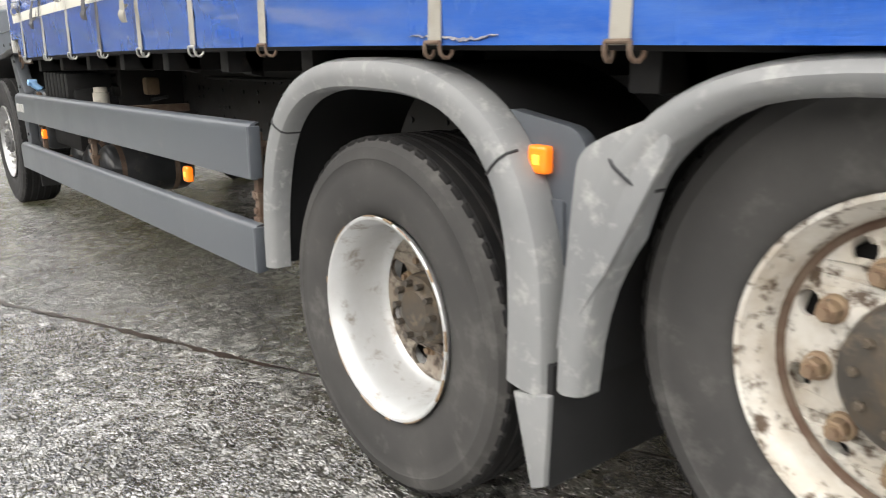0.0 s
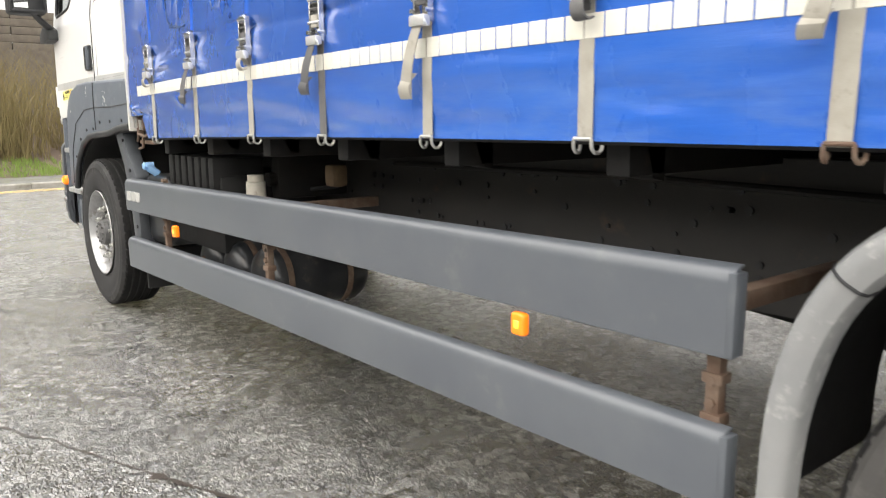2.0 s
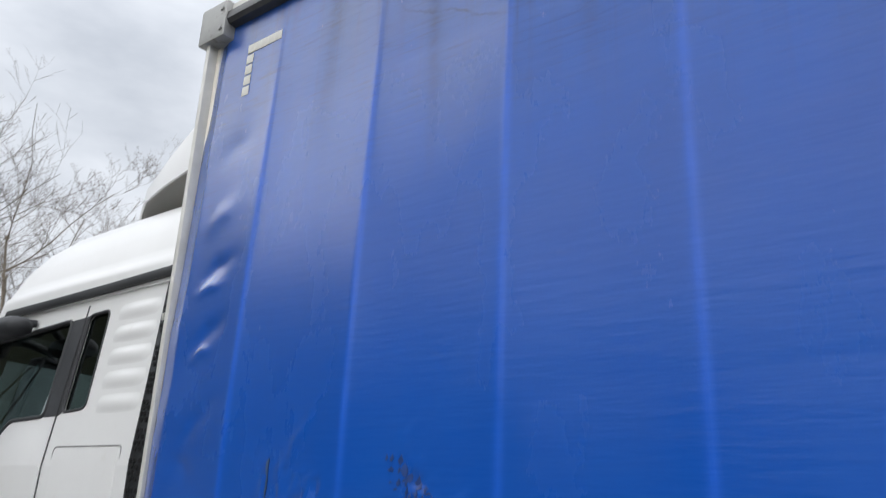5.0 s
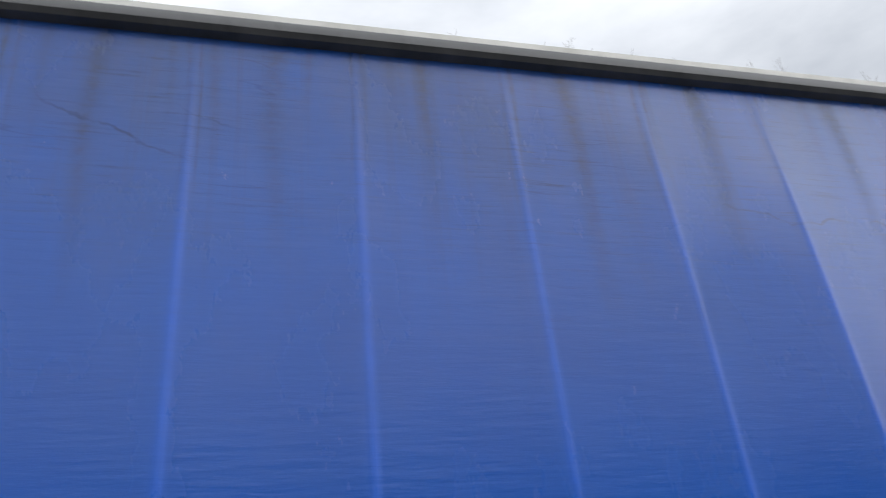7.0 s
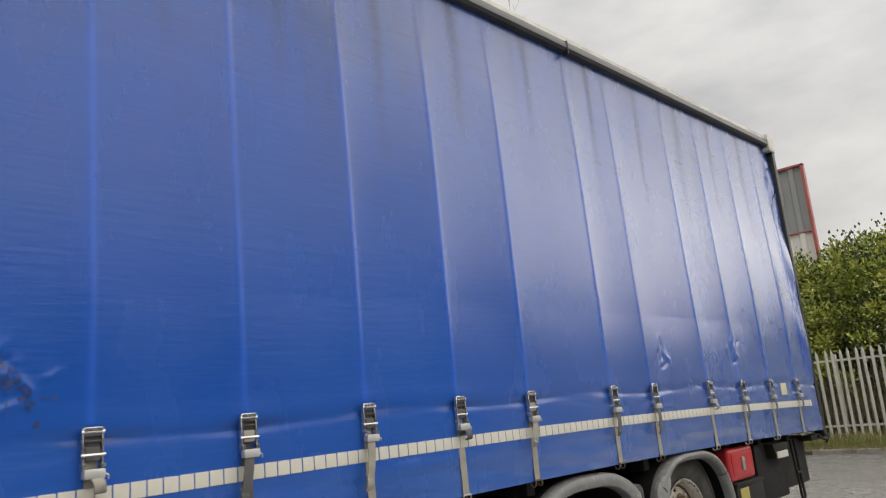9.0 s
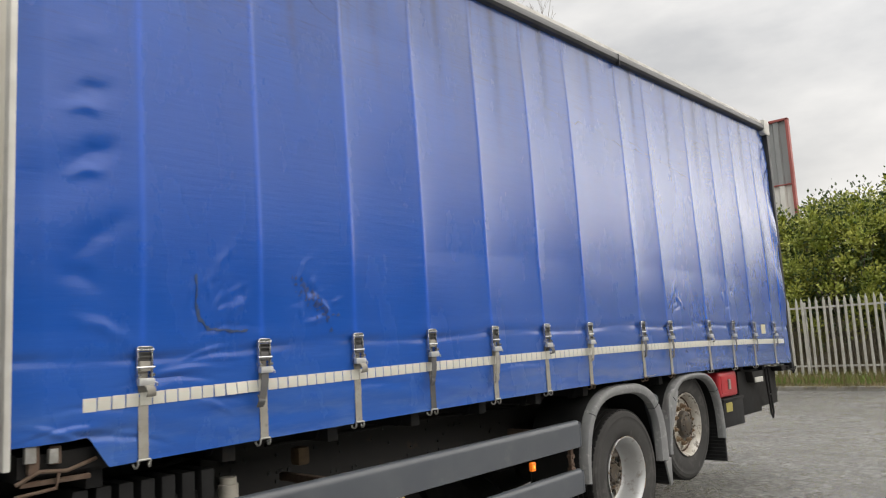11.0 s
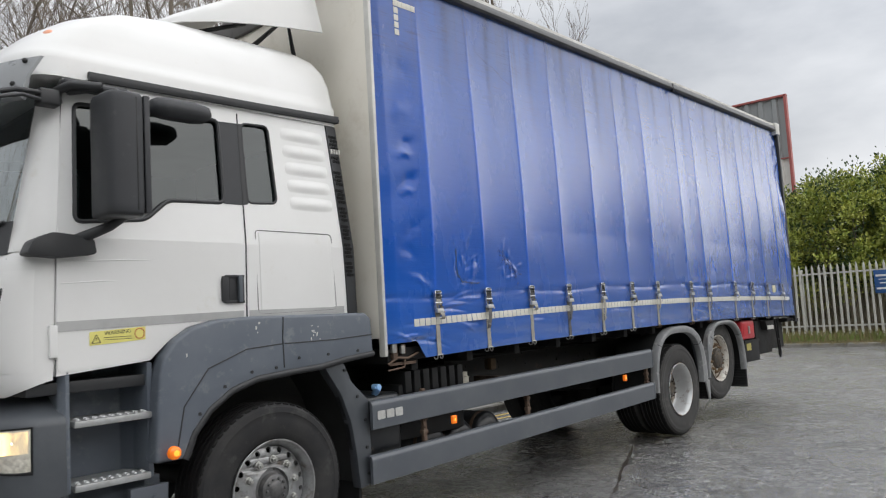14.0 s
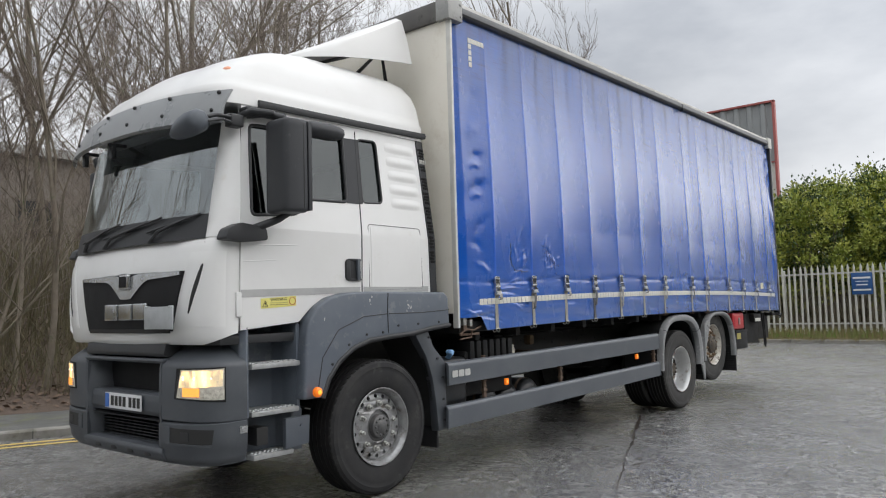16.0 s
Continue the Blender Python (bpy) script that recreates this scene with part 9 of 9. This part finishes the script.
house = thing("flat_roofed_house", (6.0, 33.0, 2.0), "flat-roofed grey-brown house behind the trees", "house")
bm = bmesh.new()
box(bm, -4, 16, 30, 38, 1.5, 8.2, 0.02)
part("wall", bm, M_BRICK, house)
bm = bmesh.new()
box(bm, -4.3, 16.3, 29.6, 38.3, 8.2, 8.6, 0.03)
part("roof", bm, M_CAP, house)
for k in range(5):
    bm = bmesh.new()
    box(bm, -2.5 + k * 3.6, -0.8 + k * 3.6, 29.93, 30.02, 4.6, 6.4, 0.01)
    wnd = part("window", bm, M_TIMBER, house)
    bm = bmesh.new()
    box(bm, -2.4 + k * 3.6, -0.9 + k * 3.6, 29.90, 29.94, 4.7, 6.3)
    part("pane", bm, M_INK, wnd)

wall_t = thing("sleeper_wall", (-19.5, 2.0, 1.5), "dark timber sleeper wall above the bramble bank", "retaining wall")
for j in range(5):
    for k in range(6):
        bm = bmesh.new()
        box(bm, -19.6, -19.4, -9.0 + k * 2.4 + (1.2 if j % 2 else 0), -6.63 + k * 2.4 + (1.2 if j % 2 else 0), 3.2 + j * 0.22, 3.41 + j * 0.22, 0.012)
        part("sleeper", bm, M_TIMBER, wall_t)
bm = bmesh.new()
box(bm, -19.38, -19.2, -9, 8, 1.0, 3.2)
part("footing", bm, M_TIMBER, wall_t)

# unseen plain belt of trees closing the yard behind the camera and round its side
M_BELT = mat("far_dark_hedgerow", (0.035, 0.042, 0.022), 0.9, col2=(0.06, 0.06, 0.035), scale=0.6)
belt = [(-27 - 2 * math.sin(k), -7 - 2.2 * k) for k in range(10)] + [(-26 + 1.2 * k, -29 - 0.5 * k) for k in range(6)] + [(-18 + 2.2 * k, -32) for k in range(62)]
bm = bmesh.new()
prev = None
for k, (x, y) in enumerate(belt):
    # heights chosen to darken what the curtain mirrors; the taller side is added
    h = (17.0 if k < 14 else 10.8) + 1.8 * noise.noise(Vector((k * 0.24, 2, 0))) + 0.8 * noise.noise(Vector((k * 1.1, 5, 0)))
    ox, oy = (-1.0, 0.0) if k < 10 else ((-0.7, -0.7) if k < 16 else (0.0, -1.0))
    bulge = 0.8 + noise.noise(Vector((k * 2.2, 0, 1)))
    row = [bm.verts.new((x + ox * d, y + oy * d, z)) for d, z in ((0, 0), (-bulge, h * 0.55), (0.5, h), (4, h * 0.9), (6, 0))]
    if prev:
        for i in range(4):
            bm.faces.new((prev[i], row[i], row[i + 1], prev[i + 1]))
    prev = row
tagged(part("backdrop", bm, M_BELT, smooth=70), "unseen dark hedgerow far across the yard, there for reflections", "hedgerow", kind="structure")
